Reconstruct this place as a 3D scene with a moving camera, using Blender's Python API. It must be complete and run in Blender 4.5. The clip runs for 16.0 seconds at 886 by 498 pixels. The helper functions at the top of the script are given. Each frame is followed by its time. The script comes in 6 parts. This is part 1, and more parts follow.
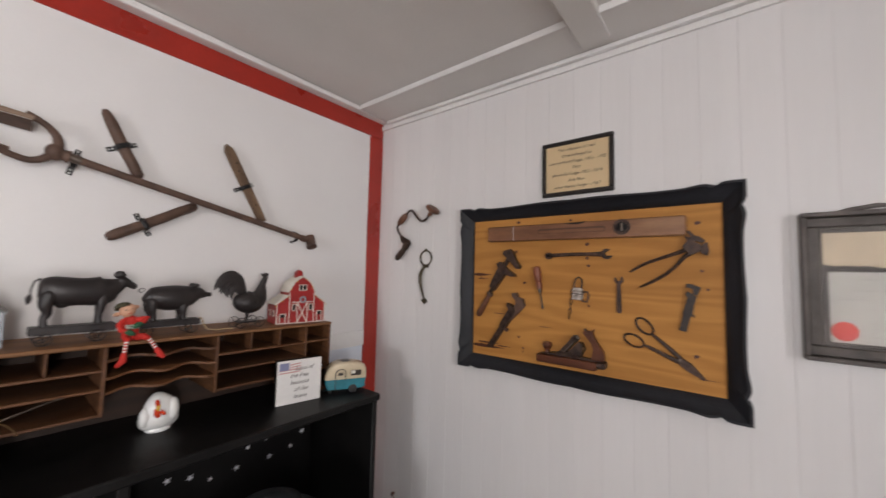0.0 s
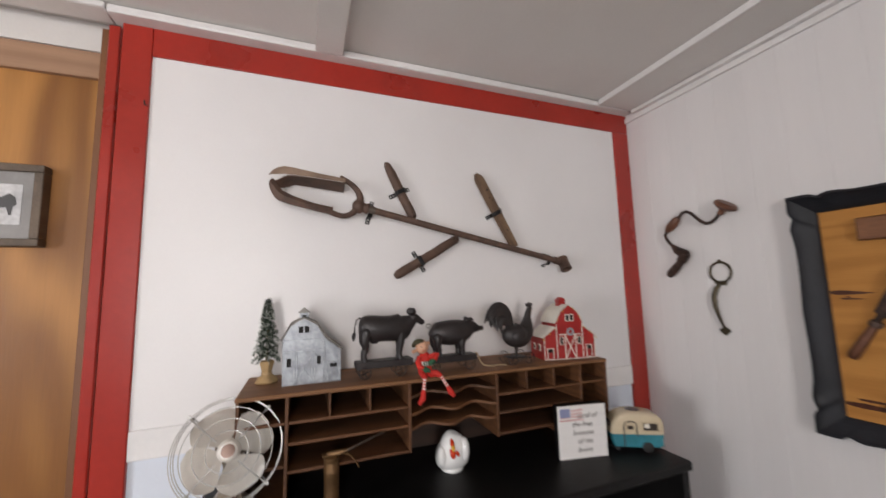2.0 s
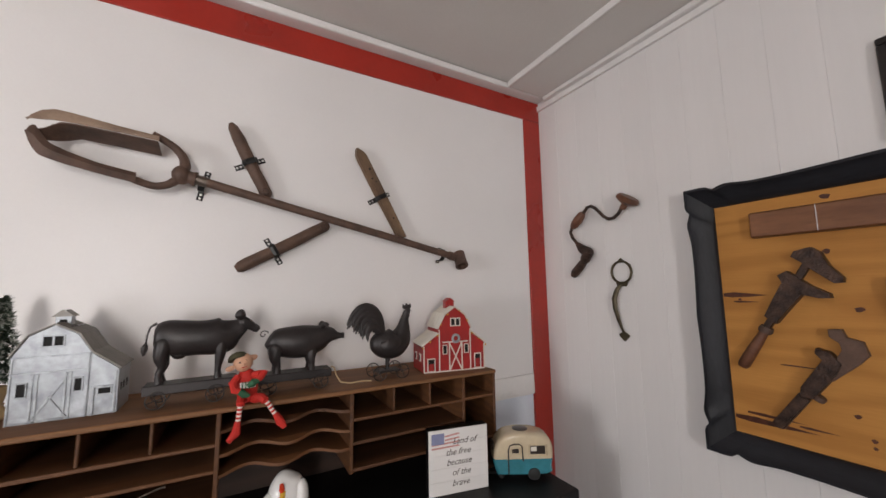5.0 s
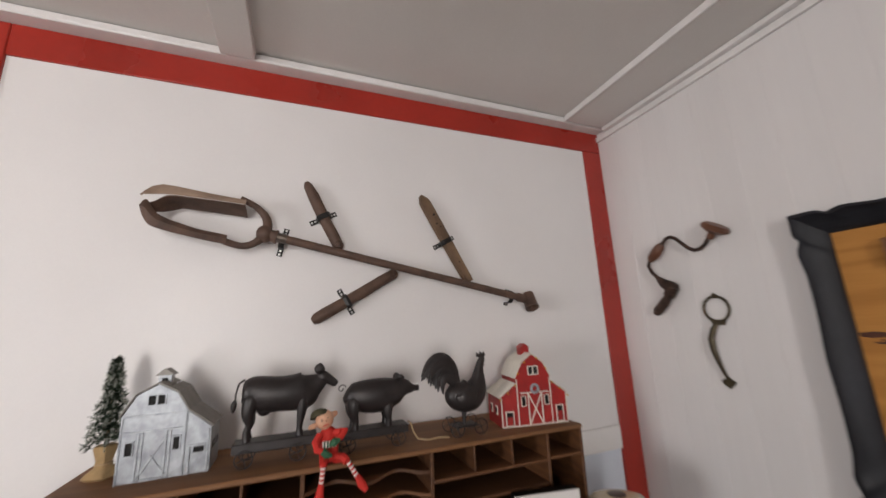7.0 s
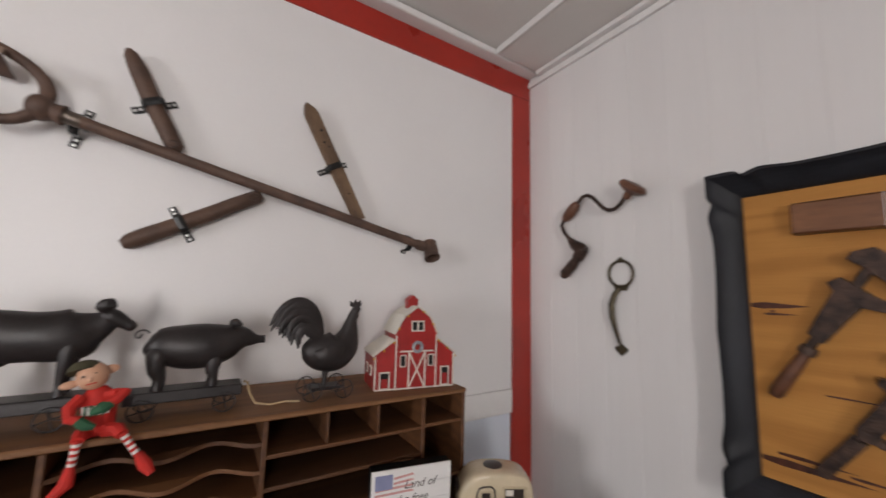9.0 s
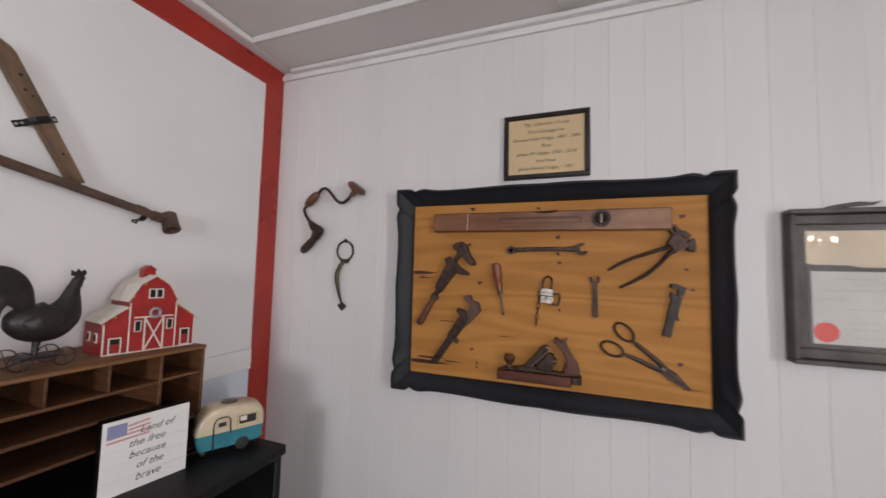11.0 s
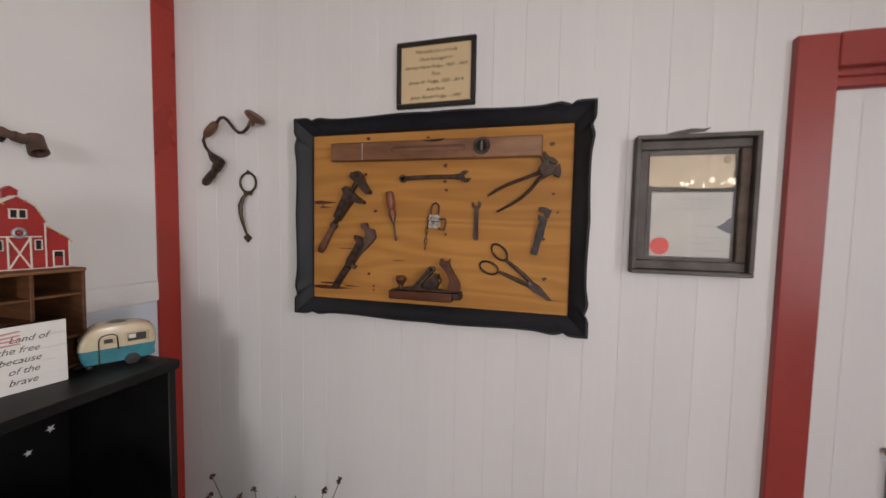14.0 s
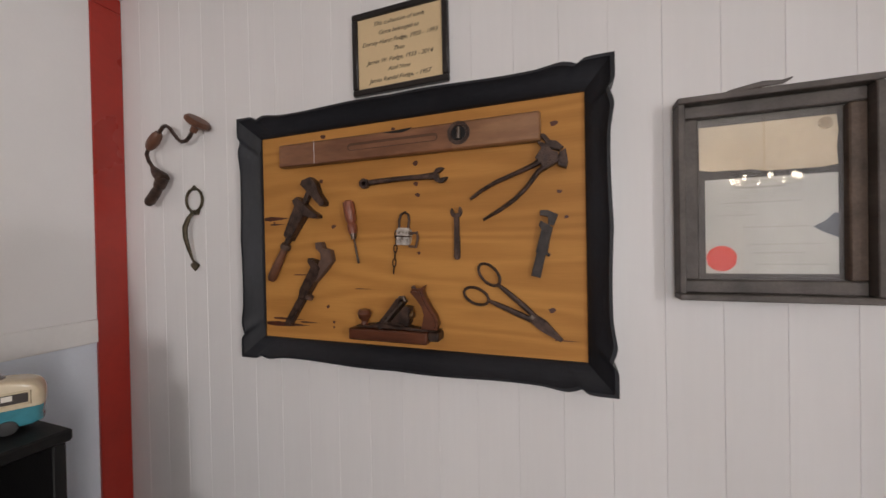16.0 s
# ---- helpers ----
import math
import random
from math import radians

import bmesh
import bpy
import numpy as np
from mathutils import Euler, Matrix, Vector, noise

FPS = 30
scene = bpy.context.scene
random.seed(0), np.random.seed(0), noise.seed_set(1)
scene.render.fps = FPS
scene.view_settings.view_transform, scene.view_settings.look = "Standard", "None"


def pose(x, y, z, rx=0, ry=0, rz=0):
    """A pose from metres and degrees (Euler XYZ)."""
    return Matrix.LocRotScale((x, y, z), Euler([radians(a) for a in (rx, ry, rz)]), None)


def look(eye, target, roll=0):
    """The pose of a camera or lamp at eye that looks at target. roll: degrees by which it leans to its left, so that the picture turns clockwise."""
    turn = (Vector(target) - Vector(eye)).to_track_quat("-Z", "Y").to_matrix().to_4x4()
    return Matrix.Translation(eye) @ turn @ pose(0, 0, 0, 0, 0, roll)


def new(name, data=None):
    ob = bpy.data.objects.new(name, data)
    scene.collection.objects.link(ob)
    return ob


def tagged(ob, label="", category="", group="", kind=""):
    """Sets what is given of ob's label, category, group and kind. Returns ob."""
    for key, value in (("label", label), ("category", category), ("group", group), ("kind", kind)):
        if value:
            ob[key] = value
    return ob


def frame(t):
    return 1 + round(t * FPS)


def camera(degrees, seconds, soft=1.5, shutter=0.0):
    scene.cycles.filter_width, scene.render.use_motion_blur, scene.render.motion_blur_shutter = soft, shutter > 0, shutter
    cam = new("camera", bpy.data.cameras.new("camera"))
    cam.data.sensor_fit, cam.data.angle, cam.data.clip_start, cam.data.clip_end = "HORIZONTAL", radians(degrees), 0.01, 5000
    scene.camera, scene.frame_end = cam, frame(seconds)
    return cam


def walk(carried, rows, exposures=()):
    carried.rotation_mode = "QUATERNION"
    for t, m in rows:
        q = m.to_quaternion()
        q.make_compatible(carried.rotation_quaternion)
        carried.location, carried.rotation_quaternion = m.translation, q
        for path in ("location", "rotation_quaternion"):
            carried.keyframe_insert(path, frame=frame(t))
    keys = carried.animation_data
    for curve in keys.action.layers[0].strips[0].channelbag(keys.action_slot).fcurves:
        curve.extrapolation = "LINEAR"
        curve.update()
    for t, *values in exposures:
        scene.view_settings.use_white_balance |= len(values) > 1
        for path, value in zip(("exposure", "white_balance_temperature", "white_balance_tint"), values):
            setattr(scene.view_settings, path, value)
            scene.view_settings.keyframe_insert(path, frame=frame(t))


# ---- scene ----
cam = camera(101.3, 16.0, 1.5, 0.5)
PATH = [
    (0, (0.102, -0.039, 1.677), (-1.135, 1.527, 1.807), 1.3),
    (0.5, (0.105, 0.011, 1.675), (-1.381, 1.345, 1.781), 0.5),
    (1, (0.055, 0.035, 1.672), (-1.631, 1.108, 1.755), -0.0),
    (1.5, (-0.069, -0.007, 1.678), (-1.875, 0.848, 1.776), 0.1),
    (2, (-0.223, -0.096, 1.716), (-2.081, 0.61, 1.938), -1.6),
    (2.5, (-0.338, -0.047, 1.717), (-2.214, 0.568, 2.039), -2.0),
    (3, (-0.383, 0.147, 1.717), (-2.241, 0.813, 2.039), -0.3),
    (3.5, (-0.412, 0.274, 1.705), (-2.158, 1.216, 1.961), -0.3),
    (4, (-0.404, 0.292, 1.704), (-2.143, 1.255, 1.929), -0.6),
    (6.5, (-0.269, 0.095, 1.695), (-1.989, 1.09, 1.916), -1.5),
    (7, (-0.391, 0.178, 1.736), (-2.207, 0.903, 2.155), -2.6),
    (7.5, (-0.508, 0.318, 1.744), (-2.361, 0.94, 2.166), -1.9),
    (8, (-0.531, 0.391, 1.716), (-2.395, 1.042, 2.032), -0.4),
    (8.5, (-0.522, 0.413, 1.7), (-2.373, 1.12, 1.972), 0.2),
    (9, (-0.535, 0.38, 1.686), (-2.212, 1.445, 1.919), 1.4),
    (9.5, (-0.542, 0.28, 1.692), (-1.892, 1.74, 1.908), -1.3),
    (10, (-0.451, 0.26, 1.674), (-1.547, 1.924, 1.841), 1.0),
    (12.5, (-0.227, -0.005, 1.677), (-0.534, 1.97, 1.733), -1.9),
    (13, (-0.196, -0.009, 1.634), (-0.481, 1.971, 1.611), -0.5),
    (13.5, (-0.071, 0.074, 1.59), (-0.478, 2.032, 1.595), 1.6),
    (14, (-0.006, 0.187, 1.584), (-0.523, 2.115, 1.466), 1.1),
    (14.5, (-0.089, 0.306, 1.579), (-0.598, 2.235, 1.429), -1.2),
    (15, (-0.145, 0.406, 1.588), (-0.521, 2.37, 1.563), -1.0),
    (15.5, (-0.069, 0.498, 1.55), (-0.584, 2.43, 1.566), -0.2),
    (16, (0.059, 0.539, 1.578), (-0.616, 2.421, 1.56), -1.1),
]
EXPOSURES = [(0, -0.04, 6500, 10), (1.2, -0.03, 6450, 10), (2, -0.03, 6500, 10), (3, -0.08, 6560, 10), (6.5, -0.12, 6620, 10), (8.6, -0.15, 6650, 10), (9.4, -0.06, 6320, 10), (10.2, -0.02, 6200, 10), (12.5, -0.06, 6600, 10), (14.5, -0.10, 6610, 10), (16, -0.13, 6620, 10)]
walk(cam, [(t, look(eye, target, roll)) for t, eye, target, roll in PATH], EXPOSURES)

# ---- world, lights, exposure ----
world = bpy.data.worlds.new("world")
scene.world = world
world.use_nodes = True
wn = world.node_tree.nodes
sky = wn.new("ShaderNodeTexSky")
sky.sky_type, sky.sun_disc = "NISHITA", False
sky.sun_elevation, sky.sun_rotation = radians(40), radians(120)
world.node_tree.links.new(sky.outputs[0], wn["Background"].inputs[0])
wn["Background"].inputs[1].default_value = 0.1

WX, NY, CEIL = -1.57, 1.45, 2.612          # west wall face, north wall face, ceiling
SOUTH, EAST = -3.3, 2.1


def area_lamp(name, m, w, h, power, colour):
    data = bpy.data.lights.new(name, "AREA")
    data.shape, data.size, data.size_y, data.energy, data.color = "RECTANGLE", w, h, power, colour
    ob = new(name, data)
    ob.matrix_world = m
    return ob


SOUTH_WINDOW = (0.12, 0.92, 1.25, 2.05)
EAST_OPENING = (-1.15, -0.50, 1.1, 2.4)
area_lamp("window_light_south", look((0.52, SOUTH - 0.02, 1.65), (0.3, 0, 1.5)), 0.8, 0.8, 56, (0.95, 0.93, 0.955))
# added fill for the west wall; no window is known on this side
area_lamp("added_fill_east", look((EAST + 0.38, -0.825, 1.75), (0, -0.825, 1.7)), 0.64, 1.29, 70, (0.965, 0.92, 0.905))


# ---- materials ----
def mat(name, base, rough=0.5, metal=0.0, vary=0.12, scale=6.0, fine=70.0, bump=0.05, stretch=(1, 1, 1), second=None, coat=0.0, per_object=0.0, amount=0.5, spec=0.5):
    m = bpy.data.materials.new(name)
    m.use_nodes = True
    nt = m.node_tree
    n, l = nt.nodes, nt.links
    bsdf = n["Principled BSDF"]
    tc, mp = n.new("ShaderNodeTexCoord"), n.new("ShaderNodeMapping")
    l.new(tc.outputs["Object"], mp.inputs[0])
    mp.inputs["Scale"].default_value = stretch
    big, small = n.new("ShaderNodeTexNoise"), n.new("ShaderNodeTexNoise")
    for node, s, d in ((big, scale, 4), (small, fine, 6)):
        l.new(mp.outputs[0], node.inputs["Vector"])
        node.inputs["Scale"].default_value, node.inputs["Detail"].default_value = s, d
    if per_object:
        info = n.new("ShaderNodeObjectInfo")
        add = n.new("ShaderNodeVectorMath")
        add.operation = "SCALE"
        add.inputs[0].default_value = (7.3, 3.1, 5.7)
        l.new(info.outputs["Random"], add.inputs["Scale"])
        l.new(add.outputs[0], mp.inputs["Location"])
    ramp = n.new("ShaderNodeValToRGB")
    second = second or [c * (1 - 2 * vary) for c in base]
    hi = [min(1, c * (1 + vary)) for c in base]
    ramp.color_ramp.elements[0].color = (*second, 1)
    ramp.color_ramp.elements[1].color = (*hi, 1)
    ramp.color_ramp.elements[0].position, ramp.color_ramp.elements[1].position = 0.5 - amount / 2, 0.5 + amount / 2
    l.new(big.outputs["Fac"], ramp.inputs[0])
    fr = n.new("ShaderNodeMapRange")
    fr.inputs["To Min"].default_value, fr.inputs["To Max"].default_value = 1 - vary, 1 + vary
    l.new(small.outputs["Fac"], fr.inputs["Value"])
    mul = n.new("ShaderNodeVectorMath")
    mul.operation = "SCALE"
    l.new(ramp.outputs[0], mul.inputs[0])
    l.new(fr.outputs[0], mul.inputs["Scale"])
    out = mul.outputs[0]
    if per_object:
        pr = n.new("ShaderNodeMapRange")
        pr.inputs["To Min"].default_value, pr.inputs["To Max"].default_value = 1 - per_object, 1 + per_object
        l.new(info.outputs["Random"], pr.inputs["Value"])
        m2 = n.new("ShaderNodeVectorMath")
        m2.operation = "SCALE"
        l.new(out, m2.inputs[0])
        l.new(pr.outputs[0], m2.inputs["Scale"])
        out = m2.outputs[0]
    l.new(out, bsdf.inputs["Base Color"])
    rr = n.new("ShaderNodeMapRange")
    rr.inputs["To Min"].default_value, rr.inputs["To Max"].default_value = max(0.02, rough - 0.1), min(1, rough + 0.1)
    l.new(big.outputs["Fac"], rr.inputs["Value"])
    l.new(rr.outputs[0], bsdf.inputs["Roughness"])
    bsdf.inputs["Metallic"].default_value = metal
    bsdf.inputs["Specular IOR Level"].default_value = spec
    bsdf.inputs["Coat Weight"].default_value = coat
    bsdf.inputs["Coat Roughness"].default_value = 0.12
    if bump:
        b = n.new("ShaderNodeBump")
        b.inputs["Strength"].default_value, b.inputs["Distance"].default_value = bump, 0.004
        l.new(small.outputs["Fac"], b.inputs["Height"])
        l.new(b.outputs[0], bsdf.inputs["Normal"])
    return m


def wood(name, base, dark, rough=0.45, axis=0, rings=14.0, distort=5.0, coat=0.0, per_object=0.0, grain=160.0, wavy=0.4, figure=0.0, long=0.34):
    """Sawn timber: long figure along one axis, fine pores, knots of darker tone."""
    m = mat(name, base, rough, 0, 0.1, 3.0, grain, 0.12, [0.06 if i == axis else 1.0 for i in range(3)], dark, coat, per_object, 0.7)
    nt = m.node_tree
    n, l = nt.nodes, nt.links
    wave = n.new("ShaderNodeTexWave")
    wave.wave_type, wave.bands_direction = "BANDS", ("Y", "Z", "X")[axis]
    wave.inputs["Scale"].default_value, wave.inputs["Distortion"].default_value = rings, distort
    wave.inputs["Detail"].default_value, wave.inputs["Detail Scale"].default_value = 3, 1.2
    mp = next(x for x in n if x.bl_idname == "ShaderNodeMapping")
    l.new(mp.outputs[0], wave.inputs["Vector"])
    ramp = next(x for x in n if x.bl_idname == "ShaderNodeValToRGB")
    big = ramp.inputs[0].links[0].from_socket
    mix = n.new("ShaderNodeMix")
    mix.inputs[0].default_value = wavy
    l.new(big, mix.inputs[2])
    src = wave.outputs["Fac"]
    if figure:                                   # growth rings cut at a slant
        low = n.new("ShaderNodeTexNoise")
        low.inputs["Scale"].default_value, low.inputs["Detail"].default_value = rings, 1.5
        mp2 = n.new("ShaderNodeMapping")
        mp2.inputs["Scale"].default_value = [long if i == axis else 1.0 for i in range(3)]
        l.new(next(x for x in n if x.bl_idname == "ShaderNodeTexCoord").outputs["Object"], mp2.inputs[0])
        l.new(mp2.outputs[0], low.inputs["Vector"])
        k1, k2, k3 = n.new("ShaderNodeMath"), n.new("ShaderNodeMath"), n.new("ShaderNodeMath")
        k1.operation, k2.operation, k3.operation = "MULTIPLY", "SINE", "MULTIPLY_ADD"
        k1.inputs[1].default_value, k3.inputs[1].default_value, k3.inputs[2].default_value = figure, 0.5, 0.5
        l.new(low.outputs["Fac"], k1.inputs[0])
        l.new(k1.outputs[0], k2.inputs[0])
        l.new(k2.outputs[0], k3.inputs[0])
        src = k3.outputs[0]
    l.new(src, mix.inputs[3])
    l.new(mix.outputs[0], ramp.inputs[0])
    return m


M = {}
M["west_paint"] = mat("west_white_paint", (0.80, 0.785, 0.775), 0.42, 0, 0.02, 3, 180, 0.05)
M["north_paint"] = mat("plank_white_paint", (0.76, 0.745, 0.735), 0.45, 0, 0.025, 4, 90, 0.05, (1, 1, 0.15), per_object=0.012)
# white paint; the cool light low on the wall is in its blue tint
M["blue_white"] = mat("lower_white_with_blue_light", (0.71, 0.76, 0.84), 0.5, 0, 0.03, 4, 120, 0.05)
M["ceiling_paint"] = mat("ceiling_paint", (0.69, 0.665, 0.635), 0.75, 0, 0.035, 2.5, 140, 0.1)
M["trim_white"] = mat("trim_white_gloss", (0.8, 0.785, 0.77), 0.35, 0, 0.04, 5, 60, 0.12)
M["red"] = mat("red_gloss_paint", (0.38, 0.024, 0.013), 0.3, 0, 0.1, 4, 50, 0.12, coat=0.15)
M["door_red"] = mat("red_trim_paint", (0.34, 0.045, 0.036), 0.33, 0, 0.08, 4, 50, 0.1)
M["desk_black"] = mat("black_desk_paint", (0.007, 0.0065, 0.0065), 0.48, 0, 0.25, 9, 120, 0.12, spec=0.22)
M["cubby"] = wood("stained_pigeonhole_wood", (0.140, 0.056, 0.018), (0.045, 0.016, 0.006), 0.62, 1, 11, 9, per_object=0.18, wavy=0.2)
M["cubby_top"] = wood("worn_pigeonhole_top", (0.26, 0.122, 0.046), (0.105, 0.044, 0.017), 0.65, 1, 11, 9, wavy=0.22)
# near-black tone carries the shade deep inside the pigeonholes
M["cubby_back"] = wood("shade_toned_pigeonhole_back", (0.035, 0.015, 0.008), (0.018, 0.008, 0.004), 0.65, 1, 8, 6)
M["ply"] = wood("golden_plywood", (0.43, 0.20, 0.052), (0.235, 0.096, 0.023), 0.42, 2, 3.4, 9, 0.12, wavy=0.62, figure=30.0, long=0.2)
M["jamb"] = wood("brown_jamb_wood", (0.24, 0.105, 0.04), (0.15, 0.06, 0.022), 0.5, 2, 12, 5)
M["header_wood"] = wood("header_wood", (0.36, 0.215, 0.13), (0.27, 0.15, 0.085), 0.5, 1, 6, 5)
M["pine"] = wood("varnished_pine_panel", (0.495, 0.238, 0.062), (0.365, 0.160, 0.038), 0.58, 0, 9.0, 12, 0.0, grain=260.0, wavy=0.34, figure=44.0, long=0.10)
M["pine"].node_tree.nodes["Principled BSDF"].inputs["Specular IOR Level"].default_value = 0.2
M["knot"] = mat("pine_knot", (0.085, 0.022, 0.009), 0.5, 0, 0.3, 60, 200)
# black frame; its faint blue lift stands for cool light reflected at a slant
M["board_black"] = mat("black_stained_frame", (0.017, 0.018, 0.0225), 0.5, 0, 0.3, 10, 120, 0.2, (0.3, 1, 1), spec=0.3)
M["plaque_black"] = mat("black_plaque_frame", (0.015, 0.012, 0.011), 0.35, 0, 0.2, 20, 90, 0.06)
M["paper"] = mat("tan_paper", (0.66, 0.50, 0.29), 0.6, 0, 0.04, 5, 120, 0.02)
M["ink"] = mat("dark_ink", (0.06, 0.045, 0.034), 0.6, 0, 0.1)
M["rust"] = mat("rusted_iron", (0.115, 0.066, 0.046), 0.6, 0.12, 0.24, 25, 160, 0.3, second=(0.06, 0.036, 0.027))
M["blade"] = mat("weathered_blade_steel", (0.27, 0.19, 0.135), 0.55, 0.15, 0.2, 14, 120, 0.25, second=(0.17, 0.11, 0.075))
M["iron"] = mat("dark_tool_iron", (0.064, 0.036, 0.026), 0.4, 0.4, 0.35, 45, 200, 0.5, second=(0.022, 0.013, 0.010), amount=0.35)
M["black_iron"] = mat("blackened_tool_iron", (0.035, 0.026, 0.022), 0.4, 0.4, 0.3, 45, 200, 0.4, second=(0.013, 0.010, 0.009), amount=0.35)
M["steel"] = mat("worn_tool_steel", (0.14, 0.118, 0.10), 0.38, 0.85, 0.25, 35, 160, 0.2, second=(0.09, 0.06, 0.045))
M["strap"] = mat("black_strap_metal", (0.012, 0.012, 0.012), 0.4, 0.3, 0.2)
M["screw"] = mat("bright_screw", (0.7, 0.7, 0.68), 0.3, 0.9, 0.1)
M["old_wood"] = mat("grey_weathered_wood", (0.17, 0.105, 0.06), 0.7, 0, 0.3, 22, 150, 0.4, (0.35, 1, 1), second=(0.06, 0.034, 0.02))
M["stick"] = mat("brown_rusted_peg", (0.105, 0.06, 0.040), 0.6, 0.1, 0.25, 20, 130, 0.3, second=(0.058, 0.032, 0.022))
M["handle_wood"] = mat("worn_handle_wood", (0.14, 0.058, 0.030), 0.42, 0, 0.25, 30, 160, 0.12, (1, 0.25, 1), second=(0.07, 0.027, 0.015))
M["level_wood"] = mat("red_brown_level_wood", (0.22, 0.098, 0.045), 0.42, 0, 0.2, 26, 170, 0.15, (0.25, 1, 1), second=(0.105, 0.040, 0.018))
M["level_dark"] = mat("dark_level_groove", (0.10, 0.040, 0.018), 0.5, 0, 0.2, 26, 170, 0.15, (0.25, 1, 1))
M["level_light"] = mat("light_level_wood", (0.27, 0.135, 0.062), 0.42, 0, 0.18, 26, 170, 0.15, (0.25, 1, 1), second=(0.16, 0.066, 0.028))
M["driver_wood"] = mat("red_brown_driver_handle", (0.24, 0.075, 0.038), 0.4, 0, 0.25, 30, 160, 0.12, (0.25, 1, 1), second=(0.12, 0.034, 0.018))
M["lock_steel"] = mat("scratched_lock_steel", (0.60, 0.58, 0.55), 0.3, 0.4, 0.3, 60, 200, 0.2, second=(0.16, 0.13, 0.10))
M["plane_wood"] = mat("plane_red_wood", (0.12, 0.036, 0.015), 0.38, 0, 0.3, 22, 150, 0.15, (0.2, 1, 1), second=(0.045, 0.014, 0.007), coat=0.1)
M["figure"] = mat("black_figurine_finish", (0.024, 0.019, 0.019), 0.42, 0.1, 0.25, 24, 180, 0.12, second=(0.013, 0.011, 0.011))
M["galv"] = mat("galvanised_sheet", (0.36, 0.385, 0.41), 0.38, 0.35, 0.26, 26, 90, 0.2, second=(0.19, 0.205, 0.225))
M["galv_roof"] = mat("dull_galvanised_roof", (0.235, 0.22, 0.20), 0.5, 0.4, 0.15, 25, 110, 0.15)
M["hole"] = mat("dark_opening", (0.006, 0.005, 0.005), 0.8, 0, 0.1)
M["barn_red"] = mat("red_barn_tin", (0.34, 0.016, 0.014), 0.42, 0, 0.12, 25, 120, 0.08)
M["barn_white"] = mat("cream_barn_trim", (0.70, 0.66, 0.58), 0.5, 0, 0.06, 20, 120, 0.06)
M["needle"] = mat("dark_green_needles", (0.040, 0.066, 0.040), 0.7, 0, 0.3, 60, 200, 0.2)
M["frost"] = mat("pale_frosted_tips", (0.40, 0.43, 0.38), 0.8, 0, 0.2, 60, 200, 0.2)
M["burlap"] = mat("tan_burlap", (0.40, 0.27, 0.13), 0.85, 0, 0.15, 40, 320, 0.5)
M["elf_red"] = mat("red_felt", (0.52, 0.020, 0.012), 0.75, 0, 0.1, 60, 300, 0.2)
M["elf_green"] = mat("green_felt", (0.022, 0.10, 0.045), 0.75, 0, 0.15, 60, 300, 0.2)
M["elf_hat"] = mat("brown_green_felt", (0.055, 0.05, 0.024), 0.8, 0, 0.2, 60, 300, 0.2)
M["elf_skin"] = mat("painted_doll_face", (0.60, 0.34, 0.22), 0.5, 0, 0.06, 20, 100, 0.03)
M["elf_white"] = mat("white_felt", (0.72, 0.68, 0.64), 0.8, 0, 0.05)
M["china"] = mat("white_glazed_china", (0.78, 0.78, 0.76), 0.15, 0, 0.03, 12, 60, 0.05, coat=0.5)
M["china_red"] = mat("orange_red_glaze", (0.60, 0.045, 0.012), 0.2, 0, 0.1, 40, 100, 0.0, coat=0.4)
M["china_yellow"] = mat("yellow_glaze", (0.70, 0.40, 0.05), 0.2, 0, 0.1)
M["sign_white"] = mat("white_sign_paint", (0.76, 0.745, 0.72), 0.55, 0, 0.03, 10, 120, 0.06, (1, 0.2, 1))
M["flag_blue"] = mat("faded_flag_blue", (0.24, 0.26, 0.42), 0.6, 0, 0.1)
M["flag_pink"] = mat("faded_flag_red", (0.60, 0.30, 0.28), 0.6, 0, 0.1)
M["camper_cream"] = mat("cream_glaze", (0.62, 0.52, 0.36), 0.2, 0, 0.08, 14, 70, 0.05, coat=0.5)
M["camper_teal"] = mat("teal_glaze", (0.045, 0.22, 0.27), 0.2, 0, 0.15, 14, 70, 0.05, coat=0.5)
M["camper_line"] = mat("dark_glaze_line", (0.03, 0.02, 0.015), 0.35)
M["rubber"] = mat("black_rubber", (0.014, 0.014, 0.014), 0.5)
M["enamel"] = mat("cream_fan_enamel", (0.80, 0.765, 0.70), 0.35, 0.0, 0.08, 8, 80, 0.04)
M["enamel_base"] = mat("taupe_fan_enamel", (0.27, 0.225, 0.17), 0.4, 0.05, 0.1, 8, 90, 0.06)
M["chrome"] = mat("bright_fan_wire", (0.46, 0.45, 0.43), 0.42, 0.6, 0.1)
M["copper"] = mat("brown_fan_hub", (0.17, 0.105, 0.08), 0.35, 0.4, 0.1)
M["brass"] = mat("aged_brass", (0.19, 0.108, 0.046), 0.38, 0.65, 0.25, 20, 120, 0.12, second=(0.09, 0.05, 0.024))
M["bronze"] = mat("dark_bronze", (0.10, 0.082, 0.05), 0.4, 0.7, 0.25, 25, 140, 0.15, second=(0.045, 0.036, 0.024))
M["knob_brass"] = mat("polished_brass", (0.62, 0.42, 0.16), 0.2, 0.95, 0.08)
M["star"] = mat("white_star", (0.75, 0.76, 0.8), 0.4, 0, 0.05)
M["can_metal"] = mat("dark_milk_can_paint", (0.055, 0.06, 0.066), 0.34, 0.5, 0.2, 10, 90, 0.1)
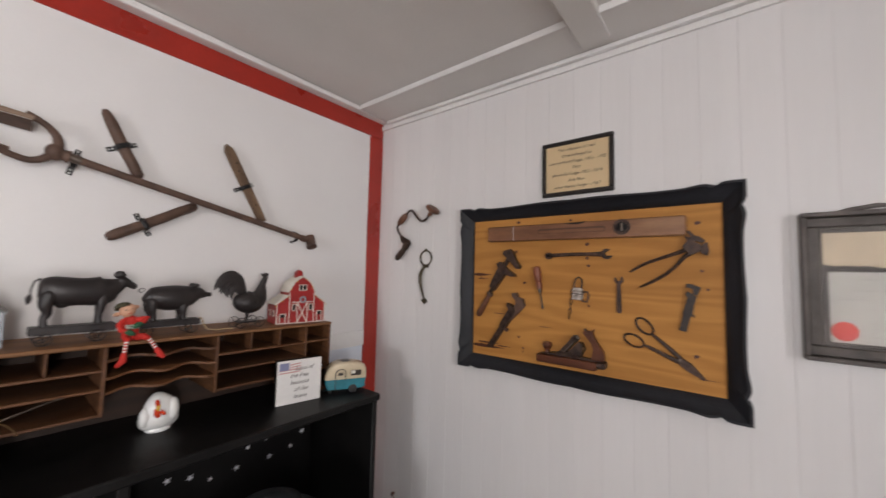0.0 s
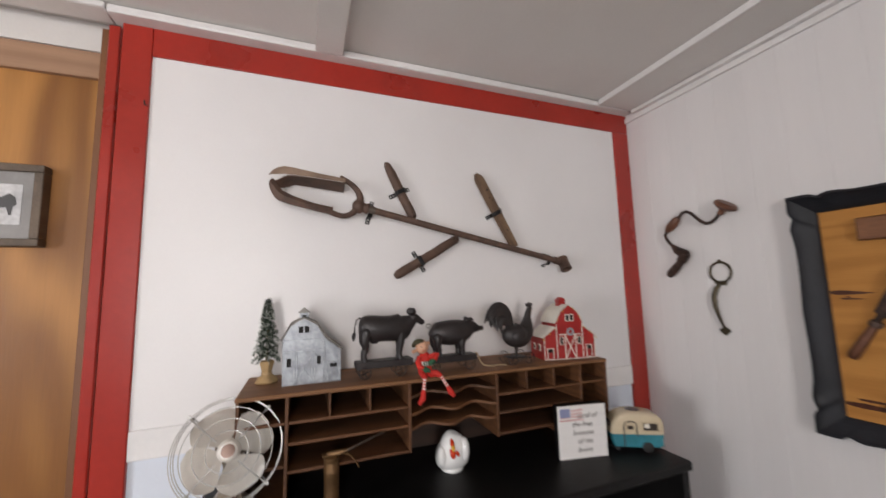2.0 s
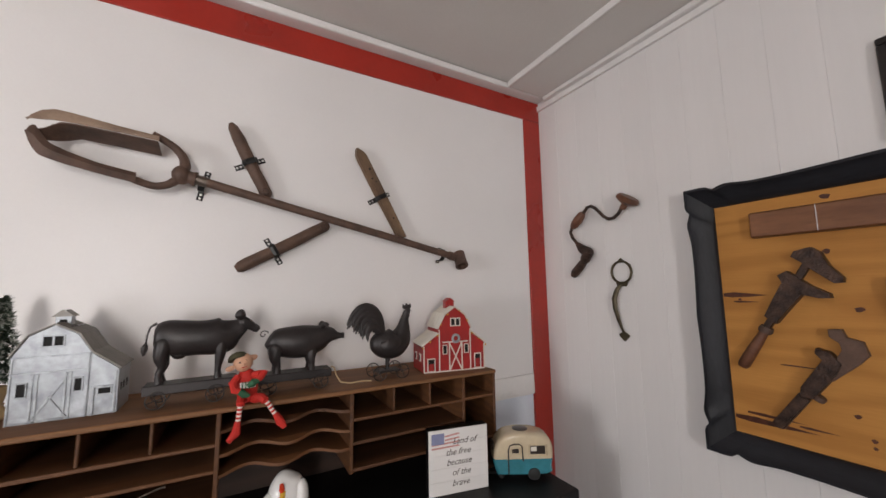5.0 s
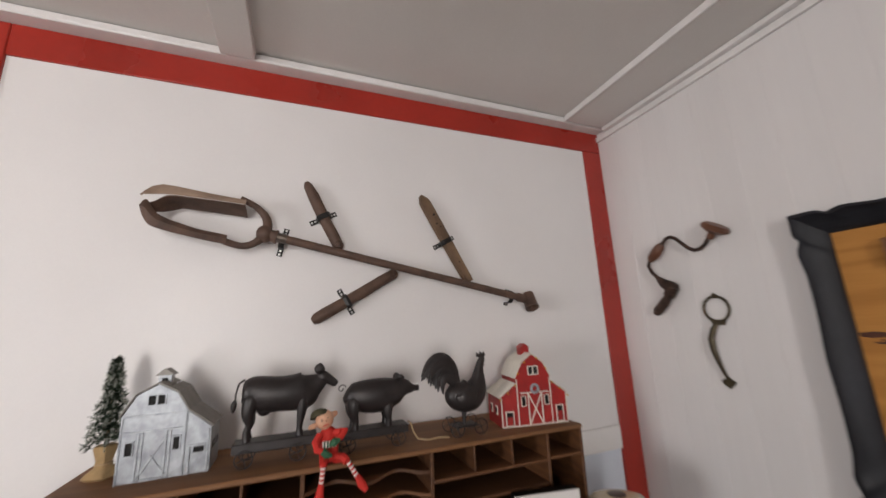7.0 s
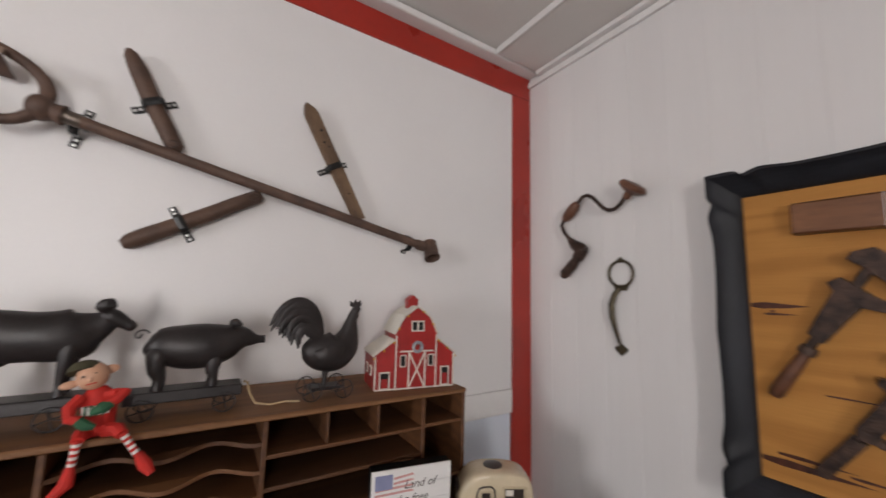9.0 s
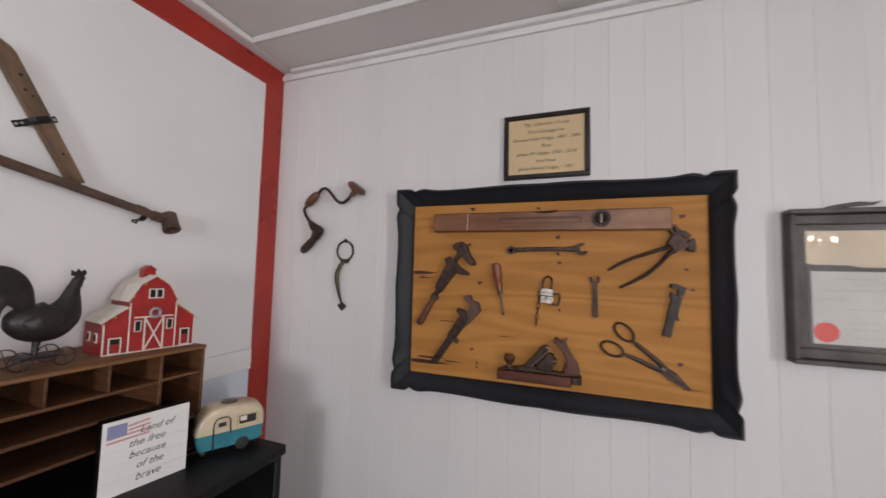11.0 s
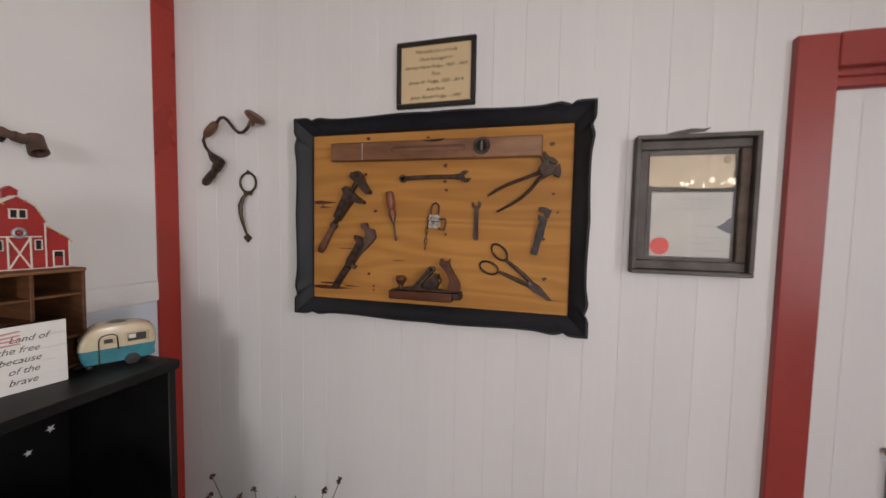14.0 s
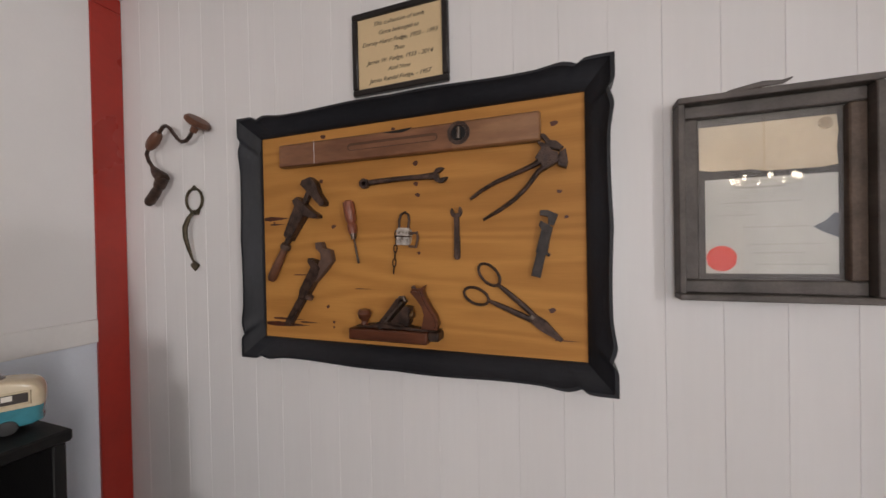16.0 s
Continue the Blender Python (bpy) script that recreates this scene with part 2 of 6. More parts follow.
M["cert_grey"] = mat("weathered_grey_frame", (0.125, 0.108, 0.098), 0.6, 0, 0.22, 12, 150, 0.3, (1, 1, 0.25), second=(0.055, 0.047, 0.042))
# weathered frame wood again, with the right inner side's shade as brown
M["cert_brown"] = mat("weathered_inside_shaded_brown", (0.125, 0.086, 0.064), 0.65, 0, 0.3, 14, 150, 0.3, (1, 1, 0.25), second=(0.04, 0.028, 0.02))
M["cert_back"] = mat("dark_mount", (0.055, 0.047, 0.042), 0.7, 0, 0.2)
M["cert_cream"] = mat("aged_envelope_paper", (0.40, 0.325, 0.235), 0.7, 0, 0.10, 9, 100, 0.05)
M["cert_paper"] = mat("pale_document_paper", (0.345, 0.33, 0.30), 0.7, 0, 0.07, 7, 100, 0.04)
M["cert_ink"] = mat("faded_writing", (0.30, 0.285, 0.255), 0.7)
M["seal"] = mat("orange_red_seal", (0.42, 0.028, 0.014), 0.55, 0, 0.1)
M["tab"] = mat("slate_tab", (0.07, 0.075, 0.085), 0.6)
M["pic_frame"] = mat("grey_brown_barnwood", (0.14, 0.105, 0.075), 0.65, 0, 0.25, 14, 150, 0.3, (1, 1, 0.3), second=(0.07, 0.052, 0.038))
M["mount_grey"] = mat("grey_picture_mount", (0.30, 0.29, 0.28), 0.7)
M["photo"] = mat("pale_photo", (0.55, 0.55, 0.55), 0.4, 0, 0.2, 20, 80, 0)
M["photo_dark"] = mat("photo_dark_shape", (0.08, 0.08, 0.08), 0.5)
M["cloth_blue"] = mat("blue_woven_cloth", (0.022, 0.04, 0.19), 0.85, 0, 0.15, 30, 300, 0.4)
M["cloth_red"] = mat("red_woven_cloth", (0.45, 0.03, 0.03), 0.85, 0, 0.12, 30, 300, 0.4)
M["cloth_white"] = mat("white_woven_cloth", (0.72, 0.69, 0.64), 0.85, 0, 0.06, 30, 300, 0.4)
M["dowel"] = mat("light_dowel_wood", (0.42, 0.25, 0.10), 0.5, 0, 0.15, 20, 160, 0.1)
M["cord"] = mat("grey_cord", (0.20, 0.17, 0.14), 0.8)
M["twine"] = mat("tan_twine", (0.45, 0.32, 0.18), 0.85)
M["floor"] = wood("brown_floor_boards", (0.19, 0.17, 0.155), (0.12, 0.105, 0.095), 0.45, 0, 16, 4, 0, 0.15)
M["plain_wall"] = mat("plain_wall_paint", (0.76, 0.735, 0.71), 0.6, 0, 0.03, 3, 120, 0.05)
# unseen east wall, toned grey-blue to keep its bounce weak and cool
M["grey_wall"] = mat("bounce_toned_grey_blue", (0.44, 0.47, 0.52), 0.6, 0, 0.03, 3, 120, 0.05)
M["dried"] = mat("dried_flower_brown", (0.11, 0.045, 0.03), 0.8, 0, 0.3, 60, 200, 0.2)
M["stem"] = mat("dry_stem", (0.16, 0.12, 0.06), 0.8)
M["dry_leaf"] = mat("dry_olive_leaf", (0.15, 0.14, 0.055), 0.8, 0, 0.25, 60, 200, 0.2)
M["basket"] = mat("brown_basket", (0.20, 0.11, 0.05), 0.75, 0, 0.25, 30, 200, 0.3)

glass = bpy.data.materials.new("clear_glass")
glass.use_nodes = True
gb = glass.node_tree.nodes["Principled BSDF"]
gb.inputs["Transmission Weight"].default_value, gb.inputs["Roughness"].default_value, gb.inputs["IOR"].default_value = 1.0, 0.0, 1.45
gb.inputs["Base Color"].default_value = (1, 1, 1, 1)
M["glass"] = glass
bulb = bpy.data.materials.new("lit_bulb")
bulb.use_nodes = True
bb = bulb.node_tree.nodes["Principled BSDF"]
bb.inputs["Emission Color"].default_value, bb.inputs["Emission Strength"].default_value = (1.0, 0.82, 0.58, 1), 45
M["bulb"] = bulb


# ---- mesh helpers ----
def box(bm, lo, hi, bevel=0.0, m=None):
    r = bmesh.ops.create_cube(bm, size=1.0)
    vs = r["verts"]
    c = [(a + b) / 2 for a, b in zip(lo, hi)]
    s = [abs(b - a) for a, b in zip(lo, hi)]
    for v in vs:
        v.co = Vector((c[0] + v.co.x * s[0], c[1] + v.co.y * s[1], c[2] + v.co.z * s[2]))
    if bevel:
        es = list({e for v in vs for e in v.link_edges})
        r = bmesh.ops.bevel(bm, geom=es, offset=min(bevel, min(s) * 0.45), segments=1, affect="EDGES")
        vs = list({v for f in r["faces"] for v in f.verts} | {v for v in vs if v.is_valid})
    if m is not None:
        for v in vs:
            v.co = m @ v.co
    return bm


def rod(bm, pts, r, seg=8, flat=1.0, close=False):
    """A tube along a line of points; r is one radius or one for each point; flat squashes it along its second axis."""
    pts = [Vector(p) for p in pts]
    rs = r if isinstance(r, (list, tuple)) else [r] * len(pts)
    n = len(pts)
    tang = [(pts[(i + 1) % n] - pts[i - 1]) if close else (pts[min(i + 1, n - 1)] - pts[max(i - 1, 0)]) for i in range(n)]
    tang = [t.normalized() for t in tang]
    up = Vector((0, 0, 1)) if abs(tang[0].z) < 0.9 else Vector((1, 0, 0))
    rings = []
    for p, t, q in zip(pts, tang, rs):
        side = t.cross(up).normalized()
        up = side.cross(t).normalized()
        rings.append([bm.verts.new(p + side * (math.cos(a) * q) + up * (math.sin(a) * q * flat)) for a in (2 * math.pi * k / seg for k in range(seg))])
    for i in range(n if close else n - 1):
        a, b = rings[i], rings[(i + 1) % n]
        for k in range(seg):
            bm.faces.new((a[k], a[(k + 1) % seg], b[(k + 1) % seg], b[k]))
    if not close:
        bm.faces.new(rings[0][::-1])
        bm.faces.new(rings[-1])
    return bm


def lathe(bm, prof, seg=20, m=None):
    """Turns a profile of (radius, height) round the z axis."""
    m = m or Matrix()
    rings = []
    for r, z in prof:
        if r < 1e-5:
            rings.append([bm.verts.new(m @ Vector((0, 0, z)))])
        else:
            rings.append([bm.verts.new(m @ Vector((r * math.cos(2 * math.pi * k / seg), r * math.sin(2 * math.pi * k / seg), z))) for k in range(seg)])
    for a, b in zip(rings, rings[1:]):
        for k in range(seg):
            j = (k + 1) % seg
            if len(a) == 1 and len(b) > 1:
                bm.faces.new((a[0], b[j], b[k]))
            elif len(b) == 1 and len(a) > 1:
                bm.faces.new((a[k], a[j], b[0]))
            elif len(a) > 1:
                bm.faces.new((a[k], a[j], b[j], b[k]))
    for ring, flip in ((rings[0], True), (rings[-1], False)):
        if len(ring) > 1:
            bm.faces.new(ring[::-1] if flip else ring)
    return bm


def prism(bm, pts, z0, z1, m=None, bevel=0.0):
    """An outline in x and y, made thick from z0 to z1."""
    m = m or Matrix()
    sub = bmesh.new()
    low = [sub.verts.new((x, y, z0)) for x, y in pts]
    top = [sub.verts.new((x, y, z1)) for x, y in pts]
    n = len(pts)
    sub.faces.new(low[::-1])
    cap = sub.faces.new(top)
    for k in range(n):
        sub.faces.new((low[k], low[(k + 1) % n], top[(k + 1) % n], top[k]))
    bmesh.ops.recalc_face_normals(sub, faces=sub.faces)
    if bevel:
        bmesh.ops.bevel(sub, geom=list(cap.edges), offset=bevel, segments=2, affect="EDGES")
    bmesh.ops.triangulate(sub, faces=[f for f in sub.faces if len(f.verts) > 4])
    merge(bm, sub, m)
    return bm


def merge(bm, sub, m=None, slot=0):
    idx = {v: bm.verts.new((m @ v.co) if m is not None else v.co) for v in sub.verts}
    for f in sub.faces:
        try:
            nf = bm.faces.new([idx[v] for v in f.verts])
            nf.material_index = slot if slot else f.material_index
        except ValueError:
            pass
    sub.free()
    return bm


def ball(bm, c, r, seg=14, rings=9, m=None):
    r = r if isinstance(r, (list, tuple)) else (r, r, r)
    k = bmesh.ops.create_uvsphere(bm, u_segments=seg, v_segments=rings, radius=1.0)
    for v in k["verts"]:
        p = Vector((v.co.x * r[0], v.co.y * r[1], v.co.z * r[2]))
        v.co = Vector(c) + ((m @ p) if m is not None else p)
    return bm


def eased(rows, k=4):
    """Rows of numbers, with a smooth curve's rows between them."""
    out = []
    n = len(rows)
    for i in range(n - 1):
        p0, p1, p2, p3 = rows[max(i - 1, 0)], rows[i], rows[i + 1], rows[min(i + 2, n - 1)]
        for j in range(k):
            t = j / k
            out.append([0.5 * (2 * q + (r - p) * t + (2 * p - 5 * q + 4 * r - w) * t * t + (3 * q - p - 3 * r + w) * t ** 3) for p, q, r, w in zip(p0, p1, p2, p3)])
    return out + [list(rows[-1])]


def loft(bm, stations, seg=20):
    """A body through ovals; each station: centre, half width (x), half height across the spine, in the y-z plane."""
    stations = [(r[:3], max(r[3], 0.0004), max(r[4], 0.0004)) for r in eased([(*s[0], s[1], s[2]) for s in stations])]
    cs = [Vector(s[0]) for s in stations]
    rings = []
    for i, (c, hw, hh) in enumerate(stations):
        t = (cs[min(i + 1, len(cs) - 1)] - cs[max(i - 1, 0)]).normalized()
        up = Vector((1, 0, 0)).cross(t).normalized()
        rings.append([bm.verts.new(cs[i] + Vector((1, 0, 0)) * math.cos(a) * hw + up * math.sin(a) * hh) for a in (2 * math.pi * k / seg for k in range(seg))])
    for a, b in zip(rings, rings[1:]):
        for k in range(seg):
            bm.faces.new((a[k], a[(k + 1) % seg], b[(k + 1) % seg], b[k]))
    bm.faces.new(rings[0][::-1])
    bm.faces.new(rings[-1])
    return bm


def finish(bm, name, mats, smooth=True, angle=38):
    bmesh.ops.recalc_face_normals(bm, faces=bm.faces)
    me = bpy.data.meshes.new(name)
    bm.to_mesh(me)
    bm.free()
    for x in (mats if isinstance(mats, (list, tuple)) else [mats]):
        me.materials.append(M[x])
    if smooth:
        me.shade_smooth()
        me.set_sharp_from_angle(angle=radians(angle))
    return me


def part(name, bm, material, parent, label="", smooth=True, m=None):
    ob = new(name, finish(bm, name, material, smooth))
    ob.parent = parent
    if m is not None:
        ob.matrix_local = m
    return tagged(ob, label=label)


def thing(name, m, label, category, group="", kind=""):
    ob = new(name)
    ob.empty_display_size = 0.05
    ob.matrix_world = m
    return tagged(ob, label, category, group, kind)


def single(name, bm, material, m, label, category, group="", kind="", smooth=True):
    ob = new(name, finish(bm, name, material, smooth))
    ob.matrix_world = m
    return tagged(ob, label, category, group, kind)


def lettering(name, text, size, material, parent, m, shear=0.0, spacing=1.0, align="CENTER", depth=0.0003):
    cu = bpy.data.curves.new(name, "FONT")
    cu.body, cu.size, cu.shear, cu.space_line, cu.align_x, cu.align_y, cu.extrude = text, size, shear, spacing, align, "CENTER", depth
    cu.resolution_u = 3
    tmp = bpy.data.objects.new(name, cu)
    scene.collection.objects.link(tmp)
    me = bpy.data.meshes.new_from_object(tmp.evaluated_get(bpy.context.evaluated_depsgraph_get()))
    bpy.data.objects.remove(tmp)
    bpy.data.curves.remove(cu)
    me.materials.clear()
    me.materials.append(M[material])
    ob = new(name, me)
    ob.parent = parent
    ob.matrix_local = m
    return ob


def arc(cx, cy, r, a0, a1, n, ry=None):
    ry = ry or r
    return [(cx + r * math.cos(radians(a0 + (a1 - a0) * k / (n - 1))), cy + ry * math.sin(radians(a0 + (a1 - a0) * k / (n - 1)))) for k in range(n)]


def on_north(x, z, off=0.0, turn=0.0):
    """A frame on the north wall: its x to the east, its y up, its z into the room."""
    return pose(x, NY - off, z, 90) @ pose(0, 0, 0, 0, 0, turn)


def on_west(y, z, off=0.0, turn=0.0):
    """A frame on the west wall: its x to the north, its y up, its z into the room."""
    return Matrix(((0, 0, 1, WX + off), (1, 0, 0, y), (0, 1, 0, z), (0, 0, 0, 1))) @ pose(0, 0, 0, 0, 0, turn)


# ---- structure ----
def slab(name, lo, hi, material, bevel=0.0, label="", category="", parent=None):
    ob = new(name, finish(box(bmesh.new(), lo, hi, bevel), name, material))
    if parent:
        ob.parent = parent
        return ob
    return tagged(ob, label, category, kind="structure")


floor = slab("floor", (-2.0, SOUTH - 0.1, -0.1), (EAST + 0.1, NY + 0.35, -0.02), "floor", 0, "brown timber floor of the room", "floor")
for i in range(31):                                      # floor boards
    y0 = SOUTH + i * 0.155
    slab("floor_board", (-1.7, y0, -0.03), (EAST, y0 + 0.152, 0.0), "floor", 0.002, parent=floor)

ceiling_bm = box(bmesh.new(), (-2.0, SOUTH - 0.1, CEIL), (EAST + 0.1, NY + 0.35, CEIL + 0.1))
tagged(new("ceiling", finish(ceiling_bm, "ceiling", "ceiling_paint")), "grey-white painted board ceiling", "ceiling", kind="structure")
slab("trim_ceiling_north", (-1.516, 1.230, 2.5855), (EAST, NY - 0.001, CEIL - 0.0005), "ceiling_paint", 0.003, "flat ceiling board along the plank wall", "trim")
slab("trim_ceiling_north_edge", (-1.516, 1.224, 2.585), (EAST, 1.2295, CEIL - 0.001), "trim_white", 0.001, "white painted edge of the ceiling board", "trim")
slab("trim_ceiling_cross", (-0.337, SOUTH, 2.570), (-0.232, 1.37, CEIL - 0.0015), "ceiling_paint", 0.003, "flat painted batten across the ceiling", "trim")
slab("trim_ceiling_west_batten", (-1.516, -0.074, 2.580), (-0.34, 0.022, CEIL - 0.002), "ceiling_paint", 0.003, "flat painted ceiling batten meeting the red-framed wall", "trim")
slab("trim_crown_west", (WX - 0.02, -0.672, 2.583), (-1.518, NY - 0.001, CEIL - 0.003), "trim_white", 0.004, "glossy white trim along the ceiling edge", "trim")
slab("trim_crown_west_far", (WX - 0.02, SOUTH, 2.586), (-1.513, -0.674, CEIL - 0.003), "trim_white", 0.004, "glossy white trim along the ceiling edge", "trim")
slab("trim_north_top", (WX + 0.002, NY - 0.012, 2.540), (EAST, NY - 0.0005, 2.5655), "trim_white", 0.002, "white board trim at the top of the plank wall", "trim")
slab("trim_north_bead", (WX + 0.062, NY - 0.030, 2.566), (EAST, NY - 0.0005, 2.5850), "trim_white", 0.003, "white bead moulding under the ceiling", "trim")

# west wall: white panel inside a red border, paler low strip tinted blue for cool light
west = slab("wall_west", (WX - 0.14, -0.652, 0), (WX - 0.0126, NY + 0.3, CEIL), "plain_wall", 0, "white painted wall inside a red border", "wall")
slab("panel", (WX - 0.012, -0.575, 1.336), (WX, 1.36, 2.495), "west_paint", 0.0008, parent=west)
slab("rail_band", (WX - 0.012, -0.575, 1.252), (WX + 0.004, 1.36, 1.3355), "trim_white", 0.002, parent=west)
slab("lower_panel", (WX - 0.0125, -0.575, 0), (WX - 0.006, 1.36, 1.2515), "blue_white", 0.0008, parent=west)
slab("trim_red_top", (WX - 0.012, -0.566, 2.487), (WX + 0.006, NY - 0.001, 2.5825), "red", 0.002, "red painted board along the top of the wall", "trim")
slab("trim_red_south", (WX - 0.012, -0.646, 0), (WX + 0.008, -0.5655, 2.5825), "red", 0.003, "upright red painted board beside the plywood", "trim")
slab("trim_red_corner", (WX - 0.012, 1.352, 0), (WX + 0.006, NY - 0.001, 2.4865), "red", 0.002, "upright red painted board in the room corner", "trim")
slab("trim_red_post", (WX - 0.14, -0.684, 0), (WX - 0.002, -0.654, 2.574), "red", 0.003, "narrow red post at the edge of the recess", "trim")
slab("jamb_brown", (WX - 0.14, -0.712, 0), (WX - 0.03, -0.6845, 2.574), "jamb", 0.002, "unpainted brown timber jamb", "trim")
hook_bm = rod(bmesh.new(), [(WX + 0.006, -0.572, 2.318), (WX + 0.022, -0.572, 2.316), (WX + 0.026, -0.572, 2.326)], 0.0022, 6)
single("wall_hook", hook_bm, "strap", Matrix(), "small bent black nail hook in the red board", "hook")
slab("wall_west_plywood", (WX - 0.14, SOUTH, 0), (WX - 0.09, -0.7125, 2.424), "ply", 0, "golden varnished plywood wall in a recess", "wall")
slab("trim_wood_header", (WX - 0.14, SOUTH, 2.4245), (WX - 0.075, -0.7125, 2.514), "header_wood", 0.002, "unpainted wood board over the plywood", "trim")
slab("wall_west_header", (WX - 0.14, SOUTH, 2.5145), (WX - 0.07, -0.7125, CEIL), "ceiling_paint", 0, "white painted strip above the plywood", "wall")

# north wall: upright tongue-and-groove planks round a door
DX0, DX1, DZ = 0.752, 1.56, 2.04
north = slab("wall_north", (-2.0, NY + 0.02, 0), (DX0 - 0.02, NY + 0.14, CEIL), "plain_wall", 0, "white painted upright plank wall", "wall")
slab("wall_north_over_door", (DX0 - 0.02, NY + 0.02, DZ + 0.02), (DX1 + 0.02, NY + 0.14, CEIL), "plain_wall", 0, "white plank wall over the door", "wall")
slab("wall_north_east", (DX1 + 0.02, NY + 0.02, 0), (EAST + 0.1, NY + 0.14, CEIL), "plain_wall", 0, "white plank wall beyond the door", "wall")
slab("wall_north_closet", (DX0 - 0.2, NY + 0.30, 0), (DX1 + 0.2, NY + 0.35, CEIL), "plain_wall", 0, "plain wall closing the space behind the door", "wall")
slab("door_casing_left", (0.655, NY - 0.022, 0), (0.752, NY + 0.005, 2.127), "door_red", 0.003, "red painted door casing", "trim")
slab("door_casing_top", (0.7525, NY - 0.0225, 2.036), (1.66, NY + 0.005, 2.1275), "door_red", 0.003, "red painted head of the door casing", "trim")
slab("door_casing_right", (1.562, NY - 0.022, 0), (1.66, NY + 0.005, 2.0415), "door_red", 0.003, "red painted door casing", "trim")
slab("door_jamb_head", (0.753, NY - 0.004, 1.985), (1.561, NY + 0.06, 2.0412), "door_red", 0.005, "red painted door head and stop", "trim")
slab("door_jamb_bead", (0.753, NY - 0.014, 2.012), (1.561, NY - 0.005, 2.030), "door_red", 0.003, "rounded red bead in the door head", "trim")

door = thing("door_1", pose(DX0, NY, 0), "closed white plank door with a brass knob", "door", kind="structure")
for a, b, off in ((0.003, 0.0788, 0.012), (0.0792, 0.2880, 0.012), (0.2884, 0.4300, 0.007), (0.4304, 0.6150, 0.012), (0.6154, 0.805, 0.012)):
    part("plank", box(bmesh.new(), (a, off, 0.01), (b, off + 0.03, 1.984), 0.0007), "north_paint", door)
knob = part("door_knob", lathe(bmesh.new(), [(0.030, 0), (0.030, 0.004), (0.012, 0.008), (0.011, 0.03), (0.022, 0.038), (0.028, 0.05), (0.024, 0.062), (0.0, 0.066)], 20, pose(0.396, 0.004, 1.112, 90)), "knob_brass", door, "round brass knob")

# ---- large furniture: desk and pigeonhole rack ----
DTOP, DY0, DY1, DX = 1.154, -0.362, 1.060, -1.090
desk = thing("desk", pose(-1.33, 0.34, 0), "tall black painted desk with an open front against the wall", "desk")


def dbox(name, lo, hi, bevel=0.003, material="desk_black", label=""):
    o = Vector((-1.33, 0.34, 0))
    return part(name, box(bmesh.new(), Vector(lo) - o, Vector(hi) - o, bevel), material, desk, label)


dbox("top", (WX + 0.002, DY0, DTOP - 0.030), (DX, DY1, DTOP), 0.005)
dbox("side_panel", (WX + 0.02, DY1 - 0.035, 0), (DX - 0.008, DY1 - 0.01, DTOP - 0.0305))
dbox("side_panel", (WX + 0.02, DY0 + 0.01, 0), (DX - 0.008, DY0 + 0.035, DTOP - 0.0305))
dbox("back_panel", (WX + 0.005, DY0 + 0.011, 0.02), (WX + 0.0195, DY1 - 0.011, DTOP - 0.0305))
dbox("divider", (WX + 0.02, 0.205, 0), (DX - 0.012, 0.232, DTOP - 0.0305))
dbox("plinth", (DX - 0.07, DY0 + 0.036, 0), (DX - 0.05, DY1 - 0.036, 0.07))
dbox("shelf", (WX + 0.02, DY0 + 0.036, 0.08), (DX - 0.03, 0.204, 0.10))

star_bm = prism(bmesh.new(), [(r * math.cos(radians(90 + 36 * i)), r * math.sin(radians(90 + 36 * i))) for i, r in ((j, 0.0135 if j % 2 == 0 else 0.0055) for j in range(10))], 0, 0.003)
star_mesh = finish(star_bm, "star", "star", False)
STARS = [(0.378, 0.832), (0.437, 0.885), (0.511, 0.867), (0.582, 0.833), (0.597, 0.926), (0.681, 0.838), (0.724, 0.905), (0.800, 0.921), (0.819, 0.834), (0.920, 0.846), (0.976, 0.896)]
for i, (y, z) in enumerate(STARS):
    s = new("star_cutout", star_mesh)
    s.matrix_world = on_west(y, z, 0.0205, 17 * i) @ Matrix.Scale(1.0 if i % 3 else 0.8, 4)
    tagged(s, "small white star fixed to the desk's black back", "star", "stars under the desk")

CX0, CX1, CZ = WX + 0.012, -1.304, 1.447
SAG = 0.007                                 # the old rack leans: its south end stands higher
rack = thing("pigeonhole_rack", pose(-1.43, 0.345, DTOP + SAG * 0.59, -math.degrees(SAG)), "old brown wooden letter rack with pigeonholes on the desk", "letter rack")
RO = Vector((-1.43, 0.345, DTOP))


def rbox(name, lo, hi, bevel=0.0015, material="cubby", label=""):
    return part(name, box(bmesh.new(), Vector(lo) - RO, Vector(hi) - RO, bevel), material, rack, label)


T = 0.0045
rbox("top", (CX0, -0.262, CZ - 0.011), (CX1 + 0.004, 0.945, CZ), 0.003, "cubby_top", "worn lighter top board")
for y, z0, x1 in ((-0.255, DTOP + 0.001, 0), (-0.139, DTOP + 0.001, 0), (0.196, 1.241, 0), (0.488, 1.241, 0), (0.826, DTOP + 0.001, -0.001), (0.939, DTOP + 0.001, 0)):
    rbox("upright", (CX0 + 0.005, y - T, z0 - (SAG * (0.935 - y) if z0 < 1.2 else 0)), (CX1 + x1, y + T, CZ - 0.0115))
for y in (-0.030, 0.080, 0.604, 0.714):
    rbox("divider", (CX0 + 0.005, y - 0.003, 1.3740), (CX1 - 0.004, y + 0.003, CZ - 0.0115))
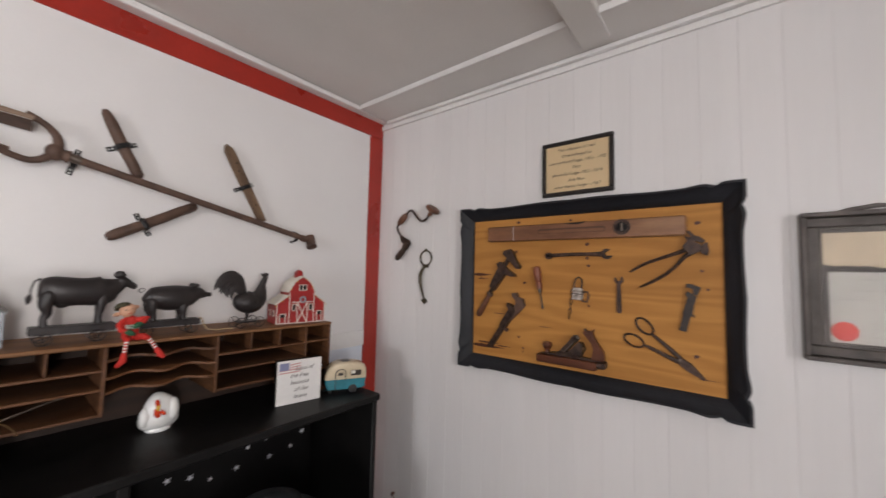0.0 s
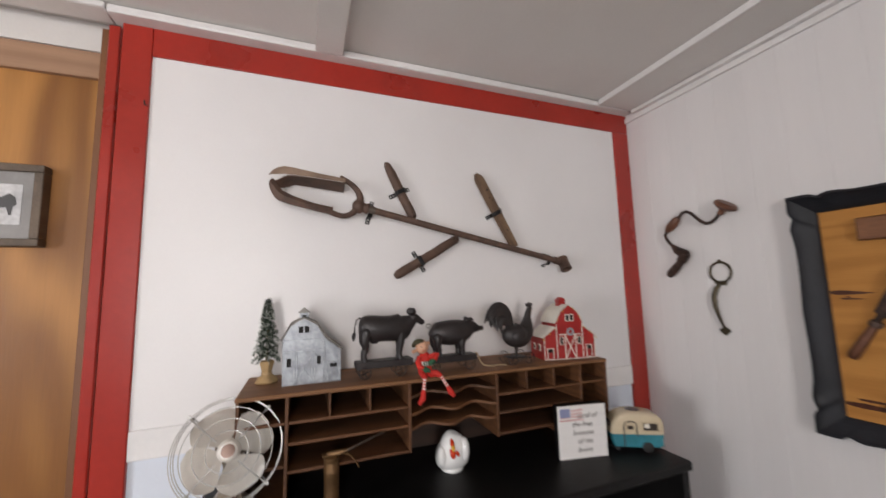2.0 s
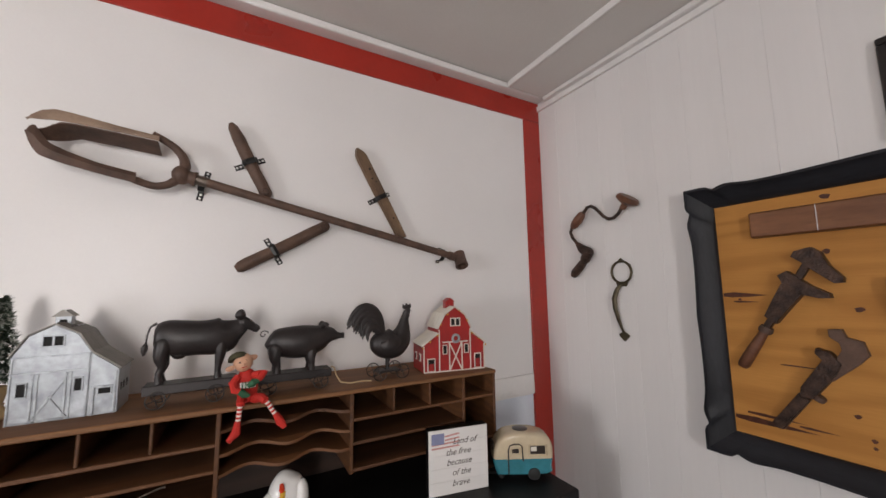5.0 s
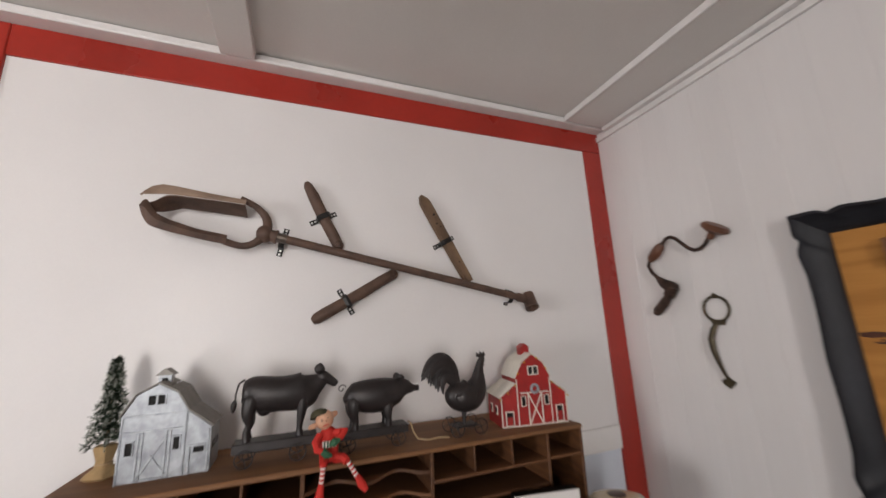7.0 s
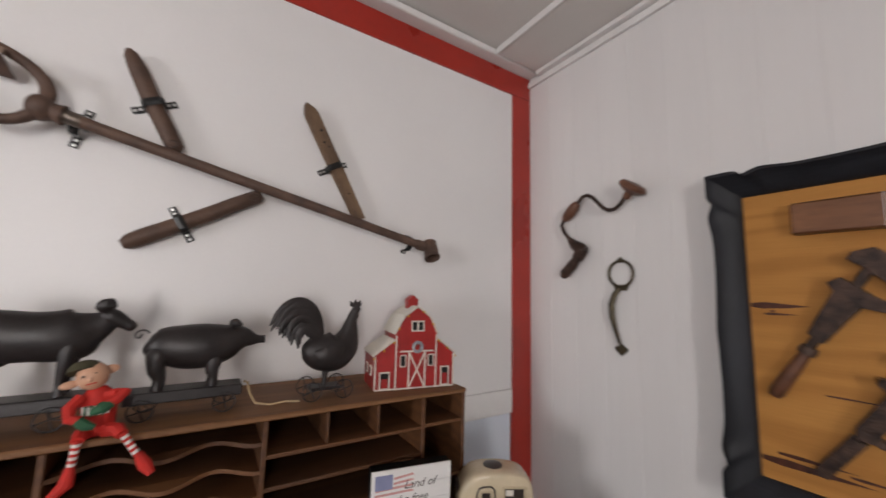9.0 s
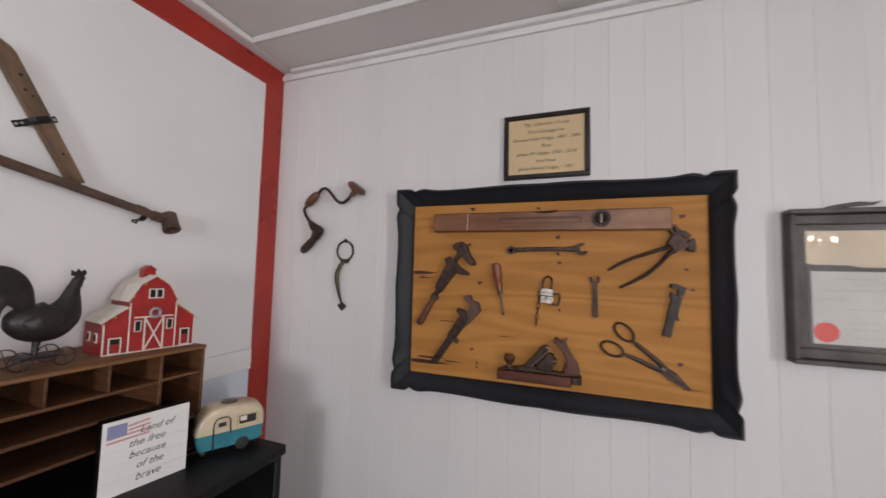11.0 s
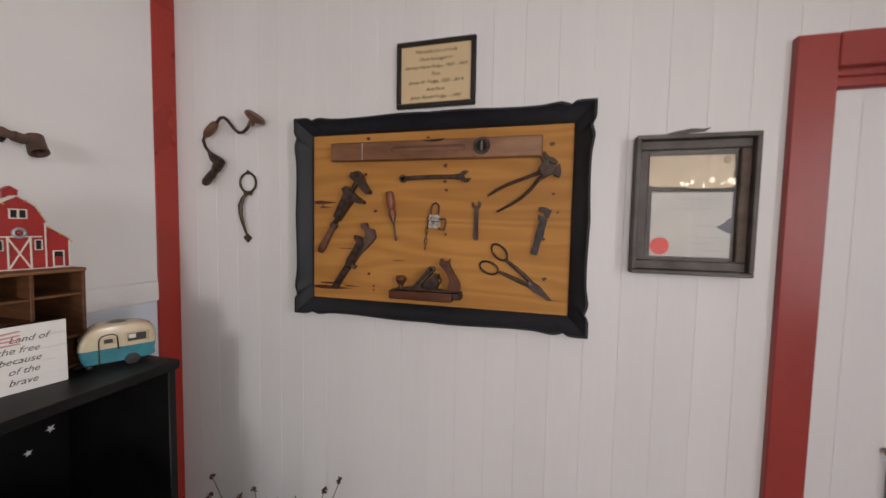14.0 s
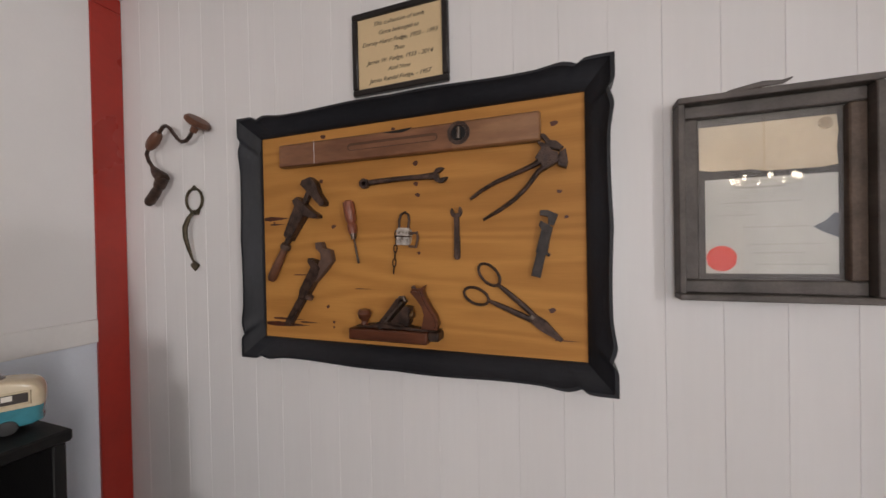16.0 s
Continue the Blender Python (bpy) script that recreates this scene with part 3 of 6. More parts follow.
for y0, y1, z in ((-0.139, 0.196, 1.3695), (-0.139, 0.196, 1.316), (-0.139, 0.196, 1.246), (0.488, 0.826, 1.3695), (0.488, 0.826, 1.312), (0.488, 0.826, 1.248), (0.826, 0.939, 1.3715), (0.826, 0.939, 1.248),
                  (-0.255, -0.139, 1.3695), (-0.255, -0.139, 1.263), (-0.255, -0.139, 1.160), (0.826, 0.939, 1.160)):
    rbox("shelf", (CX0 + 0.005, y0 + T, z - 0.004), (CX1 - 0.002, y1 - T, z + 0.004))
# back board, its colour darkened as shade inside the holes
rbox("back", (CX0, -0.255, DTOP - 0.012), (CX0 + 0.0045, 0.939, CZ - 0.0115), 0, "cubby_back", "back board with the holes' shade in its colour")
for z, ph in ((1.397, 0.3), (1.348, 0.0), (1.304, 0.6)):                # scalloped paper shelves
    w = 0.292 - 2 * T
    front = [(CX1 - RO.x - 0.018 + 0.014 * math.cos(4 * math.pi * (k / 24) + ph), -w / 2 + w * k / 24) for k in range(25)]
    pts = front + [(CX0 - RO.x + 0.006, w / 2), (CX0 - RO.x + 0.006, -w / 2)]
    pts = [(x, y + 0.342 - RO.y) for x, y in pts]
    sub = prism(bmesh.new(), pts, z - RO.z - 0.0035, z - RO.z + 0.0035)
    for v in sub.verts:                                                   # the boards sag in waves along the front
        v.co.z -= 0.0032 * math.cos(4 * math.pi * ((v.co.y - 0.342 + RO.y) / w + 0.5) + ph)
    part("scalloped_shelf", sub, "cubby", rack, "thin shelf with a wavy front edge")

# ---- post-hole digger and pegs on the red-framed wall ----
DIG = thing("post_hole_digger", on_west(0.078, 2.019, 0.055), "rusty long-handled post hole digger fixed to the wall", "garden tool")
ang = math.atan2(-0.202, 0.881)
D2 = pose(0, 0, 0, 0, 0, math.degrees(ang))
shaft_len = 0.885
part("shaft", rod(bmesh.new(), [D2 @ Vector((0.0, 0, 0)), D2 @ Vector((0.3, 0, 0)), D2 @ Vector((0.6, 0.001, 0)), D2 @ Vector((shaft_len, 0, 0))], 0.0125, 12), "rust", DIG)
bm = rod(bmesh.new(), [D2 @ Vector((shaft_len - 0.035, 0, 0)), D2 @ Vector((shaft_len - 0.012, 0, 0))], 0.016, 12)
merge(bm, lathe(bmesh.new(), [(0.0, -0.018), (0.023, -0.018), (0.023, 0.030), (0.0245, 0.032), (0.0245, 0.040), (0.018, 0.040), (0.017, 0.0), (0.0, 0.0)], 20), D2 @ pose(shaft_len + 0.014, 0.004, -0.002) @ pose(0, 0, 0, 58, 14, 0))
part("pipe_tee", bm, "rust", DIG, "rusted pipe coupling at the shaft's end")
bm = ball(bmesh.new(), (0, 0, 0), (0.023, 0.026, 0.024))
rod(bm, [D2 @ Vector((0.006, 0, 0)), D2 @ Vector((0.026, 0, 0)), D2 @ Vector((0.029, 0, 0)), D2 @ Vector((0.034, 0, 0))], [0.017, 0.018, 0.0205, 0.0205], 12)
part("socket", bm, "rust", DIG)
part("collar", rod(bmesh.new(), [D2 @ Vector((0.034, 0, 0)), D2 @ Vector((0.060, 0, 0))], 0.0142, 12), "steel", DIG, "dull grey collar on the shaft")
# yoke: a loop that opens away from the shaft
yoke = eased([(-0.066, 0.098, 0.007), (-0.046, 0.090, 0.004), (-0.022, 0.076, 0.0), (-0.002, 0.055, -0.004), (0.006, 0.030, -0.003), (0.002, 0.008, 0.0), (-0.012, -0.016, 0.0), (-0.032, -0.032, 0.002), (-0.055, -0.038, 0.004), (-0.078, -0.034, 0.008), (-0.098, -0.028, 0.014)], 3)
part("yoke", rod(bmesh.new(), yoke, [0.0095 + 0.004 * math.exp(-((i - 14) / 5) ** 2) for i in range(len(yoke))], 12), "rust", DIG)


def plate(stations, thick=0.004):
    """A bent steel strip: each station is a row of points across it."""
    bm = bmesh.new()
    rows = [[bm.verts.new(p) for p in st] for st in stations]
    for p, q in zip(rows, rows[1:]):
        for k in range(len(p) - 1):
            bm.faces.new((p[k], p[k + 1], q[k + 1], q[k]))
    bmesh.ops.recalc_face_normals(bm, faces=bm.faces)
    bmesh.ops.solidify(bm, geom=list(bm.faces), thickness=thick)
    return bm


BLADES = pose(0.022, -0.005, -0.013)
upper = ((-0.312, 0.089, 0.0885), (-0.303, 0.101, 0.0895), (-0.288, 0.114, 0.091), (-0.266, 0.121, 0.094), (-0.234, 0.118, 0.094), (-0.155, 0.105, 0.088), (-0.071, 0.094, 0.081))
part("blade_rim", plate([[(x, t, 0.041), (x, (t + s) / 2, 0.0445), (x, s, 0.043)] for x, t, s in upper]), "blade", DIG, "tan weathered rim of the upper blade", m=BLADES)
inner = ((-0.298, (0.074, 0.064, 0.053), (0.024, 0.018, 0.012)), (-0.284, (0.079, 0.068, 0.056), (0.026, 0.016, 0.006)), (-0.270, (0.087, 0.074, 0.061), (0.032, 0.014, -0.004)), (-0.255, (0.092, 0.082, 0.069), (0.040, 0.012, -0.014)),
         (-0.234, (0.093, 0.087, 0.080), (0.041, 0.012, -0.020)), (-0.155, (0.087, 0.080, 0.073), (0.041, 0.012, -0.020)), (-0.072, (0.080, 0.072, 0.064), (0.041, 0.012, -0.020)))
part("spade_blade", plate([[(x, y, z) for y, z in zip(ys, zs)] for x, ys, zs in inner]), "rust", DIG, "upper rusted steel blade", m=BLADES)
lower = eased([(-0.311, 0.064, 0.054), (-0.307, 0.074, 0.040), (-0.298, 0.078, 0.022), (-0.287, 0.062, 0.009), (-0.272, 0.041, 0.003), (-0.2525, 0.031, -0.003), (-0.237, 0.024, -0.007), (-0.185, 0.0065, -0.019), (-0.1485, -0.001, -0.027), (-0.112, -0.008, -0.033)], 2)
part("spade_blade", plate([[(x, t, 0.036), (x, t * 0.55 + s * 0.45, 0.044), (x, s, 0.036), (x, s + 0.004, 0.010), (x, s + 0.010, -0.018)] for x, t, s in lower]), "rust", DIG, "lower rusted steel blade", m=BLADES)


def strap(bm_parent, m, length=0.088):
    """A perforated black strap over a peg."""
    bm = bmesh.new()
    for x0, x1, z in ((-length / 2, -0.02, 0.0005), (0.02, length / 2, 0.0005), (-0.021, 0.021, None)):
        if z is not None:
            box(bm, (x0, -0.008, z), (x1, 0.008, z + 0.0015), 0.0004)
        else:
            rod(bm, [(-0.021, 0, 0.001), (-0.021, 0, 0.03), (-0.013, 0, 0.0395), (0.013, 0, 0.0395), (0.021, 0, 0.03), (0.021, 0, 0.001)], 0.0085, 4, 0.15)
    ob = part("strap", bm, "strap", bm_parent, "black perforated metal strap", False, m)
    for x in (-length / 2 + 0.006, length / 2 - 0.006) if length < 0.07 else (-length / 2 + 0.006, -length / 2 + 0.017, length / 2 - 0.017, length / 2 - 0.006):
        sc = part("screw", lathe(bmesh.new(), [(0.0036, 0), (0.0036, 0.0012), (0.0, 0.0018)], 10, pose(x, 0, 0.002)), "screw", ob)
    return ob


strap(DIG, D2 @ pose(0.048, 0, -0.0545, 0, 0, 90))
strap(DIG, D2 @ pose(0.835, 0, -0.0545, 0, 0, 90), 0.06)


def peg(name, a, b, width, shape, label, material, strap_at):
    (ya, za), (yb, zb) = a, b
    turn = math.degrees(math.atan2(zb - za, yb - ya))
    length = math.hypot(yb - ya, zb - za)
    ob = thing(name, on_west(ya, za, 0.001, turn), label, "wooden peg", "old pegs round the digger")
    if shape == "flat":
        pts = [(0, -width * 0.08), (0.020, -width * 0.42), (0.035, -width / 2), (length * 0.5, -width * 0.48), (length, -width * 0.40), (length, width * 0.40), (length * 0.5, width * 0.5), (0.035, width / 2), (0.020, width * 0.42), (0, width * 0.08)]
        bm = prism(bmesh.new(), pts, 0.012, 0.036, None, 0.004)
        for v in bm.verts:
            v.co.y += 0.0025 * math.sin(v.co.x * 40)
        part("peg_body", bm, material, ob)
        for x, y, r in ((0.082, 0.004, 0.0042), (0.115, -0.003, 0.0034), (0.130, 0.005, 0.0026), (0.270, 0.002, 0.003)):
            part("nail_hole", lathe(bmesh.new(), [(r, 0), (r, 0.0004), (0, 0.0004)], 9, pose(x, y, 0.0361)), "hole", ob, "dark nail hole")
    else:
        rr = [0.35, 0.75, 1.0, 1.02, 0.98, 1.0, 0.96, 0.5] if shape == "point" else [0.55, 0.92, 1.0, 0.97, 1.0, 0.98, 0.94, 0.6]
        ts = [0, 0.05, 0.2, 0.4, 0.6, 0.8, 0.96, 1.0] if shape == "point" else [0, 0.04, 0.12, 0.4, 0.6, 0.8, 0.97, 1.0]
        part("peg_body", rod(bmesh.new(), [(length * t, 0.001 * math.sin(9 * t), 0.020) for t in ts], [width / 2 * q for q in rr], 12), material, ob)
        part("eyelet", lathe(bmesh.new(), [(0.006, 0), (0.0095, 0), (0.0095, 0.003), (0.006, 0.003), (0.006, 0)], 14, pose(length * 0.93, 0, 0.02 + width * 0.44)), "iron", ob, "dark ring near the blunt end")
    strap(ob, pose(length * strap_at, 0, -0.0005, 0, 0, 90))


peg("wooden_peg", (0.184, 2.203), (0.291, 1.988), 0.036, "point", "tapered brown peg strapped above the digger shaft", "stick", 0.52)
peg("wooden_peg", (0.562, 2.192), (0.730, 1.886), 0.036, "flat", "flat weathered wooden stake strapped above the shaft", "old_wood", 0.53)
peg("wooden_peg", (0.215, 1.769), (0.472, 1.918), 0.036, "round", "round brown peg strapped below the digger shaft", "stick", 0.38)


# ---- brace and pull on the plank wall ----
brace = thing("brace_drill", on_north(-1.247, 1.903, 0.034), "old hand brace with wooden knob and grip on the wall", "hand drill")


def bp(*pts):
    return [(x + 1.25, z - 1.9, o) for x, z, o in pts]


part("crank", rod(bmesh.new(), bp((-1.150, 1.980, 0), (-1.165, 1.962, 0), (-1.183, 1.950, 0), (-1.205, 1.949, 0), (-1.225, 1.962, 0), (-1.262, 2.003, 0), (-1.280, 2.014, 0), (-1.298, 2.012, 0), (-1.315, 1.995, 0), (-1.375, 1.945, 0), (-1.386, 1.925, 0), (-1.375, 1.898, 0), (-1.337, 1.855, 0)), 0.0065, 8), "iron", brace)
part("head_knob", lathe(bmesh.new(), [(0.0, -0.03), (0.011, -0.03), (0.012, -0.012), (0.028, -0.006), (0.040, 0.002), (0.041, 0.010), (0.034, 0.018), (0.0, 0.022)], 22, pose(*bp((-1.130, 2.000, 0))[0]) @ pose(0, 0, 0, 0, 0, -38) @ pose(0, 0, 0, -90, 0, 0)), "handle_wood", brace, "round brown wooden knob")
part("grip", rod(bmesh.new(), bp((-1.318, 1.994, 0), (-1.328, 1.985, 0), (-1.346, 1.968, 0), (-1.364, 1.953, 0), (-1.374, 1.944, 0)), [0.011, 0.0165, 0.019, 0.0165, 0.011], 12), "handle_wood", brace, "brown wooden grip")
bm = rod(bmesh.new(), bp((-1.352, 1.872, 0), (-1.335, 1.853, 0), (-1.308, 1.835, 0), (-1.296, 1.828, 0)), [0.010, 0.017, 0.022, 0.018], 10)
rod(bm, bp((-1.303, 1.836, 0), (-1.322, 1.806, 0), (-1.330, 1.798, 0)), [0.021, 0.019, 0.013], 10)
rod(bm, bp((-1.328, 1.800, 0), (-1.345, 1.782, 0), (-1.375, 1.755, 0), (-1.385, 1.744, 0)), [0.014, 0.017, 0.0175, 0.011], 10)
part("chuck", bm, "iron", brace, "dark iron chuck")

pull = thing("door_pull", on_north(-1.182, 1.654, 0.003), "dark bronze pull with a ring and a leaf tip", "door pull")
ring = [(-0.003 + 0.039 * math.cos(a), 0.100 + 0.040 * math.sin(a), 0.004) for a in (2 * math.pi * k / 24 for k in range(24))]
bm = rod(bmesh.new(), ring, 0.0045, 8, 1.0, True)
prism(bm, [(-0.036, 0.118), (-0.04, 0.126), (-0.016, 0.140), (-0.003, 0.152), (0.010, 0.140), (0.034, 0.126), (0.030, 0.118), (0.012, 0.134), (-0.018, 0.134)], 0.001, 0.006)
prism(bm, [(-0.032, 0.076), (-0.016, 0.066), (0.010, 0.066), (0.026, 0.076), (0.014, 0.048), (-0.020, 0.048)], 0.001, 0.006)
part("ring_plate", bm, "bronze", pull)
part("grip", rod(bmesh.new(), [(-0.005, 0.056, 0.008), (-0.017, 0.036, 0.016), (-0.024, 0.005, 0.024), (-0.023, -0.03, 0.024), (-0.018, -0.07, 0.017), (-0.011, -0.105, 0.010), (-0.008, -0.12, 0.005)], [0.007, 0.009, 0.010, 0.009, 0.007, 0.005, 0.004], 10, 0.7), "bronze", pull)
part("leaf_tip", prism(bmesh.new(), [(-0.008, -0.112), (0.012, -0.126), (0.010, -0.132), (-0.007, -0.148), (-0.026, -0.132), (-0.028, -0.124)], 0.001, 0.007, None, 0.002), "bronze", pull)

# ---- framed tool board ----
BX0, BX1, BZ0, BZ1 = -0.931, 0.149, 1.239, 1.988
IX0, IX1, IZ0, IZ1 = -0.868, 0.090, 1.299, 1.925
BC = Vector(((BX0 + BX1) / 2, 0, (BZ0 + BZ1) / 2))
board = thing("tool_board", on_north(BC.x, BC.z), "golden pine display board in a notched black frame", "display board")
hw, hh, iw, ih = (BX1 - BX0) / 2, (BZ1 - BZ0) / 2, (IX1 - IX0) / 2, (IZ1 - IZ0) / 2
part("panel", box(bmesh.new(), (-iw - 0.015, -ih - 0.015, 0.0015), (iw + 0.015, ih + 0.015, 0.008), 0.001), "pine", board, "varnished golden pine panel")


def notch(d):
    if d < 0.058:
        return 0.0
    if d < 0.074:
        return 0.013 * (d - 0.058) / 0.016
    if d < 0.112:
        return 0.013 - 0.011 * math.sin((d - 0.074) / 0.038 * math.pi / 2)
    return 0.002 + 0.006 * min(1, (d - 0.112) / 0.05) + 0.003 * math.sin((d - 0.112) * 14)


def frame_side(half_len, outer, inner_half, inner):
    """One mitred, notched member; along x, its outer edge up."""
    bm = bmesh.new()
    rows = []
    n = 72
    for k in range(n + 1):
        x = -half_len + 2 * half_len * k / n
        xi = -inner_half + 2 * inner_half * k / n
        o = outer - notch(half_len - abs(x))
        def pt(f, w):
            return (x + (xi - x) * f, o + (inner - o) * f, w)
        secs = [pt(0, 0.001), pt(0, 0.048), pt(0.03, 0.052), pt(0.15, 0.052), pt(0.18, 0.048), pt(0.55, 0.036), pt(0.92, 0.020), pt(1, 0.014), pt(1, 0.001)]
        rows.append([bm.verts.new(p) for p in secs])
    for a, b in zip(rows, rows[1:]):
        for j in range(8):
            bm.faces.new((a[j], a[j + 1], b[j + 1], b[j]))
        bm.faces.new((a[8], a[0], b[0], b[8]))
    bm.faces.new(rows[0])
    bm.faces.new(rows[-1][::-1])
    return bm


part("frame_rail", frame_side(hw, hh, iw, ih), "board_black", board, "black notched top rail")
part("frame_rail", frame_side(hw, hh, iw, ih), "board_black", board, "black notched bottom rail", m=pose(0, 0, 0, 0, 0, 180))
part("frame_stile", frame_side(hh, hw, ih, iw), "board_black", board, "black notched stile", m=pose(0, 0, 0, 0, 0, 90))
part("frame_stile", frame_side(hh, hw, ih, iw), "board_black", board, "black notched stile", m=pose(0, 0, 0, 0, 0, -90))
for x, z, w, h in ((-0.8348, 1.6729, 0.050, 0.015), (-0.8095, 1.3421, 0.085, 0.016), (-0.7792, 1.3593, 0.06, 0.008), (-0.815, 1.6545, 0.03, 0.006), (-0.70, 1.352, 0.035, 0.006), (-0.7084, 1.4969, 0.05, 0.004), (-0.5062, 1.4584, 0.03, 0.003), (0.0448, 1.3471, 0.03, 0.003)):
    part("grain_streak", prism(bmesh.new(), [(-w, h * 0.3), (-w * 0.5, h * 0.5), (0, h * 0.35), (w, 0.0), (0.2 * w, -h * 0.35), (-w * 0.6, -h * 0.5), (-w, -h * 0.3)], 0.0074, 0.0083, pose(max(x, IX0 + w) - BC.x, z - BC.z, 0)), "knot", board, "dark streak in the grain", False)
for u, v in ((-0.508, -0.01), (0.510, -0.01)):
    part("frame_screw", lathe(bmesh.new(), [(0.005, 0.028), (0.005, 0.036), (0, 0.037)], 10, pose(u, v, 0)), "steel", board)
for x, z, r in ((-0.6376, 1.9087, 0.009), (-0.6477, 1.7771, 0.007), (-0.6073, 1.6406, 0.008), (-0.6326, 1.4028, 0.006), (-0.6124, 1.3572, 0.005), (-0.3394, 1.8024, 0.008), (-0.3394, 1.7468, 0.007), (-0.3343, 1.7164, 0.007), (-0.3343, 1.5596, 0.005), (0.0195, 1.8631, 0.009), (0.0296, 1.7013, 0.006),
                (0.0448, 1.6406, 0.005), (0.0094, 1.418, 0.008), (-0.8297, 1.6608, 0.004), (-0.4051, 1.9036, 0.006), (-0.6124, 1.3421, 0.004)):
    part("knot", prism(bmesh.new(), [(r * (1.0 + 0.22 * math.sin(3 * a + x * 40)) * math.cos(a), r * (0.78 + 0.16 * math.cos(2 * a + z * 30)) * math.sin(a)) for a in (2 * math.pi * k / 14 for k in range(14))], 0.0075, 0.0084, pose(x - BC.x, z - BC.z, 0)), "knot", board, smooth=False)

OFF = 0.0085


def tool(name, x, z, turn, label, category):
    return thing(name, on_north(x, z, OFF, turn) @ Matrix.Scale(1.011, 4), label, category, "old tools on the board")


# spirit level
lv = tool("spirit_level", -0.396, 1.8551, -0.2, "old red-brown wooden spirit level on the pine board", "spirit level")
L = 0.382
part("body", box(bmesh.new(), (-L, -0.032, 0), (L, 0.035, 0.026), 0.004), "level_wood", lv)
part("end_section", box(bmesh.new(), (0.165, -0.0325, 0.001), (L + 0.0005, 0.0355, 0.0265), 0.004), "level_light", lv, "lighter worn end of the level")
groove = [(x * 1.0, y + 0.004) for x, y in arc(0.120, 0, 0.0105, -90, 90, 9)] + [(x, y + 0.004) for x, y in arc(-0.128, 0, 0.0105, 90, 270, 9)]
part("groove_panel", prism(bmesh.new(), groove, 0.0250, 0.0266), "level_dark", lv, "long darker finger groove", False)
part("groove_lip", prism(bmesh.new(), [(x * 0.97, (y - 0.004) * 0.55 + 0.0015) for x, y in groove], 0.0258, 0.0271, None, 0.0004), "level_wood", lv)
part("port_ring", lathe(bmesh.new(), [(0.018, 0.020), (0.029, 0.020), (0.029, 0.0285), (0.020, 0.0285), (0.018, 0.0255), (0.018, 0.020)], 28, pose(0.186, 0.006, 0)), "iron", lv, "round dark metal port")
part("port_glass", lathe(bmesh.new(), [(0.0185, 0.0), (0.0185, 0.0272), (0, 0.0272)], 24, pose(0.186, 0.006, 0)), "hole", lv)
part("vial", rod(bmesh.new(), [(0.186, -0.008, 0.028), (0.186, 0.02, 0.028)], 0.0055, 8), "steel", lv, "small upright glass vial")
part("white_line", box(bmesh.new(), (-0.252, -0.03, 0.0263), (-0.2505, 0.034, 0.0267)), "star", lv, smooth=False)
part("split", prism(bmesh.new(), [(-0.03, 0.031), (0.06, 0.036), (0.05, 0.030), (0.03, 0.026), (0.0, 0.027)], 0.0262, 0.0268), "hole", lv)


def open_jaw(bm, x, y, r, gap, turn, z0, z1):
    pts = arc(0, 0, r, gap, 360 - gap, 16) + [(r * 0.15, -r * 0.42), (-r * 0.25, -r * 0.38), (-r * 0.25, r * 0.38), (r * 0.15, r * 0.42)]
    return prism(bm, pts, z0, z1, pose(x, y, 0, 0, 0, turn), 0.001)


# combination wrench
cw = tool("combination_wrench", -0.3778, 1.7615, 0.5, "dark combination wrench with open and ring ends", "wrench")
bm = rod(bmesh.new(), [(-0.105, -0.002, 0.008), (-0.06, 0.0, 0.009), (0.0, 0.001, 0.009), (0.06, 0.0, 0.009), (0.10, 0.0, 0.008)], [0.008, 0.0075, 0.007, 0.0075, 0.010], 8, 0.6)
part("shank", bm, "iron", cw)
part("open_jaw", open_jaw(bmesh.new(), 0.112, 0.0, 0.020, 38, 20, 0.002, 0.014), "iron", cw)
part("ring_end", lathe(bmesh.new(), [(0.0065, 0.002), (0.014, 0.002), (0.014, 0.014), (0.0065, 0.014), (0.0065, 0.002)], 16, pose(-0.115, -0.003, 0)), "iron", cw)

# monkey wrench, pipe wrench, small adjustable wrench
mw = tool("monkey_wrench", -0.7539, 1.6203, math.degrees(math.atan2(1.745 - 1.486, -0.675 + 0.826)), "rusty monkey wrench with a wooden handle", "wrench")
part("handle", rod(bmesh.new(), [(-0.160, 0, 0.012), (-0.150, 0, 0.012), (-0.10, 0, 0.012), (-0.045, 0, 0.012)], [0.010, 0.014, 0.013, 0.0095], 10), "handle_wood", mw, "worn brown wooden handle")
part("bar", box(bmesh.new(), (-0.055, -0.007, 0.004), (0.160, 0.009, 0.018), 0.002), "iron", mw)
part("fixed_jaw", prism(bmesh.new(), [(0.150, 0.034), (0.165, 0.034), (0.186, 0.012), (0.182, -0.010), (0.160, -0.036), (0.146, -0.068), (0.136, -0.072), (0.127, -0.060), (0.134, -0.030), (0.140, -0.008), (0.146, 0.012)], 0.002, 0.024, None, 0.002), "iron", mw)
part("sliding_jaw", prism(bmesh.new(), [(-0.01, 0.015), (0.04, 0.019), (0.085, 0.021), (0.096, 0.036), (0.114, 0.026), (0.110, 0.004), (0.103, -0.030), (0.102, -0.064), (0.094, -0.070), (0.084, -0.054), (0.076, -0.024), (0.03, -0.018), (-0.015, -0.013)], 0.001, 0.026, None, 0.002), "iron", mw)
part("collar", lathe(bmesh.new(), [(0.014, -0.008), (0.016, 0.0), (0.014, 0.008)], 12, pose(-0.042, 0, 0.012, 0, 90, 0)), "rust", mw)

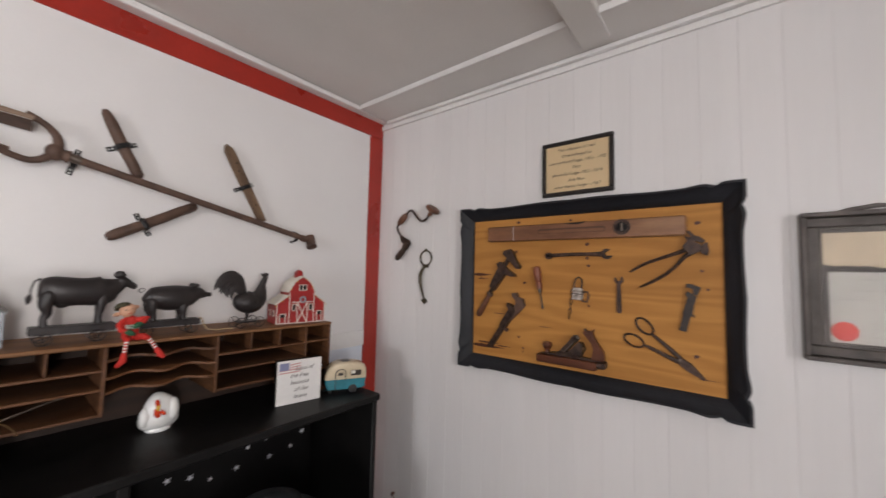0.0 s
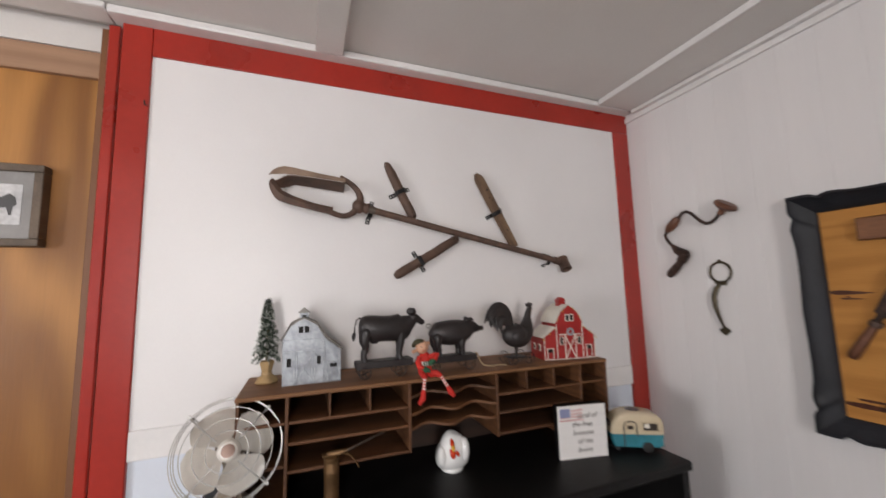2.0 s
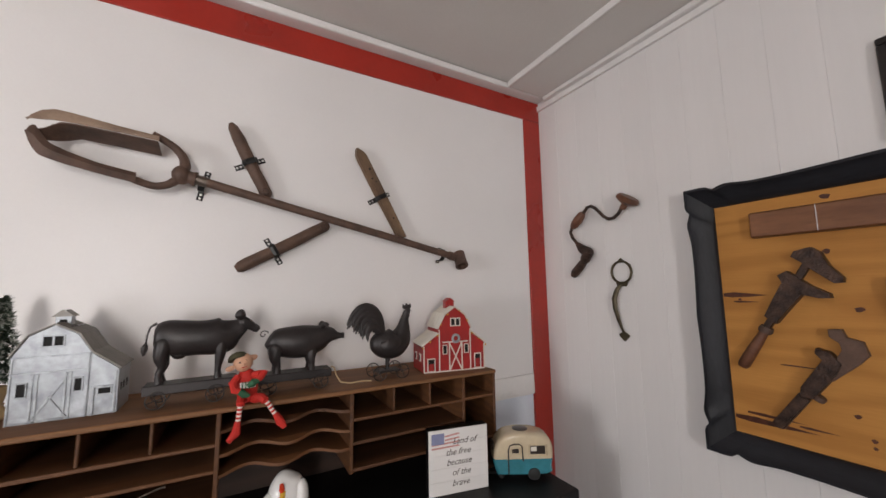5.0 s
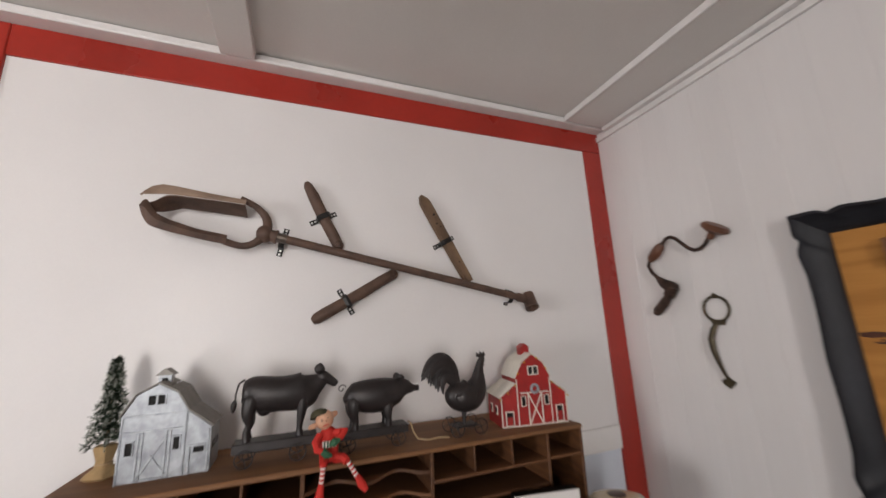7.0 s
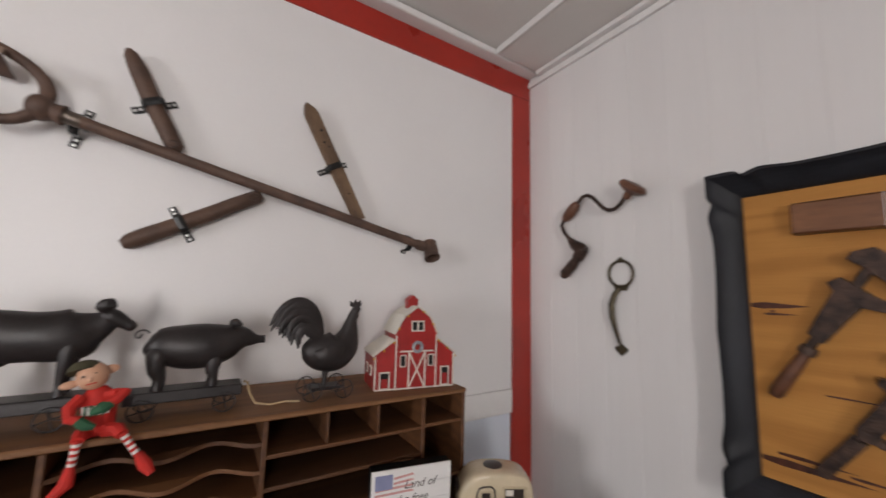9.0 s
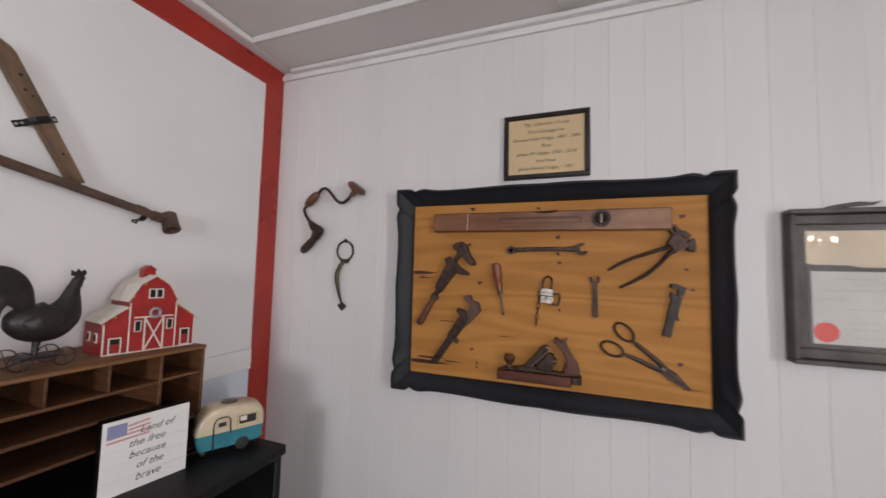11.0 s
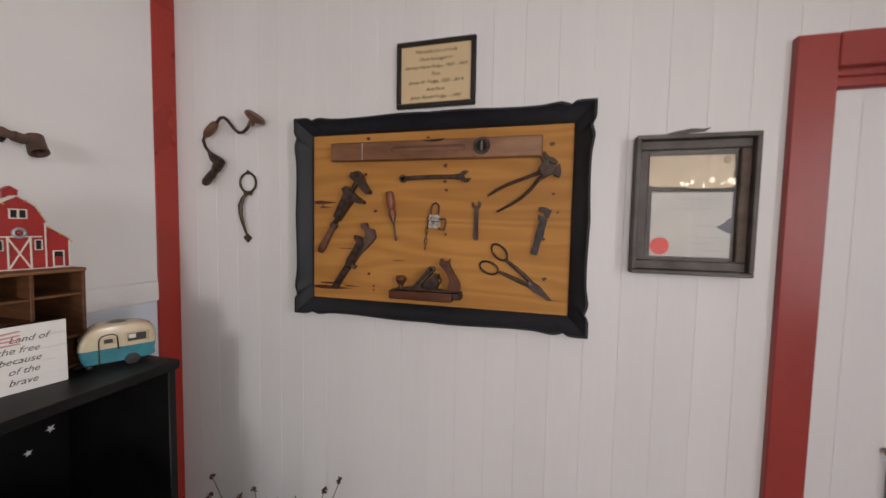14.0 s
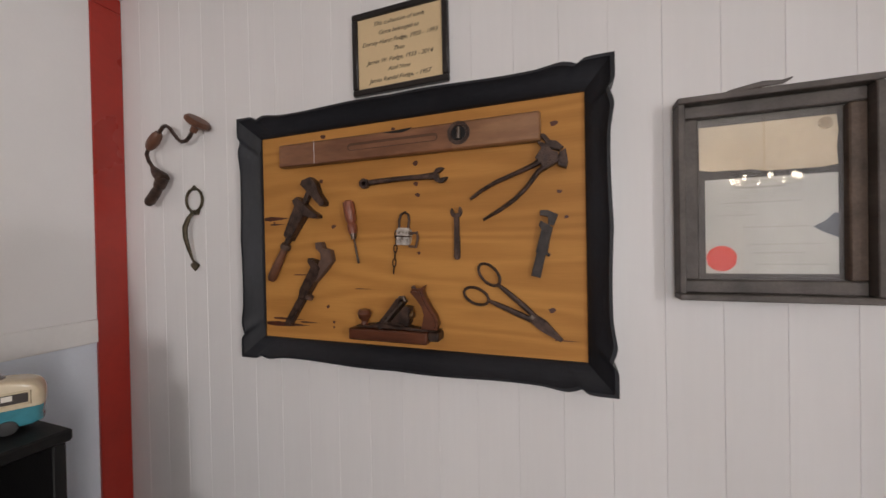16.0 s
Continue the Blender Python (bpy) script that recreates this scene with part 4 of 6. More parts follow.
pw = tool("pipe_wrench", -0.6983, 1.4534, math.degrees(math.atan2(1.54 - 1.349, -0.635 + 0.766)), "dark rusted pipe wrench hung on the board", "wrench")
part("handle", prism(bmesh.new(), [(-0.132, -0.006), (-0.128, -0.012), (-0.03, -0.012), (-0.03, 0.012), (-0.128, 0.012), (-0.134, 0.004)], 0.003, 0.018, None, 0.003), "iron", pw)
part("housing", prism(bmesh.new(), [(-0.02, -0.015), (0.06, -0.016), (0.085, -0.010), (0.094, 0.018), (0.087, 0.040), (0.076, 0.036), (0.070, 0.018), (-0.01, 0.015), (-0.03, 0.006)], 0.001, 0.026, None, 0.002), "iron", pw)
part("hook_jaw", prism(bmesh.new(), [(0.04, -0.018), (0.10, -0.030), (0.128, -0.032), (0.148, -0.010), (0.140, 0.014), (0.151, 0.029), (0.137, 0.046), (0.124, 0.036), (0.122, 0.016), (0.112, 0.006), (0.04, -0.004)], 0.004, 0.022, None, 0.002), "rust", pw)
part("adjusting_nut", lathe(bmesh.new(), [(0.009, -0.007), (0.012, -0.005), (0.012, 0.005), (0.009, 0.007)], 12, pose(-0.012, -0.020, 0.014, 0, 90, 0)), "rust", pw)

aw = tool("adjustable_wrench", -0.0087, 1.5748, math.degrees(math.atan2(1.655 - 1.503, 0.016 + 0.020)), "small dark adjustable wrench on the board", "wrench")
part("handle", prism(bmesh.new(), [(-0.080, -0.014), (-0.01, -0.013), (-0.01, 0.013), (-0.080, 0.014)], 0.002, 0.014, None, 0.002), "black_iron", aw)
part("slide", prism(bmesh.new(), [(-0.022, -0.019), (0.008, -0.016), (0.048, -0.016), (0.058, 0.022), (0.046, 0.024), (0.036, 0.014), (-0.02, 0.016)], 0.001, 0.018, None, 0.002), "black_iron", aw)
part("fixed_jaw", prism(bmesh.new(), [(0.052, -0.018), (0.080, -0.022), (0.086, 0.010), (0.082, 0.030), (0.070, 0.028), (0.070, 0.004), (0.052, -0.002)], 0.002, 0.018, None, 0.002), "black_iron", aw)
part("lug", lathe(bmesh.new(), [(0.002, 0), (0.005, 0), (0.005, 0.004), (0.002, 0.004), (0.002, 0)], 10, pose(-0.02, -0.022, 0.006)), "black_iron", aw)

aw.scale = (0.97, 0.80, 0.9)

# small open wrench
sw = tool("open_wrench", -0.2241, 1.6082, 90, "small rusty open-ended wrench hung upright", "wrench")
part("shank", prism(bmesh.new(), [(-0.066, -0.004), (-0.060, -0.0085), (0.05, -0.0065), (0.05, 0.0065), (-0.060, 0.0085), (-0.066, 0.004)], 0.002, 0.008, None, 0.002), "iron", sw)
part("open_jaw", open_jaw(bmesh.new(), 0.056, 0.0, 0.0155, 42, 8, 0.001, 0.010), "iron", sw)

# screwdriver
sd = tool("screwdriver", -0.5325, 1.6223, math.degrees(math.atan2(1.711 - 1.532, -0.540 + 0.512)), "old screwdriver with a red-brown wooden handle", "screwdriver")
part("handle", rod(bmesh.new(), [(0.09, 0, 0.013), (0.085, 0, 0.013), (0.07, 0, 0.013), (0.035, 0, 0.013), (0.024, 0, 0.013), (0.018, 0, 0.013), (-0.005, 0, 0.013)], [0.010, 0.015, 0.0165, 0.0150, 0.0105, 0.0135, 0.0115], 10), "driver_wood", sd, "red-brown wooden handle")
part("ferrule", rod(bmesh.new(), [(-0.005, 0, 0.013), (-0.02, 0, 0.013)], [0.009, 0.007], 10), "steel", sd)
part("blade", rod(bmesh.new(), [(-0.018, 0, 0.012), (-0.07, 0, 0.010), (-0.082, 0, 0.009), (-0.09, 0, 0.008)], [0.0035, 0.0032, 0.0045, 0.003], 8, 0.6), "steel", sd)

# padlock with chain
pl = tool("padlock", -0.3738, 1.6062, -4, "small worn steel padlock with a short chain", "padlock")
part("body", prism(bmesh.new(), [(-0.020, -0.026), (0.016, -0.026), (0.022, -0.016), (0.022, 0.016), (0.014, 0.024), (-0.016, 0.024), (-0.022, 0.014)], 0.002, 0.020, None, 0.004), "lock_steel", pl, "bright scratched lock body")
part("lock_band", box(bmesh.new(), (-0.0225, -0.003, 0.003), (0.0225, 0.001, 0.0212), 0.001), "iron", pl)
part("shackle", rod(bmesh.new(), [(-0.016, 0.02, 0.01), (-0.017, 0.045, 0.01), (-0.012, 0.062, 0.01), (0.0, 0.070, 0.01), (0.012, 0.062, 0.01), (0.015, 0.045, 0.01), (0.013, 0.02, 0.01)], 0.0038, 8), "iron", pl)
part("key_hasp", rod(bmesh.new(), [(0.02, 0.008, 0.012), (0.042, 0.012, 0.012), (0.046, -0.004, 0.012), (0.040, -0.03, 0.010), (0.018, -0.028, 0.010)], 0.0042, 8), "rust", pl)
for j in range(6):
    c = Vector((-0.026 - 0.0008 * j, 0.004 - 0.021 * j, 0.006))
    pts = [c + Vector(((0.0055 * math.cos(a)) if j % 2 == 0 else 0.0015 * math.cos(a), 0.0125 * math.sin(a), 0 if j % 2 == 0 else 0.004 * math.cos(a))) for a in (2 * math.pi * q / 12 for q in range(12))]
    part("chain_link", rod(bmesh.new(), pts, 0.0016, 6, 1.0, True), "iron", pl)

pl.scale = (0.93, 0.93, 0.95)

# fencing pliers
fp = tool("fencing_pliers", -0.0554, 1.7256, 0, "old fencing pliers with long thin handles", "pliers")
part("handle", rod(bmesh.new(), [(0.052, 0.056, 0.012), (0.03, 0.044, 0.012), (-0.02, 0.026, 0.010), (-0.07, 0.008, 0.010), (-0.11, -0.012, 0.009), (-0.143, -0.034, 0.009)], [0.009, 0.0072, 0.0062, 0.006, 0.0056, 0.004], 8), "iron", fp)
part("handle", rod(bmesh.new(), [(0.06, 0.038, 0.012), (0.042, 0.026, 0.012), (0.012, -0.012, 0.010), (-0.02, -0.042, 0.010), (-0.06, -0.068, 0.009), (-0.107, -0.093, 0.009)], [0.009, 0.0072, 0.0062, 0.006, 0.0056, 0.004], 8), "iron", fp)
part("head", prism(bmesh.new(), [(0.036, 0.062), (0.050, 0.044), (0.058, 0.030), (0.080, 0.040), (0.098, 0.050), (0.092, 0.072), (0.080, 0.076), (0.066, 0.094), (0.042, 0.104), (0.052, 0.086)], 0.002, 0.024, None, 0.003), "iron", fp)
part("hammer_face", prism(bmesh.new(), [(0.092, 0.038), (0.112, 0.030), (0.117, 0.046), (0.112, 0.078), (0.096, 0.070)], 0.001, 0.026, None, 0.003), "iron", fp)
part("staple_claw", prism(bmesh.new(), [(0.066, 0.088), (0.096, 0.076), (0.106, 0.084), (0.090, 0.100), (0.074, 0.104), (0.060, 0.122), (0.042, 0.124), (0.058, 0.108)], 0.003, 0.02, None, 0.002), "iron", fp)

fp.scale = (0.91, 0.91, 0.95)

# tin snips
ts = tool("tin_snips", -0.0371, 1.4018, -32, "old long tin snips with oval finger loops", "snips")


def oval(cx, cy, a, b, turn, r):
    m = pose(cx, cy, 0.007, 0, 0, turn)
    return rod(bmesh.new(), [m @ Vector((a * math.cos(q), b * math.sin(q), 0)) for q in (2 * math.pi * k / 22 for k in range(22))], r, 8, 1, True)


part("finger_loop", oval(-0.140, 0.031, 0.033, 0.0195, -14, 0.0036), "iron", ts)
part("finger_loop", oval(-0.140, -0.033, 0.033, 0.0195, 10, 0.0036), "iron", ts)
part("arm", rod(bmesh.new(), [(-0.108, -0.026, 0.007), (-0.09, -0.022, 0.007), (-0.03, -0.012, 0.007), (0.01, -0.006, 0.007)], [0.004, 0.006, 0.0075, 0.007], 8, 0.7), "iron", ts)
part("arm", rod(bmesh.new(), [(-0.109, 0.022, 0.009), (-0.09, 0.020, 0.009), (-0.03, 0.012, 0.009), (0.01, 0.004, 0.009)], [0.004, 0.006, 0.0075, 0.007], 8, 0.7), "iron", ts)
part("blade", prism(bmesh.new(), [(-0.008, -0.012), (0.03, -0.017), (0.085, -0.013), (0.084, -0.009), (0.0, 0.004)], 0.002, 0.009, None, 0.001), "iron", ts)
part("blade", prism(bmesh.new(), [(-0.004, -0.003), (0.084, -0.008), (0.085, -0.004), (0.03, 0.012), (-0.008, 0.010)], 0.006, 0.013, None, 0.001), "iron", ts)
part("pivot", lathe(bmesh.new(), [(0.006, 0.012), (0.006, 0.016), (0, 0.017)], 12), "steel", ts)

# hand plane
hp = tool("hand_plane", -0.4031, 1.3481, 0, "old transitional hand plane with a red-brown wooden sole", "hand plane")
part("sole", box(bmesh.new(), (-0.140, -0.026, 0.0), (0.118, 0.008, 0.052), 0.004), "plane_wood", hp, "red-brown wooden sole")
part("bed", prism(bmesh.new(), [(-0.125, 0.0125), (-0.06, 0.020), (-0.03, 0.032), (0.03, 0.030), (0.06, 0.014), (0.148, 0.0125)], 0.004, 0.048, None, 0.003), "iron", hp)
part("front_knob", lathe(bmesh.new(), [(0.012, 0), (0.009, 0.010), (0.018, 0.020), (0.022, 0.032), (0.017, 0.043), (0, 0.047)], 20, pose(-0.098, 0.017, 0.026, -90)), "plane_wood", hp, "dark turned knob")
part("iron_blade", box(bmesh.new(), (-0.045, 0.0, 0.006), (0.09, 0.006, 0.046), 0.001, pose(-0.02, 0.022, 0, 0, 0, 47)), "steel", hp, "sloping steel blade")
part("lever_cap", prism(bmesh.new(), [(-0.05, 0.018), (0.0, 0.075), (0.018, 0.098), (0.030, 0.100), (0.028, 0.086), (0.0, 0.045), (-0.02, 0.018)], 0.010, 0.042, None, 0.003), "iron", hp)
part("screw_wheel", lathe(bmesh.new(), [(0.010, -0.006), (0.012, 0), (0.010, 0.006)], 14, pose(0.062, 0.052, 0.026, 0, 90, 0)), "brass", hp)
part("rear_handle", prism(bmesh.new(), [(0.092, 0.012), (0.140, 0.012), (0.146, 0.030), (0.140, 0.052), (0.120, 0.080), (0.106, 0.104), (0.100, 0.122), (0.104, 0.136), (0.088, 0.126), (0.066, 0.128), (0.060, 0.116), (0.076, 0.100), (0.094, 0.078), (0.102, 0.054), (0.098, 0.034)], 0.014, 0.040, None, 0.007), "plane_wood", hp, "curved red-brown wooden handle")
part("handle_bolt", rod(bmesh.new(), [(0.072, 0.124, 0.027), (0.066, 0.134, 0.027)], 0.006, 8), "iron", hp)
part("frog", prism(bmesh.new(), [(-0.012, 0.02), (0.042, 0.078), (0.060, 0.074), (0.058, 0.03), (0.05, 0.016)], 0.012, 0.040, None, 0.003), "iron", hp)
part("chip_breaker_cap", rod(bmesh.new(), [(0.014, 0.086, 0.026), (0.024, 0.098, 0.026), (0.036, 0.100, 0.026), (0.040, 0.090, 0.026)], 0.007, 8), "steel", hp)
part("rear_foot", box(bmesh.new(), (0.118, -0.016, 0.004), (0.152, 0.010, 0.048), 0.004), "iron", hp)

hp.scale = (0.91, 0.93, 0.95)

# ---- plaque and framed document ----
PW, PH = 0.288, 0.231
plq = thing("plaque", on_north(-0.382, 2.123, 0.001, 0.2), "tan lettered plaque in a thin black frame", "plaque")
fw = 0.017
for a, b, c, d in ((-PW / 2, PH / 2 - fw, PW / 2, PH / 2), (-PW / 2, -PH / 2, PW / 2, -PH / 2 + fw), (-PW / 2, -PH / 2 + fw, -PW / 2 + fw, PH / 2 - fw), (PW / 2 - fw, -PH / 2 + fw, PW / 2, PH / 2 - fw)):
    part("frame_bar", box(bmesh.new(), (a, b, 0), (c, d, 0.016), 0.003), "plaque_black", plq)
part("sheet", box(bmesh.new(), (-PW / 2 + 0.01, -PH / 2 + 0.01, 0.002), (PW / 2 - 0.01, PH / 2 - 0.01, 0.008)), "paper", plq, "tan sheet with dark italic lettering")
LINES = ["This collection of tools", "Once belonged to", "Dorsey Hurst Fodge, 1903 - 1993", "Then", "James W. Fodge, 1933 - 2014", "And Now", "James Randal Fodge, - 1957"]
for i, s in enumerate(LINES):
    lettering("lettering", s, 0.0166, "ink", plq, pose(0, 0.078 - i * 0.0261, 0.0084), 0.28)

CXc, CZc, CW, CH = 0.4235, 1.6635, 0.318, 0.414
cert = thing("document_frame", on_north(CXc, CZc, 0.001), "deep weathered grey box frame holding old papers", "picture frame")
cd = 0.043
for a, b, c, d in ((-CW / 2, CH / 2 - 0.013, CW / 2, CH / 2), (-CW / 2, -CH / 2, CW / 2, -CH / 2 + 0.013), (-CW / 2, -CH / 2 + 0.0135, -CW / 2 + 0.013, CH / 2 - 0.0135), (CW / 2 - 0.013, -CH / 2 + 0.0135, CW / 2, CH / 2 - 0.0135)):
    part("box_side", box(bmesh.new(), (a, b, 0), (c, d, cd), 0.002), "cert_grey", cert)
iw2, ih2 = CW / 2 - 0.0135, CH / 2 - 0.0135
# the right member takes the brown tone that stands for its shaded side
for a, b, c, d in ((-iw2, ih2 - 0.027, iw2, ih2), (-iw2, -ih2, iw2, -ih2 + 0.027), (-iw2, -ih2 + 0.0275, -iw2 + 0.027, ih2 - 0.0275), (iw2 - 0.027, -ih2 + 0.0275, iw2, ih2 - 0.0275)):
    part("inner_frame", box(bmesh.new(), (a, b, 0.002), (c, d, 0.023), 0.003), "cert_brown" if a > 0 else "cert_grey", cert)
part("mount", box(bmesh.new(), (-iw2 + 0.026, -ih2 + 0.026, 0.001), (iw2 - 0.026, ih2 - 0.026, 0.006)), "cert_back", cert)
rng = random.Random(4)
top_paper = [(-0.113, 0.150), (0.108, 0.150), (0.111, 0.12), (0.108, 0.09), (0.110, 0.056)]
top_paper += [(0.110 - 0.0223 * k, 0.052 + (0.004 + 0.006 * rng.random() if k > 5 else 0.0)) for k in range(1, 10)] + [(-0.113, 0.062)]
part("old_paper", prism(bmesh.new(), top_paper, 0.0062, 0.0072), "cert_cream", cert, "cream envelope with a torn lower edge", False)
part("curled_corner", lathe(bmesh.new(), [(0.012, 0), (0.010, 0.003), (0, 0.005)], 9, pose(0.092, 0.135, 0.0072)), "cert_cream", cert)
part("document", box(bmesh.new(), (-0.103, -0.154, 0.0062), (0.110, 0.040, 0.0070)), "cert_paper", cert, "pale document with faded writing")
part("seal", prism(bmesh.new(), [(0.0265 * math.cos(a) * (1 + 0.02 * math.sin(9 * a)), 0.0265 * math.sin(a)) for a in (2 * math.pi * q / 28 for q in range(28))], 0.0070, 0.0082, pose(-0.076, -0.123, 0)), "seal", cert, "round orange-red paper seal")
part("slate_tab", prism(bmesh.new(), [(0.110, -0.038), (0.104, -0.036), (0.090, -0.052), (0.072, -0.062), (0.090, -0.074), (0.110, -0.084)], 0.0070, 0.0084), "tab", cert, "dark arrow-shaped tab")
for x0, x1, z in ((-0.075, 0.055, -0.010), (-0.09, -0.02, -0.035), (-0.04, 0.07, -0.060), (-0.03, 0.09, -0.095), (-0.025, 0.06, -0.112), (-0.02, 0.095, -0.135), (-0.05, 0.03, 0.02)):
    part("writing_bar", box(bmesh.new(), (x0, z - 0.0012, 0.0070), (x1, z + 0.0012, 0.0073)), "cert_ink", cert, smooth=False)
pane = part("glass_pane", box(bmesh.new(), (-iw2 + 0.026, -ih2 + 0.026, 0.0105), (iw2 - 0.026, ih2 - 0.026, 0.0125)), "glass", cert, "clear glass pane", False)
pane.visible_shadow = False
part("top_twig", rod(bmesh.new(), [(-0.10, 0.202, 0.02), (-0.06, 0.211, 0.024), (-0.01, 0.219, 0.026), (0.02, 0.218, 0.026), (0.036, 0.225, 0.024)], [0.002, 0.006, 0.006, 0.004, 0.0015], 8, 0.6), "cert_grey", cert, "curved grey carved piece on the top edge")


# ---- animals on wheels, on the rack ----
def wheel(parent, y, z, x, r, spokes=4):
    bm = rod(bmesh.new(), [(x, y + r * math.cos(a), z + r * math.sin(a)) for a in (2 * math.pi * k / 22 for k in range(22))], 0.0013, 6, 1, True)
    for k in range(spokes):
        a = math.pi * k / spokes + 0.3
        rod(bm, [(x, y - r * math.cos(a), z - r * math.sin(a)), (x, y + r * math.cos(a), z + r * math.sin(a))], 0.0011, 5)
    part("wheel", bm, "figure", parent, "thin black wire wheel")


def leg(bm, pts, rs):
    top = Vector(pts[0]) + (Vector(pts[0]) - Vector(pts[1])).normalized() * rs[0] * 0.9
    rows = eased([(top.x * 0.9, top.y, top.z, rs[0] * 0.4), (pts[0].x * 0.85, pts[0].y, pts[0].z, rs[0] * 0.85)] + [(*p, r) for p, r in zip(pts[1:], rs[1:])])
    rod(bm, [r[:3] for r in rows], [r[3] for r in rows], 12)


def top_z(y):
    """The height of the leaning rack's top at y."""
    return CZ + SAG * (0.94 - y)


cow = thing("cow_pull_toy", pose(-1.395, 0.152, top_z(0.152)), "black metal cow figure on a wheeled base", "figurine", "farm animals on wheels")


def at(y, z, x=0.0, oy=0.15):
    return Vector((x, y - oy, z - 1.445))


bm = loft(bmesh.new(), [(at(0.060, 1.606), 0.006, 0.012), (at(0.066, 1.605), 0.020, 0.027), (at(0.082, 1.600), 0.027, 0.036), (at(0.110, 1.592), 0.031, 0.041), (at(0.145, 1.590), 0.031, 0.040), (at(0.175, 1.590), 0.029, 0.042), (at(0.198, 1.594), 0.024, 0.042), (at(0.214, 1.602), 0.016, 0.029), (at(0.228, 1.610), 0.012, 0.021), (at(0.238, 1.617), 0.010, 0.016)])
loft(bm, [(at(0.224, 1.624), 0.008, 0.008), (at(0.234, 1.622), 0.013, 0.014), (at(0.246, 1.616), 0.012, 0.013), (at(0.258, 1.608), 0.009, 0.010), (at(0.267, 1.602), 0.008, 0.009), (at(0.271, 1.599), 0.004, 0.005)])
for s in (-1, 1):
    loft(bm, [(at(0.230, 1.628, 0.010 * s), 0.003, 0.005), (at(0.229, 1.637, 0.016 * s), 0.005, 0.012), (at(0.230, 1.648, 0.017 * s), 0.003, 0.008), (at(0.230, 1.652, 0.017 * s), 0.001, 0.002)], 8)
    leg(bm, [at(0.082, 1.585, 0.015 * s), at(0.076, 1.555, 0.016 * s), at(0.080, 1.532, 0.016 * s), at(0.074, 1.515, 0.016 * s), at(0.076, 1.496, 0.016 * s)], [0.021, 0.014, 0.009, 0.0068, 0.0085])
    leg(bm, [at(0.192, 1.575, 0.013 * s), at(0.190, 1.548, 0.014 * s), at(0.187, 1.525, 0.014 * s), at(0.186, 1.508, 0.014 * s), at(0.187, 1.496, 0.014 * s)], [0.017, 0.011, 0.0075, 0.0062, 0.0085])
ball(bm, at(0.108, 1.556), (0.014, 0.016, 0.012))
rod(bm, [at(0.064, 1.628), at(0.052, 1.620), at(0.047, 1.600), at(0.046, 1.580)], [0.003, 0.0022, 0.0019, 0.002], 7)
loft(bm, [(at(0.046, 1.584), 0.003, 0.003), (at(0.044, 1.574), 0.006, 0.0065), (at(0.043, 1.562), 0.004, 0.004), (at(0.042, 1.557), 0.001, 0.001)], 8)
part("figure", bm, "figure", cow)
part("platform", box(bmesh.new(), at(0.048, 1.474, -0.027), at(0.226, 1.495, 0.027), 0.002), "figure", cow)
for y in (0.074, 0.184):
    for x in (-0.031, 0.031):
        wheel(cow, y - 0.15, 0.0193, x, 0.018, 2)

pig = thing("pig_pull_toy", pose(-1.388, 0.381, top_z(0.381)) @ Matrix.Diagonal((1, 1, 0.95, 1)), "black metal pig figure on a wheeled base", "figurine", "farm animals on wheels")


def at2(y, z, x=0.0):
    return at(y, z, x, 0.38)


bm = loft(bmesh.new(), [(at2(0.293, 1.585), 0.008, 0.014), (at2(0.300, 1.582), 0.022, 0.026), (at2(0.320, 1.577), 0.031, 0.036), (at2(0.350, 1.572), 0.036, 0.043), (at2(0.385, 1.572), 0.036, 0.044), (at2(0.412, 1.577), 0.030, 0.038), (at2(0.432, 1.583), 0.024, 0.030), (at2(0.448, 1.584), 0.018, 0.022), (at2(0.462, 1.581), 0.012, 0.014), (at2(0.474, 1.580), 0.008, 0.0085), (at2(0.485, 1.580), 0.0075, 0.0085)])
for s in (-1, 1):
    loft(bm, [(at2(0.424, 1.606, 0.012 * s), 0.006, 0.006), (at2(0.429, 1.616, 0.018 * s), 0.007, 0.008), (at2(0.440, 1.613, 0.021 * s), 0.002, 0.003)], 8)
    leg(bm, [at2(0.312, 1.562, 0.018 * s), at2(0.310, 1.535, 0.019 * s), at2(0.315, 1.515, 0.019 * s), at2(0.314, 1.496, 0.019 * s)], [0.021, 0.013, 0.0085, 0.0095])
    leg(bm, [at2(0.398, 1.550, 0.018 * s), at2(0.396, 1.528, 0.018 * s), at2(0.398, 1.512, 0.018 * s), at2(0.397, 1.496, 0.018 * s)], [0.017, 0.0115, 0.0085, 0.0095])
rod(bm, [at2(0.293 - 0.006 + 0.007 * math.cos(a) - 0.001 * k, 1.600 + 0.007 * math.sin(a), 0.002 * k) for k, a in enumerate(0.7 * j for j in range(10))], 0.0014, 5)
part("figure", bm, "figure", pig)
part("platform", box(bmesh.new(), at2(0.270, 1.474, -0.027), at2(0.448, 1.495, 0.027), 0.002), "figure", pig)
for y in (0.296, 0.420):
    for x in (-0.031, 0.031):
        wheel(pig, y - 0.38, 0.0193, x, 0.018, 2)
part("pull_string", rod(bmesh.new(), [at2(0.453, 1.494, 0.0), at2(0.459, 1.492, 0.006), at2(0.464, 1.470, 0.012), at2(0.474, 1.452, 0.02), at2(0.50, 1.4475, 0.03), at2(0.53, 1.4475, 0.022), at2(0.555, 1.4475, 0.034)], 0.0022, 6), "twine", pig, "tan pull string")

